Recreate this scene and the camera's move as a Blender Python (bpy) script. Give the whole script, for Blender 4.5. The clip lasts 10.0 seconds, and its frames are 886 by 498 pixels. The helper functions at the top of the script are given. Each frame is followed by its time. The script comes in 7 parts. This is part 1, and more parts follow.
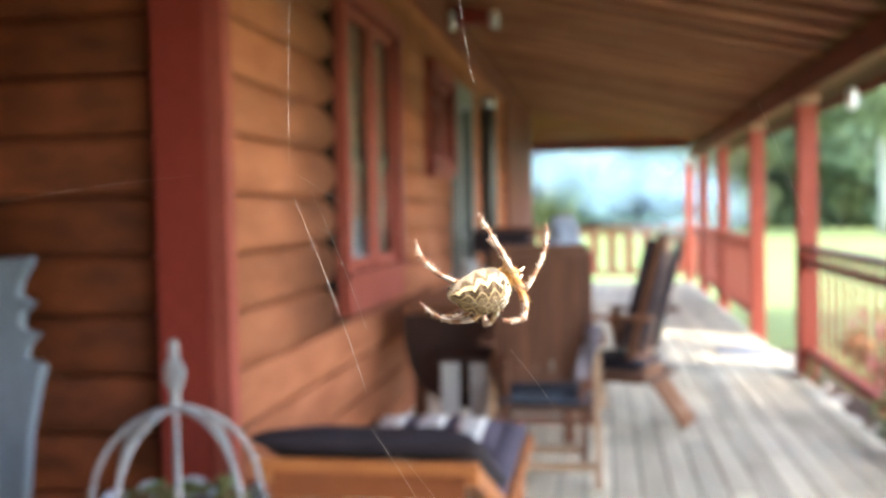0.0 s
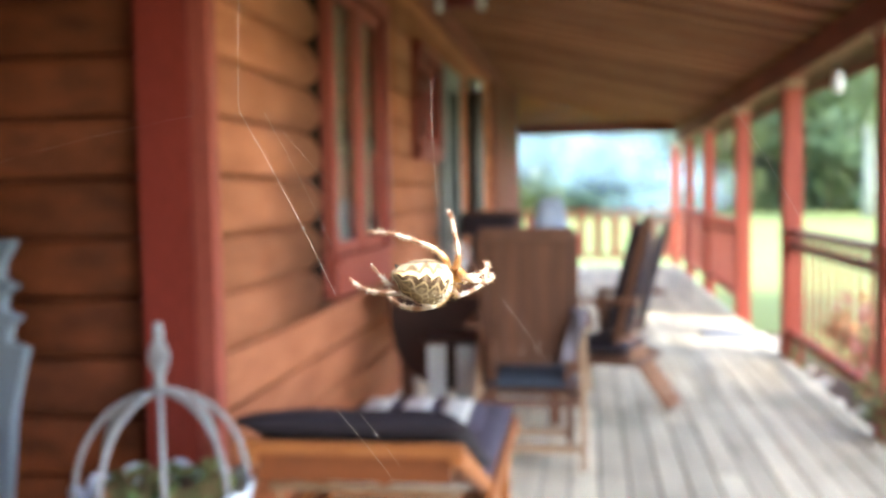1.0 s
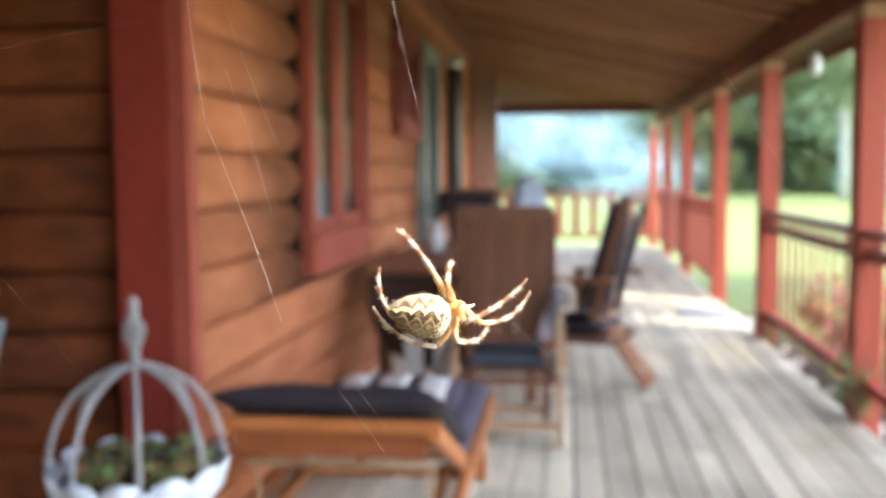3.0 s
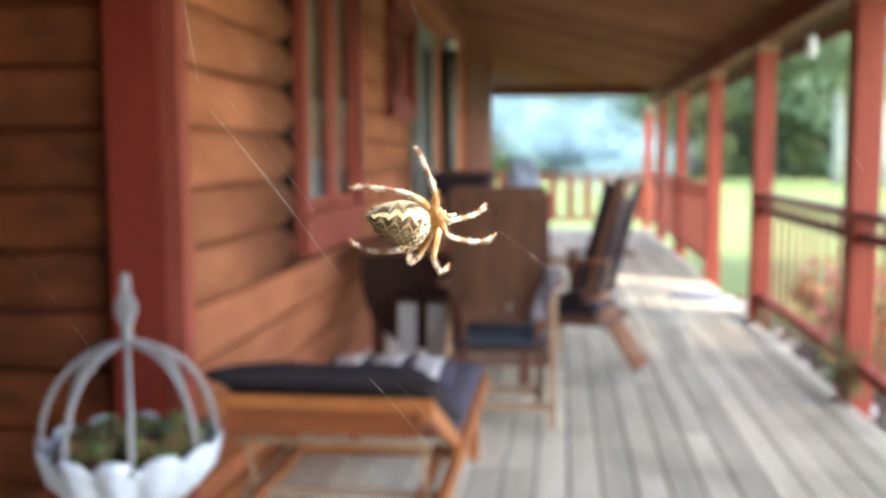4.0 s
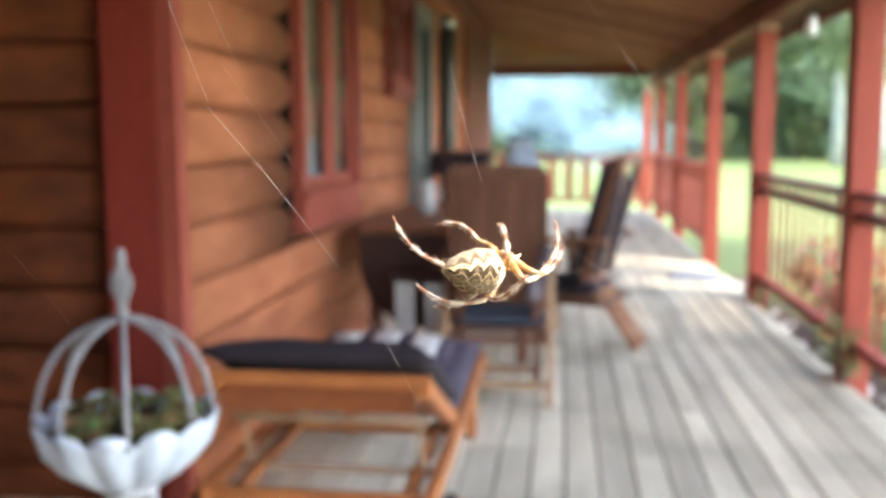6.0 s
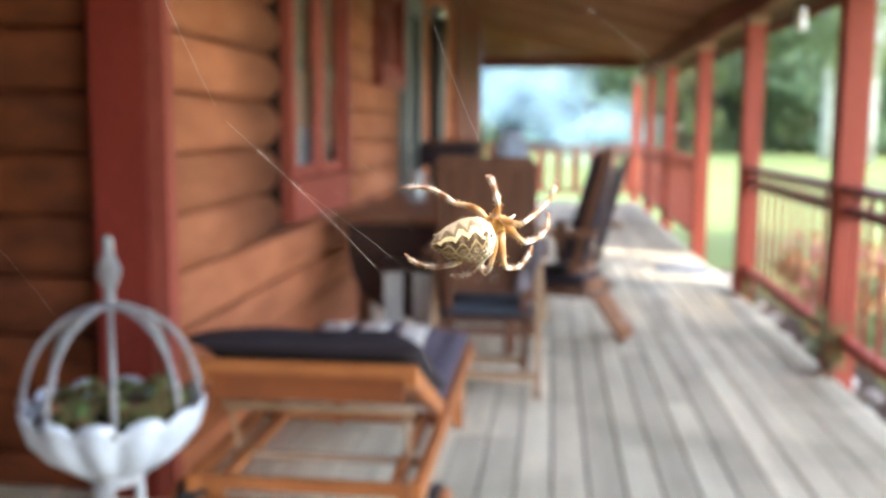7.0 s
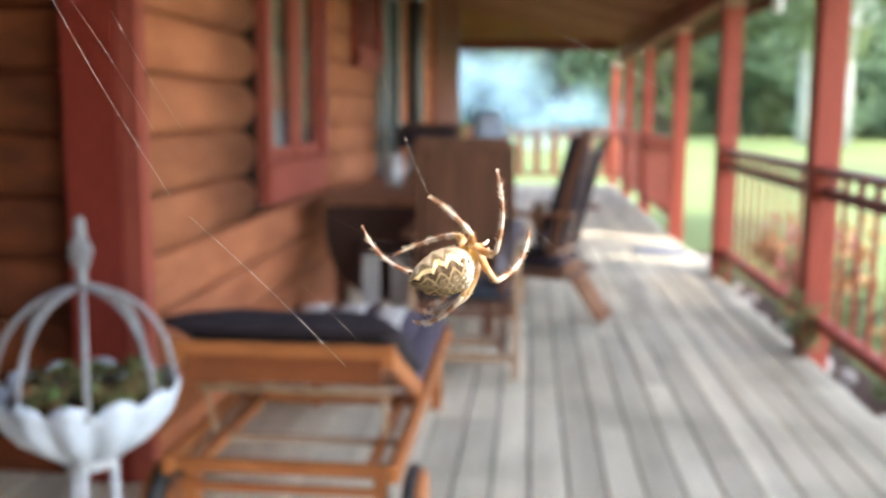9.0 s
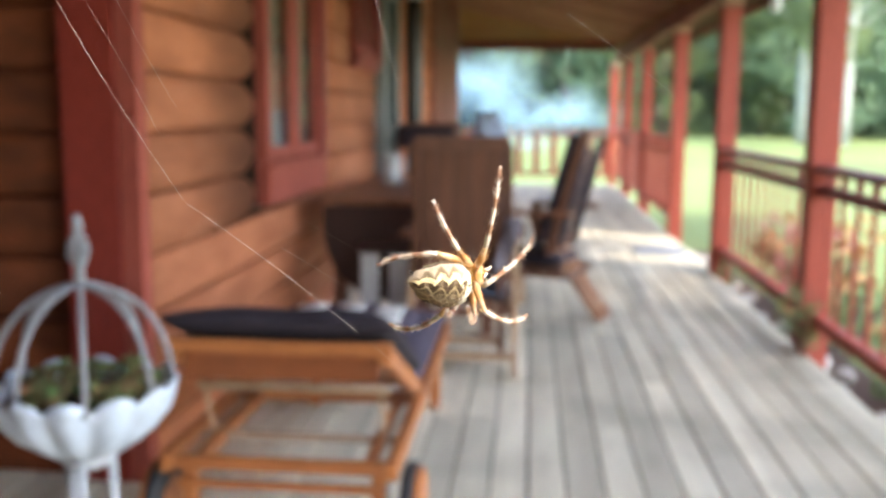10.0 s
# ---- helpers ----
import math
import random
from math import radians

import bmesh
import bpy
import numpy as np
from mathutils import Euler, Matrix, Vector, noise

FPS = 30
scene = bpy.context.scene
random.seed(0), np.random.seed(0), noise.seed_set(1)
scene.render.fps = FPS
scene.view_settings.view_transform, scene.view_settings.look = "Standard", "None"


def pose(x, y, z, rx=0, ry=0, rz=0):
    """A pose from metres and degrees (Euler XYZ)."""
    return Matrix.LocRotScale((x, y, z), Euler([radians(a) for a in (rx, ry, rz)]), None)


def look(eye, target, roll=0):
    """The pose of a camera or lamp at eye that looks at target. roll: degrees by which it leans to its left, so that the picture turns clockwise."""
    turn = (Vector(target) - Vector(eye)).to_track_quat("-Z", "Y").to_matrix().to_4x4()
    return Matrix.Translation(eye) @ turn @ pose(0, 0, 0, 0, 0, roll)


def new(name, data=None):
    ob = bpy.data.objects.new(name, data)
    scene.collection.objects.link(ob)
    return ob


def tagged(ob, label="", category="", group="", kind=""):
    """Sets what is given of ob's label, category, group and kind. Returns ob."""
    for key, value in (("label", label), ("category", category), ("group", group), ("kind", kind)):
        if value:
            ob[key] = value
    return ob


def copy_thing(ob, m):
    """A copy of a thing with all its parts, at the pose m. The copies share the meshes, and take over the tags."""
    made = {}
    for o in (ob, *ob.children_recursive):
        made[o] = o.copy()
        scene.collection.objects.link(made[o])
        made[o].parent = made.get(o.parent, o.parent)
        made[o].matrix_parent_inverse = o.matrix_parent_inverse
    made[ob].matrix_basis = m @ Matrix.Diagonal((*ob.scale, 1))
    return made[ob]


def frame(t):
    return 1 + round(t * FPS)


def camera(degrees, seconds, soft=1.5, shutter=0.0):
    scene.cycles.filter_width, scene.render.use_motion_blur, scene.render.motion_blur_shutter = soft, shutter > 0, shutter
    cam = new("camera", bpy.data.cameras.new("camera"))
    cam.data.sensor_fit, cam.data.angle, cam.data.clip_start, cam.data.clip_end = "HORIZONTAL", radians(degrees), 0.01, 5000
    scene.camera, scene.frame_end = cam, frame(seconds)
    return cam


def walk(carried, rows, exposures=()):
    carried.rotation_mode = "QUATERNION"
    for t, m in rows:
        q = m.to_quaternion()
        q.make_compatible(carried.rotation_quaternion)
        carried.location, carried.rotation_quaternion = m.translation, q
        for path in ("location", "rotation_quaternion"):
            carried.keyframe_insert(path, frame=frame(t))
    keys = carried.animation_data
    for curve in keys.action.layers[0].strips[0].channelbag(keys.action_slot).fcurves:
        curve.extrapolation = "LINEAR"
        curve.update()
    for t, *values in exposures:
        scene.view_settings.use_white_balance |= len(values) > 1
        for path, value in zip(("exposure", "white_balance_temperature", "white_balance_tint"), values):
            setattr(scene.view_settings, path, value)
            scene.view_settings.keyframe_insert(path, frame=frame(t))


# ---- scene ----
cam = camera(50.0, 10.0, soft=2.0)
# a phone lens focused on the hanging spider, a hand's width away
cam.data.dof.use_dof = True
cam.data.dof.focus_distance = 0.15
cam.data.dof.aperture_fstop = 21.5
cam.data.dof.aperture_blades = 0

PATH = [
    (0, (0.094, 0.018, 1.249), (-0.24, 1.988, 1.17), -1.1),
    (0.5, (0.092, 0.028, 1.249), (-0.221, 2.001, 1.149), -0.8),
    (1, (0.095, 0.025, 1.247), (-0.212, 1.998, 1.132), -1.0),
    (1.5, (0.093, 0.025, 1.246), (-0.204, 1.998, 1.115), -0.8),
    (2, (0.092, 0.024, 1.243), (-0.191, 1.999, 1.101), -0.5),
    (2.5, (0.094, 0.026, 1.244), (-0.178, 2.002, 1.097), -0.5),
    (4, (0.095, 0.036, 1.228), (-0.154, 2.01, 1.033), -0.2),
    (4.5, (0.095, 0.038, 1.228), (-0.155, 2.011, 1.019), -0.2),
    (5, (0.1, 0.034, 1.225), (-0.15, 2.006, 1.004), -0.2),
    (6.5, (0.098, 0.046, 1.215), (-0.139, 2.017, 0.972), 0.2),
    (7, (0.099, 0.041, 1.215), (-0.123, 2.012, 0.961), 0.5),
    (7.5, (0.098, 0.043, 1.214), (-0.117, 2.015, 0.955), 0.6),
    (8, (0.101, 0.048, 1.216), (-0.106, 2.02, 0.954), 0.6),
    (8.5, (0.106, 0.05, 1.203), (-0.084, 2.021, 0.925), 0.6),
    (9, (0.105, 0.051, 1.205), (-0.073, 2.022, 0.918), 0.5),
    (9.5, (0.105, 0.053, 1.209), (-0.072, 2.024, 0.919), 0.5),
    (10, (0.11, 0.048, 1.198), (-0.067, 2.019, 0.912), 0.4),
]
walk(cam, [(t, look(eye, target, roll)) for t, eye, target, roll in PATH], exposures=[(0.0, 3.60, 7150, 13), (0.5, 3.70, 7150, 13), (2.5, 3.57, 7150, 13), (4.0, 3.38, 7150, 13), (5.0, 3.41, 7150, 13), (6.5, 3.47, 7150, 13), (7.1, 3.37, 7150, 13), (10.0, 3.29, 7150, 13)])

# ---- daylight ----
SUN_ELEVATION, SUN_AZIMUTH = 50.0, 115.0  # azimuth clockwise from +y
world = bpy.data.worlds.new("sky")
scene.world = world
world.use_nodes = True
sky = world.node_tree.nodes.new("ShaderNodeTexSky")
sky.sky_type = "NISHITA"
sky.sun_disc = False
sky.sun_elevation = radians(SUN_ELEVATION)
sky.sun_rotation = radians(SUN_AZIMUTH)
back = world.node_tree.nodes["Background"]
back.inputs["Strength"].default_value = 0.15
world.node_tree.links.new(sky.outputs["Color"], back.inputs["Color"])
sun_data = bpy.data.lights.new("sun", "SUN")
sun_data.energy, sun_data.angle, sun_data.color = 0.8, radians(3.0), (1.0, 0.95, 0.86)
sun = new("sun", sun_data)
_e, _a = radians(SUN_ELEVATION), radians(SUN_AZIMUTH)
SUN_WAY = Vector((math.sin(_a) * math.cos(_e), math.cos(_a) * math.cos(_e), math.sin(_e)))
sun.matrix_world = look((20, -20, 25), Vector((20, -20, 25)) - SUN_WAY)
scene.view_settings.exposure = 2.5


# ---- materials ----
def material(name, base, second=None, rough=0.6, scale=6.0, stretch=(1, 1, 1), metal=0.0, bump=0.15, fine=60.0,
             spread=0.25, spec=0.4, mottled=0.5, trans=0.0, island=False, thin=0.0, stains=0.0):
    """A surface of two tones mixed by coarse noise, with fine grain, a relief and a shade of its own for each piece."""
    m = bpy.data.materials.new(name)
    m.use_nodes = True
    n, l = m.node_tree.nodes, m.node_tree.links
    b = n["Principled BSDF"]
    co = n.new("ShaderNodeTexCoord")
    mp = n.new("ShaderNodeMapping")
    mp.inputs["Scale"].default_value = stretch
    l.new(co.outputs["Object"], mp.inputs["Vector"])
    info = n.new("ShaderNodeObjectInfo")
    off = n.new("ShaderNodeVectorMath")
    off.operation = "MULTIPLY_ADD"
    l.new(info.outputs["Random"], off.inputs[0])
    off.inputs[1].default_value = (31.0, 17.0, 23.0)
    l.new(mp.outputs["Vector"], off.inputs[2])
    n1 = n.new("ShaderNodeTexNoise")
    n1.inputs["Scale"].default_value, n1.inputs["Detail"].default_value = scale, 5.0
    l.new(off.outputs["Vector"], n1.inputs["Vector"])
    n2 = n.new("ShaderNodeTexNoise")
    n2.inputs["Scale"].default_value, n2.inputs["Detail"].default_value = fine, 4.0
    l.new(off.outputs["Vector"], n2.inputs["Vector"])
    ramp = n.new("ShaderNodeValToRGB")
    ramp.color_ramp.elements[0].position, ramp.color_ramp.elements[1].position = 0.5 - mottled / 3, 0.5 + mottled / 3
    l.new(n1.outputs["Fac"], ramp.inputs["Fac"])
    second = second or tuple(c * 0.7 for c in base)
    ramp.color_ramp.elements[0].color = (*second, 1)
    ramp.color_ramp.elements[1].color = (*base, 1)
    # piece by piece and grain by grain brightness
    add = n.new("ShaderNodeMath")
    add.operation = "MULTIPLY_ADD"
    if island:
        l.new(n.new("ShaderNodeNewGeometry").outputs["Random Per Island"], add.inputs[0])
    else:
        l.new(info.outputs["Random"], add.inputs[0])
    add.inputs[1].default_value, add.inputs[2].default_value = spread, 1.0 - spread / 2
    gr = n.new("ShaderNodeMath")
    gr.operation = "MULTIPLY_ADD"
    l.new(n2.outputs["Fac"], gr.inputs[0])
    gr.inputs[1].default_value, gr.inputs[2].default_value = 0.5, 0.75
    both = n.new("ShaderNodeMath")
    both.operation = "MULTIPLY"
    l.new(add.outputs[0], both.inputs[0])
    l.new(gr.outputs[0], both.inputs[1])
    mul = n.new("ShaderNodeVectorMath")
    mul.operation = "SCALE"
    l.new(ramp.outputs["Color"], mul.inputs[0])
    l.new(both.outputs[0], mul.inputs["Scale"])
    l.new(mul.outputs["Vector"], b.inputs["Base Color"])
    b.inputs["Roughness"].default_value = rough
    b.inputs["Metallic"].default_value = metal
    b.inputs["Specular IOR Level"].default_value = spec
    if stains:
        where = n.new("ShaderNodeNewGeometry")
        wide = n.new("ShaderNodeTexNoise")
        wide.inputs["Scale"].default_value, wide.inputs["Detail"].default_value = 1.5, 6.0
        l.new(where.outputs["Position"], wide.inputs["Vector"])
        patch = n.new("ShaderNodeMapRange")
        patch.inputs["From Min"].default_value, patch.inputs["From Max"].default_value = 0.5, 0.68
        patch.inputs["To Max"].default_value = stains
        apart = n.new("ShaderNodeSeparateXYZ")
        l.new(where.outputs["Position"], apart.inputs[0])
        # adds weight towards larger x, so more dark patches lie at the outer edge
        rim = n.new("ShaderNodeMapRange")
        rim.inputs["From Min"].default_value, rim.inputs["From Max"].default_value = 0.7, 1.5
        rim.inputs["To Max"].default_value = 0.14
        l.new(apart.outputs[0], rim.inputs["Value"])
        edge_weighted = n.new("ShaderNodeMath")
        l.new(wide.outputs["Fac"], edge_weighted.inputs[0])
        l.new(rim.outputs[0], edge_weighted.inputs[1])
        l.new(edge_weighted.outputs[0], patch.inputs["Value"])
        patched = n.new("ShaderNodeMix")
        patched.data_type = "RGBA"
        l.new(patch.outputs[0], patched.inputs["Factor"])
        l.new(mul.outputs["Vector"], patched.inputs[6])
        patched.inputs[7].default_value = (0.22, 0.215, 0.155, 1)
        l.new(patched.outputs[2], b.inputs["Base Color"])
    if trans:
        b.inputs["Subsurface Weight"].default_value = trans
        b.inputs["Subsurface Radius"].default_value = (0.003, 0.002, 0.001)
    if thin:
        veil = n.new("ShaderNodeBsdfTranslucent")
        l.new(mul.outputs["Vector"], veil.inputs["Color"])
        mixed = n.new("ShaderNodeMixShader")
        mixed.inputs["Fac"].default_value = thin
        l.new(b.outputs[0], mixed.inputs[1])
        l.new(veil.outputs[0], mixed.inputs[2])
        l.new(mixed.outputs[0], n["Material Output"].inputs["Surface"])
    if bump:
        bp = n.new("ShaderNodeBump")
        bp.inputs["Strength"].default_value, bp.inputs["Distance"].default_value = bump, 0.004
        l.new(n2.outputs["Fac"], bp.inputs["Height"])
        l.new(bp.outputs["Normal"], b.inputs["Normal"])
    return m


M = {}
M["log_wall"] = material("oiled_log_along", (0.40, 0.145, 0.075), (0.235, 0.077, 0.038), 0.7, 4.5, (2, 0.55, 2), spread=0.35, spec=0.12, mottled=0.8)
# same logs as the long wall, their shade put into a darker colour
M["log_shaded"] = material("oiled_log_across_shaded", (0.118, 0.029, 0.0105), (0.055, 0.0135, 0.005), 0.75, 5.0, (0.9, 2, 2), spread=0.4, spec=0.12)
M["dark_gap"] = material("dark_joint", (0.022, 0.011, 0.008), None, 0.95, 4.0, spec=0.02)
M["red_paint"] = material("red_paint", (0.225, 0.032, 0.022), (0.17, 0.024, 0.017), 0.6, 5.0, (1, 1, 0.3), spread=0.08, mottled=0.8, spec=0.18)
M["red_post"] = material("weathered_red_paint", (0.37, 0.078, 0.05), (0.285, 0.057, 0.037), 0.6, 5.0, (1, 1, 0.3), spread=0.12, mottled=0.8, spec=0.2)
M["red_faded_lit"] = material("faded_lit_red_paint", (0.30, 0.066, 0.046), (0.23, 0.047, 0.034), 0.6, 6.0, (1, 1, 0.4), spread=0.12, mottled=0.8, spec=0.2)
# railing red brightened: the sunlight on the far sections is put into it
M["red_sunlit"] = material("sunlit_red_paint", (0.56, 0.165, 0.115), (0.44, 0.12, 0.085), 0.6, 6.0, (1, 1, 0.4), spread=0.15, mottled=0.8, spec=0.2)
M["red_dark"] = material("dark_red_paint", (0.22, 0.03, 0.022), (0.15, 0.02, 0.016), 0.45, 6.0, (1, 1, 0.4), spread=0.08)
M["ceiling"] = material("oiled_ceiling_board", (0.215, 0.071, 0.035), (0.14, 0.044, 0.021), 0.7, 3.0, (0.6, 2, 2), spread=0.5, spec=0.1, island=True)
# paler than the boards: the light on their edges is put into the battens
M["ceiling_lit"] = material("lit_ceiling_batten", (0.40, 0.185, 0.103), (0.29, 0.125, 0.066), 0.7, 3.0, (0.6, 2, 2), spread=0.5, spec=0.1, island=True)
M["cladding"] = material("brown_red_cladding", (0.17, 0.048, 0.031), (0.12, 0.033, 0.021), 0.6, 5.0, (1, 1, 0.3), spread=0.25, spec=0.2)
M["gable"] = material("pale_pine_board", (0.45, 0.225, 0.07), (0.34, 0.165, 0.048), 0.5, 3.0, (0.3, 2, 2))
M["beam"] = material("brown_beam", (0.23, 0.076, 0.05), (0.16, 0.05, 0.034), 0.65, 4.0, (2, 0.3, 2), spec=0.12)
M["soffit"] = material("darkened_soffit", (0.10, 0.045, 0.03), (0.07, 0.03, 0.02), 0.8, 4.0, (2, 0.3, 2), spec=0.1)
M["eave_board"] = material("pale_brown_board", (0.40, 0.235, 0.165), (0.30, 0.165, 0.115), 0.6, 4.0, (2, 0.3, 2))
M["deck"] = material("weathered_deck_board", (0.75, 0.70, 0.55), (0.46, 0.42, 0.325), 0.75, 2.2, (3, 0.5, 3), spread=0.34, bump=0.3, mottled=0.75, stains=0.45)
M["teak"] = material("brown_teak", (0.15, 0.063, 0.037), (0.10, 0.04, 0.023), 0.55, 5.0, (3, 3, 0.5), spread=0.25)
# the lounger's teak, darkened in colour for the shaded head board
M["teak_shaded"] = material("shaded_teak", (0.24, 0.068, 0.022), (0.17, 0.046, 0.015), 0.4, 5.0, (1, 2, 2), spread=0.15)
# brighter, bluer navy: the sky's reflection is put into the seat pad's colour
M["navy_skylit"] = material("skylit_navy_canvas", (0.045, 0.058, 0.085), (0.032, 0.042, 0.062), 0.9, 9.0, bump=0.3, fine=300.0, spread=0.05)
M["teak_light"] = material("orange_teak", (0.37, 0.125, 0.038), (0.27, 0.085, 0.025), 0.45, 5.0, (1, 2, 2), spread=0.15)
M["teak_mid"] = material("worn_brown_teak", (0.27, 0.115, 0.058), (0.19, 0.075, 0.037), 0.55, 5.0, (3, 3, 0.5), spread=0.2)
M["teak_pale"] = material("pale_brown_teak", (0.40, 0.20, 0.115), (0.30, 0.14, 0.08), 0.6, 5.0, (3, 3, 0.5), spread=0.2)
M["teak_grey"] = material("greyed_teak", (0.38, 0.26, 0.17), (0.28, 0.17, 0.10), 0.7, 5.0, (3, 3, 0.5), spread=0.2)
M["navy"] = material("navy_canvas", (0.023, 0.016, 0.024), (0.016, 0.011, 0.017), 0.9, 9.0, bump=0.3, fine=300.0, spread=0.05)
M["purple"] = material("faded_navy_canvas", (0.06, 0.047, 0.074), (0.045, 0.035, 0.056), 0.9, 9.0, bump=0.3, fine=300.0, spread=0.05)
M["white_cloth"] = material("white_cloth", (0.62, 0.62, 0.60), (0.5, 0.5, 0.5), 0.9, 9.0, fine=300.0)
M["curtain"] = material("pale_curtain", (0.50, 0.53, 0.44), (0.40, 0.43, 0.36), 0.9, 9.0, fine=300.0, thin=0.3)
M["grey_cloth"] = material("grey_blue_cloth", (0.28, 0.33, 0.43), (0.21, 0.25, 0.34), 0.9, 9.0, fine=300.0)
M["lilac"] = material("grey_lilac_wool", (0.15, 0.13, 0.155), (0.11, 0.095, 0.115), 0.95, 9.0, fine=300.0)
M["white_iron"] = material("white_painted_iron", (0.40, 0.41, 0.43), (0.29, 0.29, 0.30), 0.45, 14.0, spread=0.05, mottled=0.9)
M["grey_iron"] = material("grey_white_iron", (0.26, 0.26, 0.28), (0.17, 0.165, 0.175), 0.5, 20.0, spread=0.05, mottled=0.9)
M["white_bowl"] = material("white_glazed_bowl", (0.57, 0.63, 0.71), (0.36, 0.41, 0.48), 0.35, 14.0, spread=0.0, mottled=0.9)
M["blue_grey"] = material("blue_grey_paint", (0.15, 0.185, 0.225), (0.11, 0.135, 0.165), 0.6, 8.0, (1, 1, 0.4))
M["pale_frame"] = material("pale_grey_paint", (0.19, 0.21, 0.215), (0.14, 0.155, 0.16), 0.45, 6.0, (1, 1, 0.3))
M["pale_wood"] = material("pale_painted_wood", (0.40, 0.42, 0.43), (0.31, 0.32, 0.33), 0.5, 8.0)
M["black_metal"] = material("black_enamel", (0.018, 0.014, 0.014), None, 0.4, 8.0, spec=0.5)
M["silver"] = material("brushed_silver", (0.62, 0.62, 0.62), None, 0.3, 12.0, metal=0.9)
M["lamp_white"] = material("frosted_white_glass", (0.85, 0.85, 0.85), (0.78, 0.78, 0.78), 0.3, 12.0, spread=0.0)
M["gravel"] = material("brown_gravel", (0.27, 0.205, 0.145), (0.18, 0.135, 0.095), 0.9, 9.0, bump=0.8, fine=80.0, spread=0.0)
M["soil"] = material("dark_soil", (0.07, 0.04, 0.025), (0.04, 0.02, 0.013), 0.95, 40.0, bump=0.8)
M["succulent"] = material("grey_green_leaf", (0.06, 0.15, 0.05), (0.16, 0.05, 0.032), 0.8, 25.0, spread=0.9, spec=0.15)
M["leaf"] = material("green_leaf", (0.20, 0.285, 0.165), (0.135, 0.215, 0.125), 0.6, 0.6, spread=0.5, thin=0.45)
M["leaf_pale"] = material("pale_green_leaf", (0.20, 0.25, 0.11), (0.13, 0.175, 0.07), 0.6, 0.6, spread=0.5, thin=0.45)
M["lawn"] = material("mown_lawn", (0.175, 0.22, 0.066), (0.12, 0.165, 0.045), 0.9, 0.12, spread=0.0, fine=8.0, bump=0.5)
M["bark"] = material("grey_bark", (0.16, 0.12, 0.09), (0.09, 0.07, 0.05), 0.9, 4.0, (2, 2, 0.5), bump=0.6)
M["birch"] = material("white_birch_bark", (0.40, 0.42, 0.36), (0.24, 0.25, 0.21), 0.7, 2.0, (1, 1, 3), bump=0.3)
M["stone"] = material("pale_stone", (0.48, 0.46, 0.42), (0.32, 0.30, 0.27), 0.85, 12.0, spread=0.5, bump=0.6)
M["flower_pink"] = material("pink_petal", (0.55, 0.27, 0.25), (0.45, 0.17, 0.15), 0.6, 30.0, spread=0.3)
M["flower_orange"] = material("orange_petal", (0.62, 0.38, 0.16), (0.5, 0.25, 0.10), 0.6, 30.0, spread=0.3)
M["mat_blue"] = material("blue_grey_mat", (0.15, 0.19, 0.27), (0.11, 0.14, 0.20), 0.95, 30.0, fine=200.0)
# near-black wood: the deep shade under the table is put into its colour
M["wood_shaded"] = material("shaded_dark_wood", (0.035, 0.013, 0.01), (0.022, 0.008, 0.006), 0.5, 6.0)
M["tyre"] = material("black_rubber", (0.02, 0.02, 0.022), None, 0.7, 30.0)
M["room"] = material("dim_plaster", (0.30, 0.26, 0.22), None, 0.8, 4.0)
M["roof"] = material("dark_roof_sheet", (0.06, 0.05, 0.05), None, 0.6, 4.0)


def glass(name, tint):
    m = bpy.data.materials.new(name)
    m.use_nodes = True
    b = m.node_tree.nodes["Principled BSDF"]
    b.inputs["Base Color"].default_value = (*tint, 1)
    b.inputs["Roughness"].default_value = 0.03
    b.inputs["Transmission Weight"].default_value = 1.0
    b.inputs["IOR"].default_value = 1.5
    return m


M["glass"] = glass("window_glass", (0.9, 0.95, 0.93))


# ---- mesh helpers ----
def mesh_of(bm, name, material_, smooth=False):
    me = bpy.data.meshes.new(name)
    bm.normal_update()
    bm.to_mesh(me)
    bm.free()
    me.materials.append(material_)
    if smooth:
        for p in me.polygons:
            p.use_smooth = True
    return me


def part(name, bm, material_, parent, label="", smooth=False):
    ob = new(name, mesh_of(bm, name, material_, smooth))
    if parent is not None:
        ob.parent = parent
    if label:
        tagged(ob, label)
    return ob


def thing(name, label, category, at=(0, 0, 0), turn=0.0, group="", kind=""):
    ob = new(name)
    ob.empty_display_size = 0.1
    ob.matrix_basis = pose(*at, 0, 0, turn)
    return tagged(ob, label, category, group, kind)


def box(bm, x0, x1, y0, y1, z0, z1, bevel=0.0, m=None):
    made = bmesh.ops.create_cube(bm, size=1.0)["verts"]
    bmesh.ops.scale(bm, vec=(x1 - x0, y1 - y0, z1 - z0), verts=made)
    bmesh.ops.translate(bm, vec=((x0 + x1) / 2, (y0 + y1) / 2, (z0 + z1) / 2), verts=made)
    if m is not None:
        bmesh.ops.transform(bm, matrix=m, verts=made)
    if bevel:
        edges = list({e for v in made for e in v.link_edges})
        bmesh.ops.bevel(bm, geom=edges, offset=bevel, segments=2, affect="EDGES", profile=0.6)
    return bm


def boxed(*args, **kw):
    return box(bmesh.new(), *args, **kw)


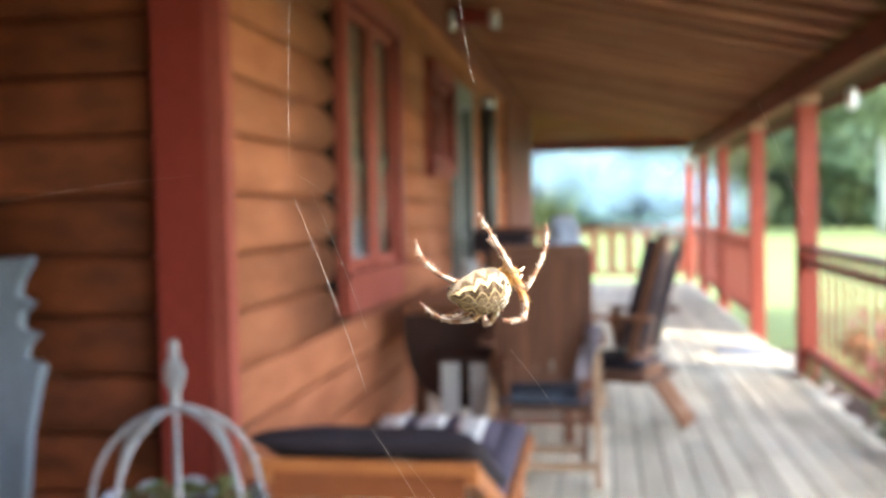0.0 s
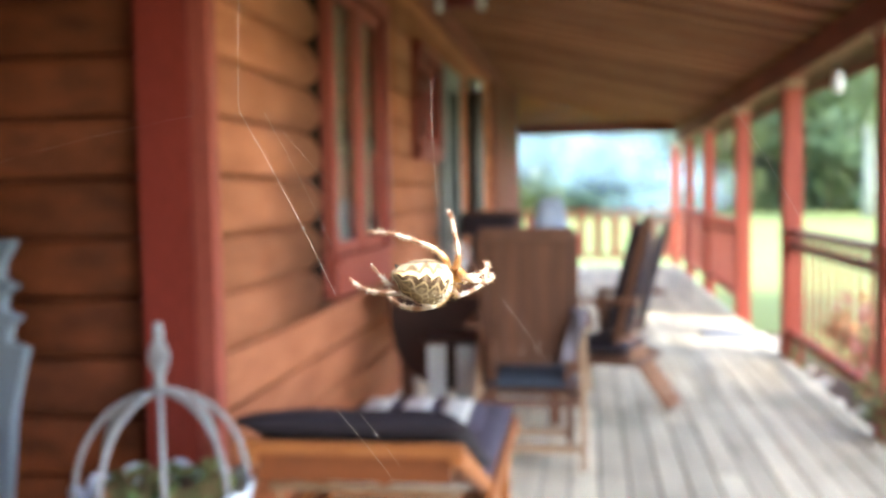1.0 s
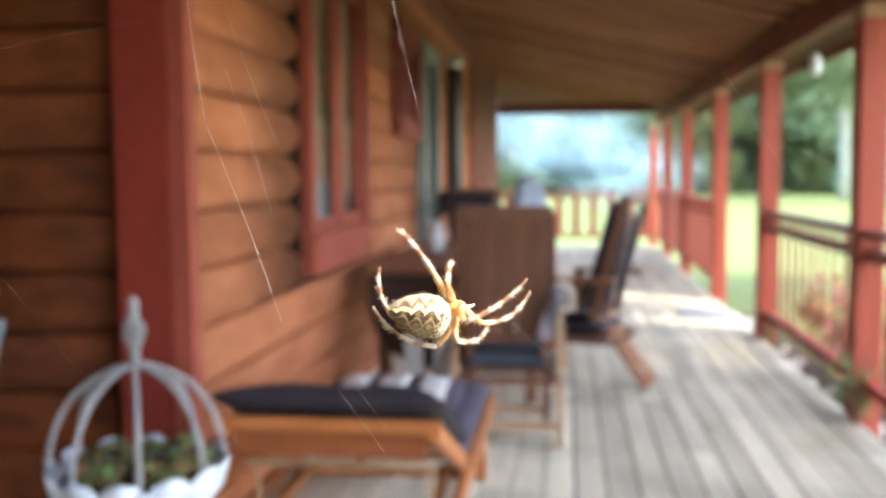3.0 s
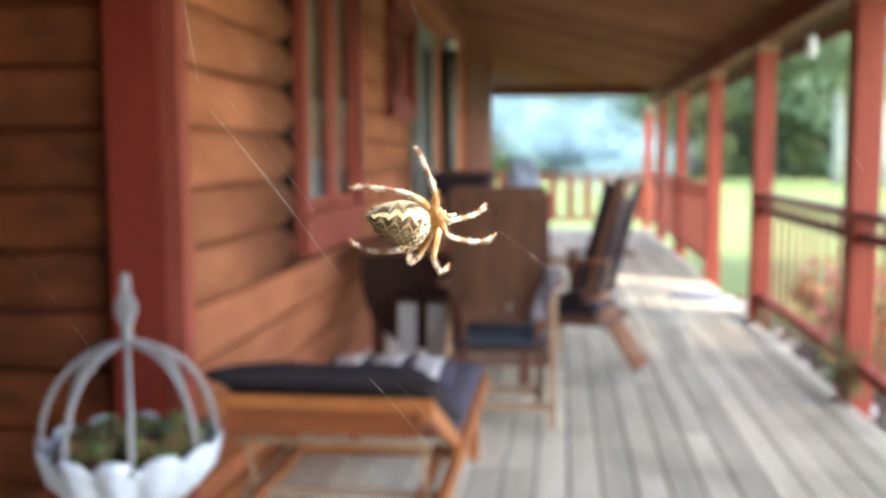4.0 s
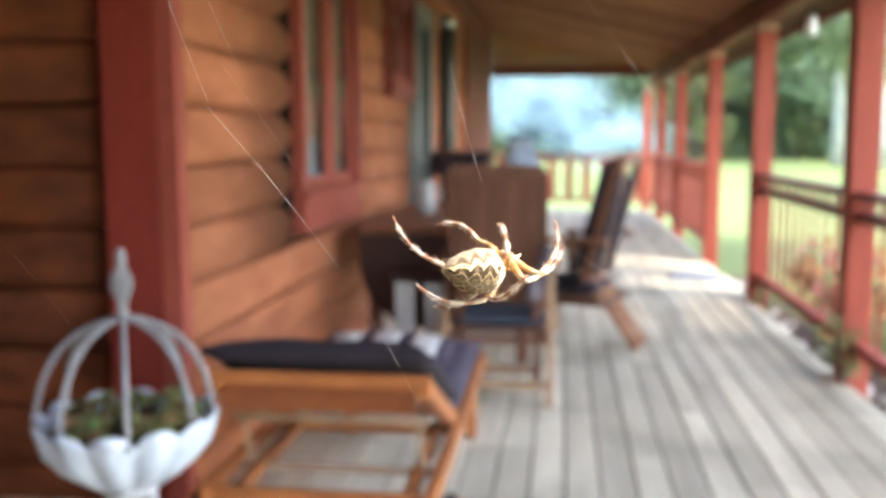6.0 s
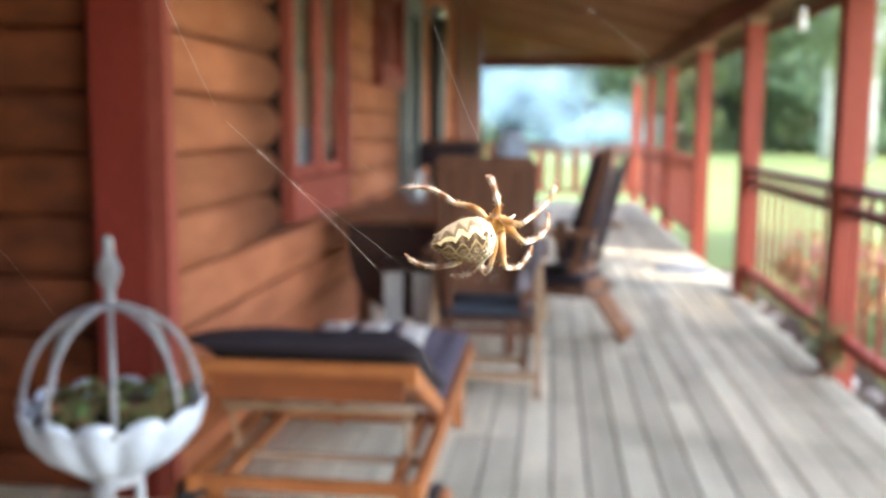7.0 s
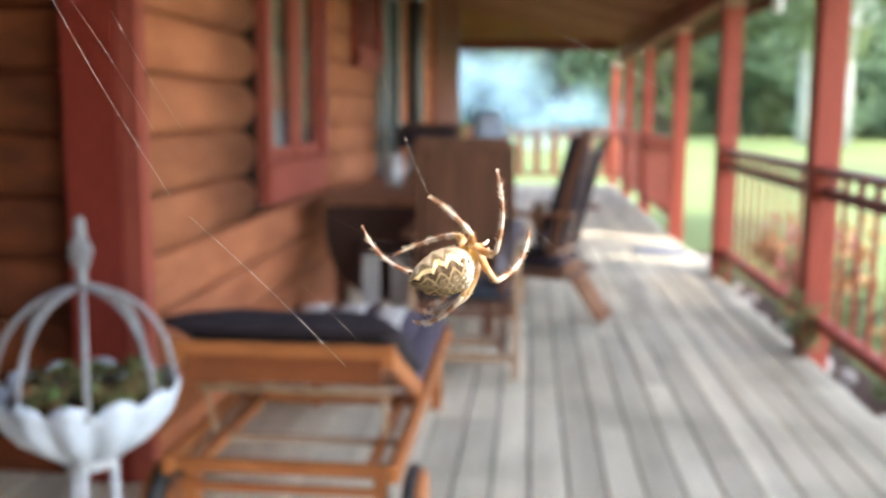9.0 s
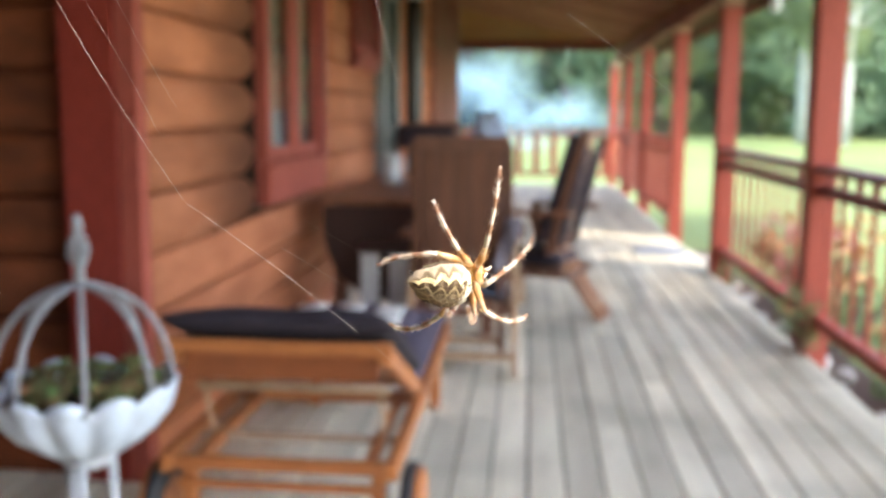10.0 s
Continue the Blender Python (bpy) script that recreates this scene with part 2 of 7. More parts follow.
def bar(bm, p, q, w, h, bevel=0.004, up=(0, 0, 1)):
    """A squared bar from p to q, w across and h along up."""
    p, q = Vector(p), Vector(q)
    y = (q - p).normalized()
    x = y.cross(Vector(up)).normalized()
    z = x.cross(y)
    m = Matrix((x, y, z)).transposed().to_4x4()
    m.translation = (p + q) / 2
    return box(bm, -w / 2, w / 2, -(q - p).length / 2, (q - p).length / 2, -h / 2, h / 2, bevel, m)


def barred(*args, **kw):
    return bar(bmesh.new(), *args, **kw)


def tube(bm, points, radii, seg=8, caps=True):
    """A round tube through points; radii is one number or one for each point."""
    pts = [Vector(p) for p in points]
    if not hasattr(radii, "__len__"):
        radii = [radii] * len(pts)
    rings, last = [], None
    for i, p in enumerate(pts):
        d = (pts[min(i + 1, len(pts) - 1)] - pts[max(i - 1, 0)]).normalized()
        if last is None:
            side = d.orthogonal().normalized()
        else:
            side = (last - d * last.dot(d)).normalized()
        last = side
        other = d.cross(side)
        rings.append([bm.verts.new(p + radii[i] * (math.cos(2 * math.pi * k / seg) * side + math.sin(2 * math.pi * k / seg) * other)) for k in range(seg)])
    for a, b in zip(rings, rings[1:]):
        for k in range(seg):
            bm.faces.new((a[k], a[(k + 1) % seg], b[(k + 1) % seg], b[k]))
    if caps:
        bm.faces.new(rings[0][::-1])
        bm.faces.new(rings[-1])
    return bm


def lathe(bm, profile, seg=32, ripple=None):
    """A turned body from (radius, height) pairs; ripple(angle, i) scales the radius."""
    rings = []
    for i, (r, z) in enumerate(profile):
        ring = []
        for k in range(seg):
            a = 2 * math.pi * k / seg
            rr = r * (ripple(a, i) if ripple else 1.0)
            ring.append(bm.verts.new((rr * math.cos(a), rr * math.sin(a), z)))
        rings.append(ring)
    for a, b in zip(rings, rings[1:]):
        for k in range(seg):
            bm.faces.new((a[k], a[(k + 1) % seg], b[(k + 1) % seg], b[k]))
    bm.faces.new(rings[0][::-1])
    bm.faces.new(rings[-1])
    return bm


def cushion_mesh(w, d, h, nx=14, ny=14, sag=0.0, seed=0):
    """A soft pad w by d, h thick at the middle, thinner at its seams, with a few dents; its underside at z = 0."""
    bm = bmesh.new()
    top, low = {}, {}
    for i in range(nx + 1):
        for j in range(ny + 1):
            u, v = i / nx * 2 - 1, j / ny * 2 - 1
            full = (max(0.0, 1 - abs(u) ** 4) * max(0.0, 1 - abs(v) ** 4)) ** 0.45
            dent = 0.12 * h * noise.noise((u * 2.2 + seed, v * 2.2, seed * 1.7))
            x, y = u * w / 2, v * d / 2
            top[i, j] = bm.verts.new((x, y, h * (0.42 + 0.58 * full) + dent * full - sag * (1 - u * u)))
            low[i, j] = bm.verts.new((x * 0.995, y * 0.995, h * 0.3 * (1 - full) - sag * (1 - u * u)))
    for i in range(nx):
        for j in range(ny):
            bm.faces.new((top[i, j], top[i + 1, j], top[i + 1, j + 1], top[i, j + 1]))
            bm.faces.new((low[i, j], low[i, j + 1], low[i + 1, j + 1], low[i + 1, j]))
    for i in range(nx):
        for j, flip in ((0, False), (ny, True)):
            f = (top[i, j], low[i, j], low[i + 1, j], top[i + 1, j])
            bm.faces.new(f[::-1] if flip else f)
    for j in range(ny):
        for i, flip in ((0, True), (nx, False)):
            f = (top[i, j], low[i, j], low[i, j + 1], top[i, j + 1])
            bm.faces.new(f[::-1] if flip else f)
    bmesh.ops.recalc_face_normals(bm, faces=bm.faces)
    return bm


# ---- setting: numbers of the plan ----
WALL_X, CORNER_Y, END_Y = -1.10, 2.93, 16.0
POST_X, POST_W, EAVE_Z = 1.56, 0.135, 2.04
DECK_X1, GROUND_Z = 1.50, -0.28
POSTS_Y = (2.55, 4.95, 7.33, 9.62, 12.28, 14.6, 17.0)
ROW = 0.2


def ceiling_z(x):
    return 2.93 - (x - WALL_X) * 0.235


# ---- ground, deck ----
def build_ground():
    bm = bmesh.new()
    n = 60
    grid = {}
    for i in range(n + 1):
        for j in range(n + 1):
            u, v = i / n * 2 - 1, j / n * 2 - 1
            x, y = 600 * u * abs(u) ** 1.5, 600 * v * abs(v) ** 1.5
            far = max(0.0, math.hypot(x, y) - 6)
            z = GROUND_Z + 0.35 * noise.noise((x * 0.03, y * 0.03, 2)) * min(1, far / 30)
            grid[i, j] = bm.verts.new((x, y, z))
    for i in range(n):
        for j in range(n):
            bm.faces.new((grid[i, j], grid[i + 1, j], grid[i + 1, j + 1], grid[i, j + 1]))
    ob = part("ground", bm, M["lawn"], None, smooth=True)
    tagged(ob, "sunlit mown green lawn around the log house", "lawn", kind="structure")


build_ground()


def plank_mesh(length, width=0.117, thick=0.028):
    return mesh_of(box(bmesh.new(), -width / 2, width / 2, 0, length, -thick, 0, 0.004), "plank", M["deck"])


def build_deck():
    floor = thing("floor", "weathered grey wooden deck of long planks", "deck", kind="structure")
    rnd = random.Random(4)
    lengths = (1.5, 2.4, 3.0, 3.6, 4.2)
    meshes = {L: plank_mesh(L - 0.004) for L in lengths}
    x = DECK_X1 - 0.0625
    while x > -6.0:
        y0, y1 = 1.30, (END_Y + 0.1 if x > WALL_X else CORNER_Y + 0.1)
        y = y0 - rnd.choice((0, 0.005, 0.01, 0.015))
        while y < y1 - 0.4:
            L = rnd.choice(lengths)
            if y + L > y1 - 0.5:
                L = round(y1 - y, 3)
                if L not in meshes:
                    meshes[L] = plank_mesh(L - 0.004)
            ob = new("plank", meshes[L])
            ob.parent = floor
            ob.location = (x, y, rnd.uniform(-0.002, 0.002))
            y += L
        x -= 0.125
    part("joist_frame", boxed(-6.0, DECK_X1 - 0.03, 1.32, END_Y + 0.05, -0.26, -0.06), M["dark_gap"], floor, "dark frame under the planks")
    part("edge_board", boxed(DECK_X1 + 0.004, DECK_X1 + 0.032, 1.30, END_Y + 0.1, -0.19, -0.012, 0.004), M["deck"], floor)


# ---- log walls ----
OPENINGS = ((4.06, 5.54, 0.72, 2.32), (6.56, 7.60, 1.52, 2.32), (7.62, 8.58, 0.0, 2.32))


def log_mesh(length, along, material_, r=0.1, cap=0.0):
    """A log with a round face, lying along y (face to +x) or along x (face to -y)."""
    bm = bmesh.new()
    ring, seg = [], 10
    for end in (0, length):
        row = []
        for k in range(seg + 1):
            a = -math.pi / 2 + math.pi * k / seg
            out, z = 0.034 * math.cos(a) ** 0.3 if k not in (0, seg) else 0.0, r * math.sin(a)
            far = end - cap * math.sin(a) ** 2 if end else 0.0
            row.append(bm.verts.new((out, far, z) if along == "y" else (end, -out, z)))
        end = end - cap if end else end
        back = [(-0.08, end, z) if along == "y" else (end, 0.08, z) for z in (r, -r)]
        row += [bm.verts.new(b) for b in back]
        ring.append(row)
    n = len(ring[0])
    for k in range(n):
        bm.faces.new((ring[0][k], ring[0][(k + 1) % n], ring[1][(k + 1) % n], ring[1][k]))
    bm.faces.new(ring[0])
    bm.faces.new(ring[1][::-1])
    bmesh.ops.recalc_face_normals(bm, faces=bm.faces)
    me = mesh_of(bm, "log", material_)
    for p in me.polygons:
        p.use_smooth = len(p.vertices) == 4 and abs(p.normal.z) < 0.95
    return me


def build_logs():
    rnd = random.Random(7)
    wall = thing("wall_long", "orange-brown oiled round-log house wall along the veranda", "wall", kind="structure")
    rows = 15
    for k in range(rows):
        z = 0.12 + ROW * k - ROW / 2
        spans, start = [], CORNER_Y + 0.03
        for y0, y1, z0, z1 in OPENINGS:
            if z0 - 0.02 < z < z1 + 0.02:
                spans.append((start, y0))
                start = y1
        spans.append((start, END_Y - 0.25))
        for a, b in spans:
            if b - a > 0.03:
                near = b == OPENINGS[0][0]
                ob = new("log", log_mesh(b - a + (0.19 if near else 0), "y", M["log_wall"], 0.099, 0.19 if near else 0.0))
                ob.parent = wall
                ob.location = (WALL_X - 0.052 + rnd.uniform(-0.004, 0.004), a, z)
    # inner skin, with the openings left free
    x0, x1 = WALL_X - 0.30, WALL_X - 0.16
    bm = bmesh.new()
    cuts = [(a + 0.06, b - 0.06, c + 0.03, d - 0.03) for a, b, c, d in OPENINGS]
    y = CORNER_Y + 0.1
    for a, b, c, d in cuts:
        box(bm, x0, x1, y, a, 0.0, 3.0)
        if c > 0.05:
            box(bm, x0, x1, a, b, 0.0, c)
        box(bm, x0, x1, a, b, d, 3.0)
        y = b
    box(bm, x0, x1, y, END_Y - 0.25, 0.0, 3.0)
    part("inner_skin", bm, M["room"], wall, "plastered inner face")

    # front wall in the darkened log colour, which stands in for shade
    front = thing("wall_front", "reddish-brown round-log wall, coloured dark for its shade, beside the red corner boards", "wall", kind="structure")
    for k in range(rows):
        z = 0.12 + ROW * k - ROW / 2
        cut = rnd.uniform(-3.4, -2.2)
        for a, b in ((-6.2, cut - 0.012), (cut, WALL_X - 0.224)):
            ob = new("log", log_mesh(b - a, "x", M["log_shaded"], 0.099))
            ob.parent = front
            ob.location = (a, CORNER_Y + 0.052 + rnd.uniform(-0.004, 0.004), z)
    part("inner_skin", boxed(-6.2, WALL_X - 0.31, CORNER_Y + 0.16, CORNER_Y + 0.3, 0.0, 3.0), M["room"], front)

    # corner boards
    corner = thing("corner_boards", "red painted corner boards of the log house", "trim", kind="structure")
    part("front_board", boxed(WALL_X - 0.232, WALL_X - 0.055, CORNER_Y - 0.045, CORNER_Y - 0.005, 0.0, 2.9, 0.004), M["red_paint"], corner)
    # lighter red than the front board: light from the right put into colour
    part("side_board", boxed(WALL_X - 0.052, WALL_X + 0.012, CORNER_Y - 0.04, CORNER_Y + 0.03, 0.0, 2.9, 0.004), M["red_faded_lit"], corner)
    end = thing("end_corner_board", "red painted board at the far end of the log wall", "trim", kind="structure")
    part("board", boxed(WALL_X - 0.1, WALL_X + 0.03, END_Y - 0.245, END_Y - 0.1, 0.0, 2.9, 0.004), M["red_dark"], end)
    for i in range(11):
        y = 11.9 + 0.36 * i
        part("side_board", boxed(WALL_X - 0.06, WALL_X + 0.022 + 0.006 * (i % 2), y, min(y + 0.354, END_Y - 0.25), 0.0, 2.7, 0.004), M["cladding"], end)

    # the rest of the house, closing it behind the walls
    rest = thing("wall_back", "outer walls of the log house away from the veranda, plus unseen light-blocking pieces", "wall", kind="structure")
    part("back_wall", boxed(-6.4, -6.22, CORNER_Y, END_Y - 0.1, 0.0, 3.0), M["log_shaded"], rest)
    part("end_wall", boxed(-6.2, WALL_X - 0.31, END_Y - 0.40, END_Y - 0.27, 0.0, 3.0), M["log_shaded"], rest)
    # the next four pieces are unseen, added to keep sky light off the front
    part("wing_wall", boxed(-6.2, 1.2, -2.1, -1.9, GROUND_Z - 0.1, 3.0), M["log_shaded"], rest)
    part("wing_side", boxed(-4.2, -4.0, -1.89, CORNER_Y - 0.1, GROUND_Z - 0.1, 3.0), M["log_shaded"], rest)
    part("wing_roof", boxed(-6.2, 1.7, -2.6, -0.95, 3.002, 3.08), M["roof"], rest, "unseen dark sheet added to block sky light")
    part("porch_soffit", boxed(-6.2, WALL_X - 0.03, -1.89, CORNER_Y + 0.1, 2.93, 2.97), M["ceiling"], rest)
    part("room_floor", boxed(-6.2, WALL_X - 0.31, CORNER_Y + 0.31, END_Y - 0.41, -0.06, -0.02), M["room"], rest)


build_logs()


# ---- windows and door ----
def build_window(name, y0, y1, z0, z1, label, apron, paint):
    win = thing(name, label, "window", kind="structure")
    w, x = 0.10, WALL_X
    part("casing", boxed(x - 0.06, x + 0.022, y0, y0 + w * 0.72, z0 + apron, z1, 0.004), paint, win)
    # the far casing takes a darker red than the near one
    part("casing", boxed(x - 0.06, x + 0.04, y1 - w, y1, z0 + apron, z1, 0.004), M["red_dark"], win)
    part("head_casing", boxed(x - 0.06, x + 0.045, y0 - 0.02, y1 + 0.02, z1 + 0.002, z1 + w, 0.004), paint, win)
    part("apron", boxed(x - 0.06, x + 0.03, y0, y1, z0, z0 + apron - 0.03, 0.004), paint, win)
    part("window_sill", boxed(x - 0.1, x + 0.055, y0 - 0.02, y1 + 0.02, z0 + apron - 0.028, z0 + apron - 0.002, 0.004), paint, win)
    # near-black strip that stands in for the shade between log ends and casing
    part("packing", boxed(x - 0.15, x - 0.035, y0 - (0.30 if apron > 0.15 else 0.06), y0 - 0.001, z0, z1, 0), M["dark_gap"], win, "dark strip for the shaded gap between the log ends and the casing")
    a, b = y0 + w * 0.72 + 0.004, y1 - w - 0.004
    mid = a + (b - a) * 0.5
    zl, zh = z0 + apron + 0.002, z1 - 0.004
    for p, q in ((a, mid - 0.05), (mid + 0.05, b)):
        bm = bmesh.new()
        box(bm, x - 0.04, x + 0.008, p, p + 0.05, zl, zh, 0.004)
        box(bm, x - 0.04, x + 0.008, q - 0.05, q, zl, zh, 0.004)
        box(bm, x - 0.04, x + 0.008, p + 0.051, q - 0.051, zl, zl + 0.06, 0.004)
        box(bm, x - 0.04, x + 0.008, p + 0.051, q - 0.051, zh - 0.06, zh, 0.004)
        sash = part("window_frame", bm, paint, win)
        pane = part("pane", boxed(x - 0.008, x - 0.002, p + 0.045, q - 0.045, zl + 0.05, zh - 0.05), M["glass"], sash)
        pane.visible_shadow = False
    part("mullion", boxed(x - 0.06, x + 0.014, mid - 0.038, mid + 0.038, zl, zh, 0.004), paint, win)


build_window("window_1", 4.315, 5.52, 0.765, 2.25, "red-framed double window in the log wall", 0.20, M["red_faded_lit"])
build_window("window_2", 6.60, 7.58, 1.50, 2.22, "small high dark red-framed window in the log wall", 0.10, M["red_dark"])


def build_curtains():
    """Pale curtains that hang in folds just behind the panes of the double window."""
    for y0, y1 in ((4.42, 4.66), (4.72, 4.88), (4.98, 5.18), (5.26, 5.40)):
        c = thing("curtain", "pale grey-green curtain hanging behind the window pane", "curtain", group="window curtains")
        bm = bmesh.new()
        rows = []
        for z in (0.96, 2.22):
            near, far = [], []
            for i in range(17):
                y = y0 + (y1 - y0) * i / 16
                x = WALL_X - 0.075 + 0.012 * math.sin(i * 1.7)
                near.append(bm.verts.new((x, y, z)))
                far.append(bm.verts.new((x - 0.004, y, z)))
            rows.append((near, far))
        (a, b), (d, e) = rows
        for i in range(16):
            bm.faces.new((a[i], a[i + 1], d[i + 1], d[i]))
            bm.faces.new((b[i + 1], b[i], e[i], e[i + 1]))
        for i in (0, 16):
            bm.faces.new((a[i], d[i], e[i], b[i]))
        bmesh.ops.recalc_face_normals(bm, faces=bm.faces)
        part("cloth", bm, M["curtain"], c, smooth=True)


build_curtains()


def build_door():
    door = thing("door_1", "pale grey glazed veranda door with a dark pane", "door", kind="structure")
    x = WALL_X
    bm = bmesh.new()
    box(bm, x - 0.12, x + 0.05, 7.64, 7.80, 0.0, 2.30, 0.004)
    box(bm, x - 0.12, x + 0.05, 8.42, 8.56, 0.0, 2.30, 0.004)
    box(bm, x - 0.12, x + 0.05, 7.801, 8.419, 2.14, 2.30, 0.004)
    part("door_frame", bm, M["pale_frame"], door)
    bm = bmesh.new()
    box(bm, x - 0.10, x - 0.05, 7.81, 7.93, 0.03, 2.13, 0.004)
    box(bm, x - 0.10, x - 0.05, 8.29, 8.41, 0.03, 2.13, 0.004)
    box(bm, x - 0.10, x - 0.05, 7.931, 8.289, 0.03, 0.5, 0.004)
    box(bm, x - 0.10, x - 0.05, 7.931, 8.289, 2.0, 2.13, 0.004)
    leaf = part("door_leaf", bm, M["pale_frame"], door)
    pane = part("pane", boxed(x - 0.08, x - 0.074, 7.92, 8.30, 0.49, 2.01), M["glass"], leaf)
    pane.visible_shadow = False
    part("door_handle", tube(bmesh.new(), [(x - 0.05, 8.36, 1.02), (x + 0.0, 8.36, 1.02), (x + 0.0, 8.25, 1.02)], 0.01), M["silver"], door)


build_door()


# ---- roof over the veranda ----
def build_roof():
    ceil = bmesh.new()
    rnd = random.Random(3)
    y, k = -0.13, 0
    while y < END_Y + 0.25:
        w = 0.13 if k % 2 else 0.27
        drop = 0.03 if k % 2 else 0.0
        x0, x1 = WALL_X - 0.02, 2.05
        a, b = (y - 0.02, y + w + 0.02) if k % 2 else (y, y + w)
        t = 0.021
        vs = []
        for xx in (x0, x1):
            z = ceiling_z(xx) - drop + rnd.uniform(-0.002, 0.002)
            for yy in (a, b):
                for zz in (z, z + t):
                    vs.append(ceil.verts.new((xx, yy, zz)))
        for f in ((0, 1, 3, 2), (4, 6, 7, 5), (0, 4, 5, 1), (2, 3, 7, 6), (0, 2, 6, 4), (1, 5, 7, 3)):
            ceil.faces.new([vs[i] for i in f]).material_index = k % 2
        y += w
        k += 1
    bmesh.ops.recalc_face_normals(ceil, faces=ceil.faces)
    ob = part("ceiling", ceil, M["ceiling"], None)
    ob.data.materials.append(M["ceiling_lit"])
    tagged(ob, "sloping veranda ceiling of oiled brown boards", "ceiling", kind="structure")
    roof = bmesh.new()
    xs = (-6.8, -3.7, 2.12)
    zs = (2.9, 3.66, ceiling_z(2.12) + 0.08)
    lo = [[roof.verts.new((x, yy, z)) for x, z in zip(xs, zs)] for yy in (-0.15, END_Y + 0.28)]
    hi = [[roof.verts.new((x, yy, z + 0.06)) for x, z in zip(xs, zs)] for yy in (-0.15, END_Y + 0.28)]
    for i in range(2):
        roof.faces.new((lo[0][i], lo[1][i], lo[1][i + 1], lo[0][i + 1]))
        roof.faces.new((hi[0][i], hi[0][i + 1], hi[1][i + 1], hi[1][i]))
        for j in (0, 1):
            roof.faces.new((lo[j][i], lo[j][i + 1], hi[j][i + 1], hi[j][i]))
    for i in (0, 2):
        roof.faces.new((lo[0][i], hi[0][i], hi[1][i], lo[1][i]))
    bmesh.ops.recalc_face_normals(roof, faces=roof.faces)
    tagged(part("roof", roof, M["roof"], None), "dark sheet roof of the log house", "roof", kind="structure")

    trim = thing("eave", "brown eave beam on the red veranda posts", "beam", kind="structure")
    part("beam", boxed(POST_X - 0.06, POST_X + 0.06, 1.0, END_Y + 0.2, EAVE_Z, EAVE_Z + 0.17, 0.006), M["beam"], trim)
    part("fascia", boxed(2.06, 2.09, 0.98, END_Y + 0.28, ceiling_z(2.06) - 0.1, ceiling_z(2.06) + 0.05, 0.004), M["beam"], trim)
    # added dark boards that cover the brightly lit underside of the overhang
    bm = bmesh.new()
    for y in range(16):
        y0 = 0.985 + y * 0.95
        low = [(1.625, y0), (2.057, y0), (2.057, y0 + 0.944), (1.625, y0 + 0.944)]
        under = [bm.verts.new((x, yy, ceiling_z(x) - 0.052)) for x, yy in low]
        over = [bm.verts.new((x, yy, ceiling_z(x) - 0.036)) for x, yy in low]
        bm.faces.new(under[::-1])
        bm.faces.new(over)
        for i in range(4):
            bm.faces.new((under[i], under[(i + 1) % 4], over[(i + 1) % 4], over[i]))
    part("soffit", bm, M["soffit"], trim, "added soffit boards, dark to hide the brightly lit overhang")
    wallplate = thing("wall_plate", "brown board along the top of the log wall", "trim", kind="structure")
    # in the dark beam colour, to carry the shade at the wall's top
    part("board", boxed(WALL_X - 0.06, WALL_X + 0.02, CORNER_Y + 0.12, END_Y - 0.26, 2.62, 2.86, 0.004), M["beam"], wallplate)

    end = thing("end_gable", "pale wooden infill and brown beam at the veranda's far end", "gable", kind="structure")
    part("beam", boxed(WALL_X + 0.032, POST_X - 0.07, END_Y - 0.06, END_Y + 0.06, 2.20, 2.36, 0.006), M["beam"], end)
    bm = bmesh.new()
    x = WALL_X + 0.032
    while x < POST_X - 0.1:
        x2 = min(x + 0.145, POST_X - 0.07)
        zt = ceiling_z(x2) - 0.03
        box(bm, x, x2 - 0.006, END_Y - 0.03, END_Y + 0.0, 2.362, zt)
        x += 0.145
    part("infill_boards", bm, M["gable"], end, "pale upright infill boards")


build_roof()


# ---- posts and railing ----
def build_posts():
    first = None
    for y in POSTS_Y:
        if first is None:
            first = thing("veranda_post", "red painted square wooden veranda post", "post", (POST_X, y, 0), group="veranda posts")
            h = POST_W / 2
            part("shaft", boxed(-h, h, -h, h, -0.2, EAVE_Z, 0.006), M["red_post"], first)
            part("capital", boxed(-h - 0.008, h + 0.008, -h - 0.04, h + 0.04, EAVE_Z - 0.07, EAVE_Z - 0.002, 0.006), M["eave_board"], first, "pale brown bracket block under the beam")
            part("foot_block", boxed(-h - 0.008, h + 0.008, -h - 0.008, h + 0.008, -0.27, -0.19, 0.006), M["stone"], first, "stone block under the foot")
        else:
            copy_thing(first, pose(POST_X, y, 0))


build_posts()


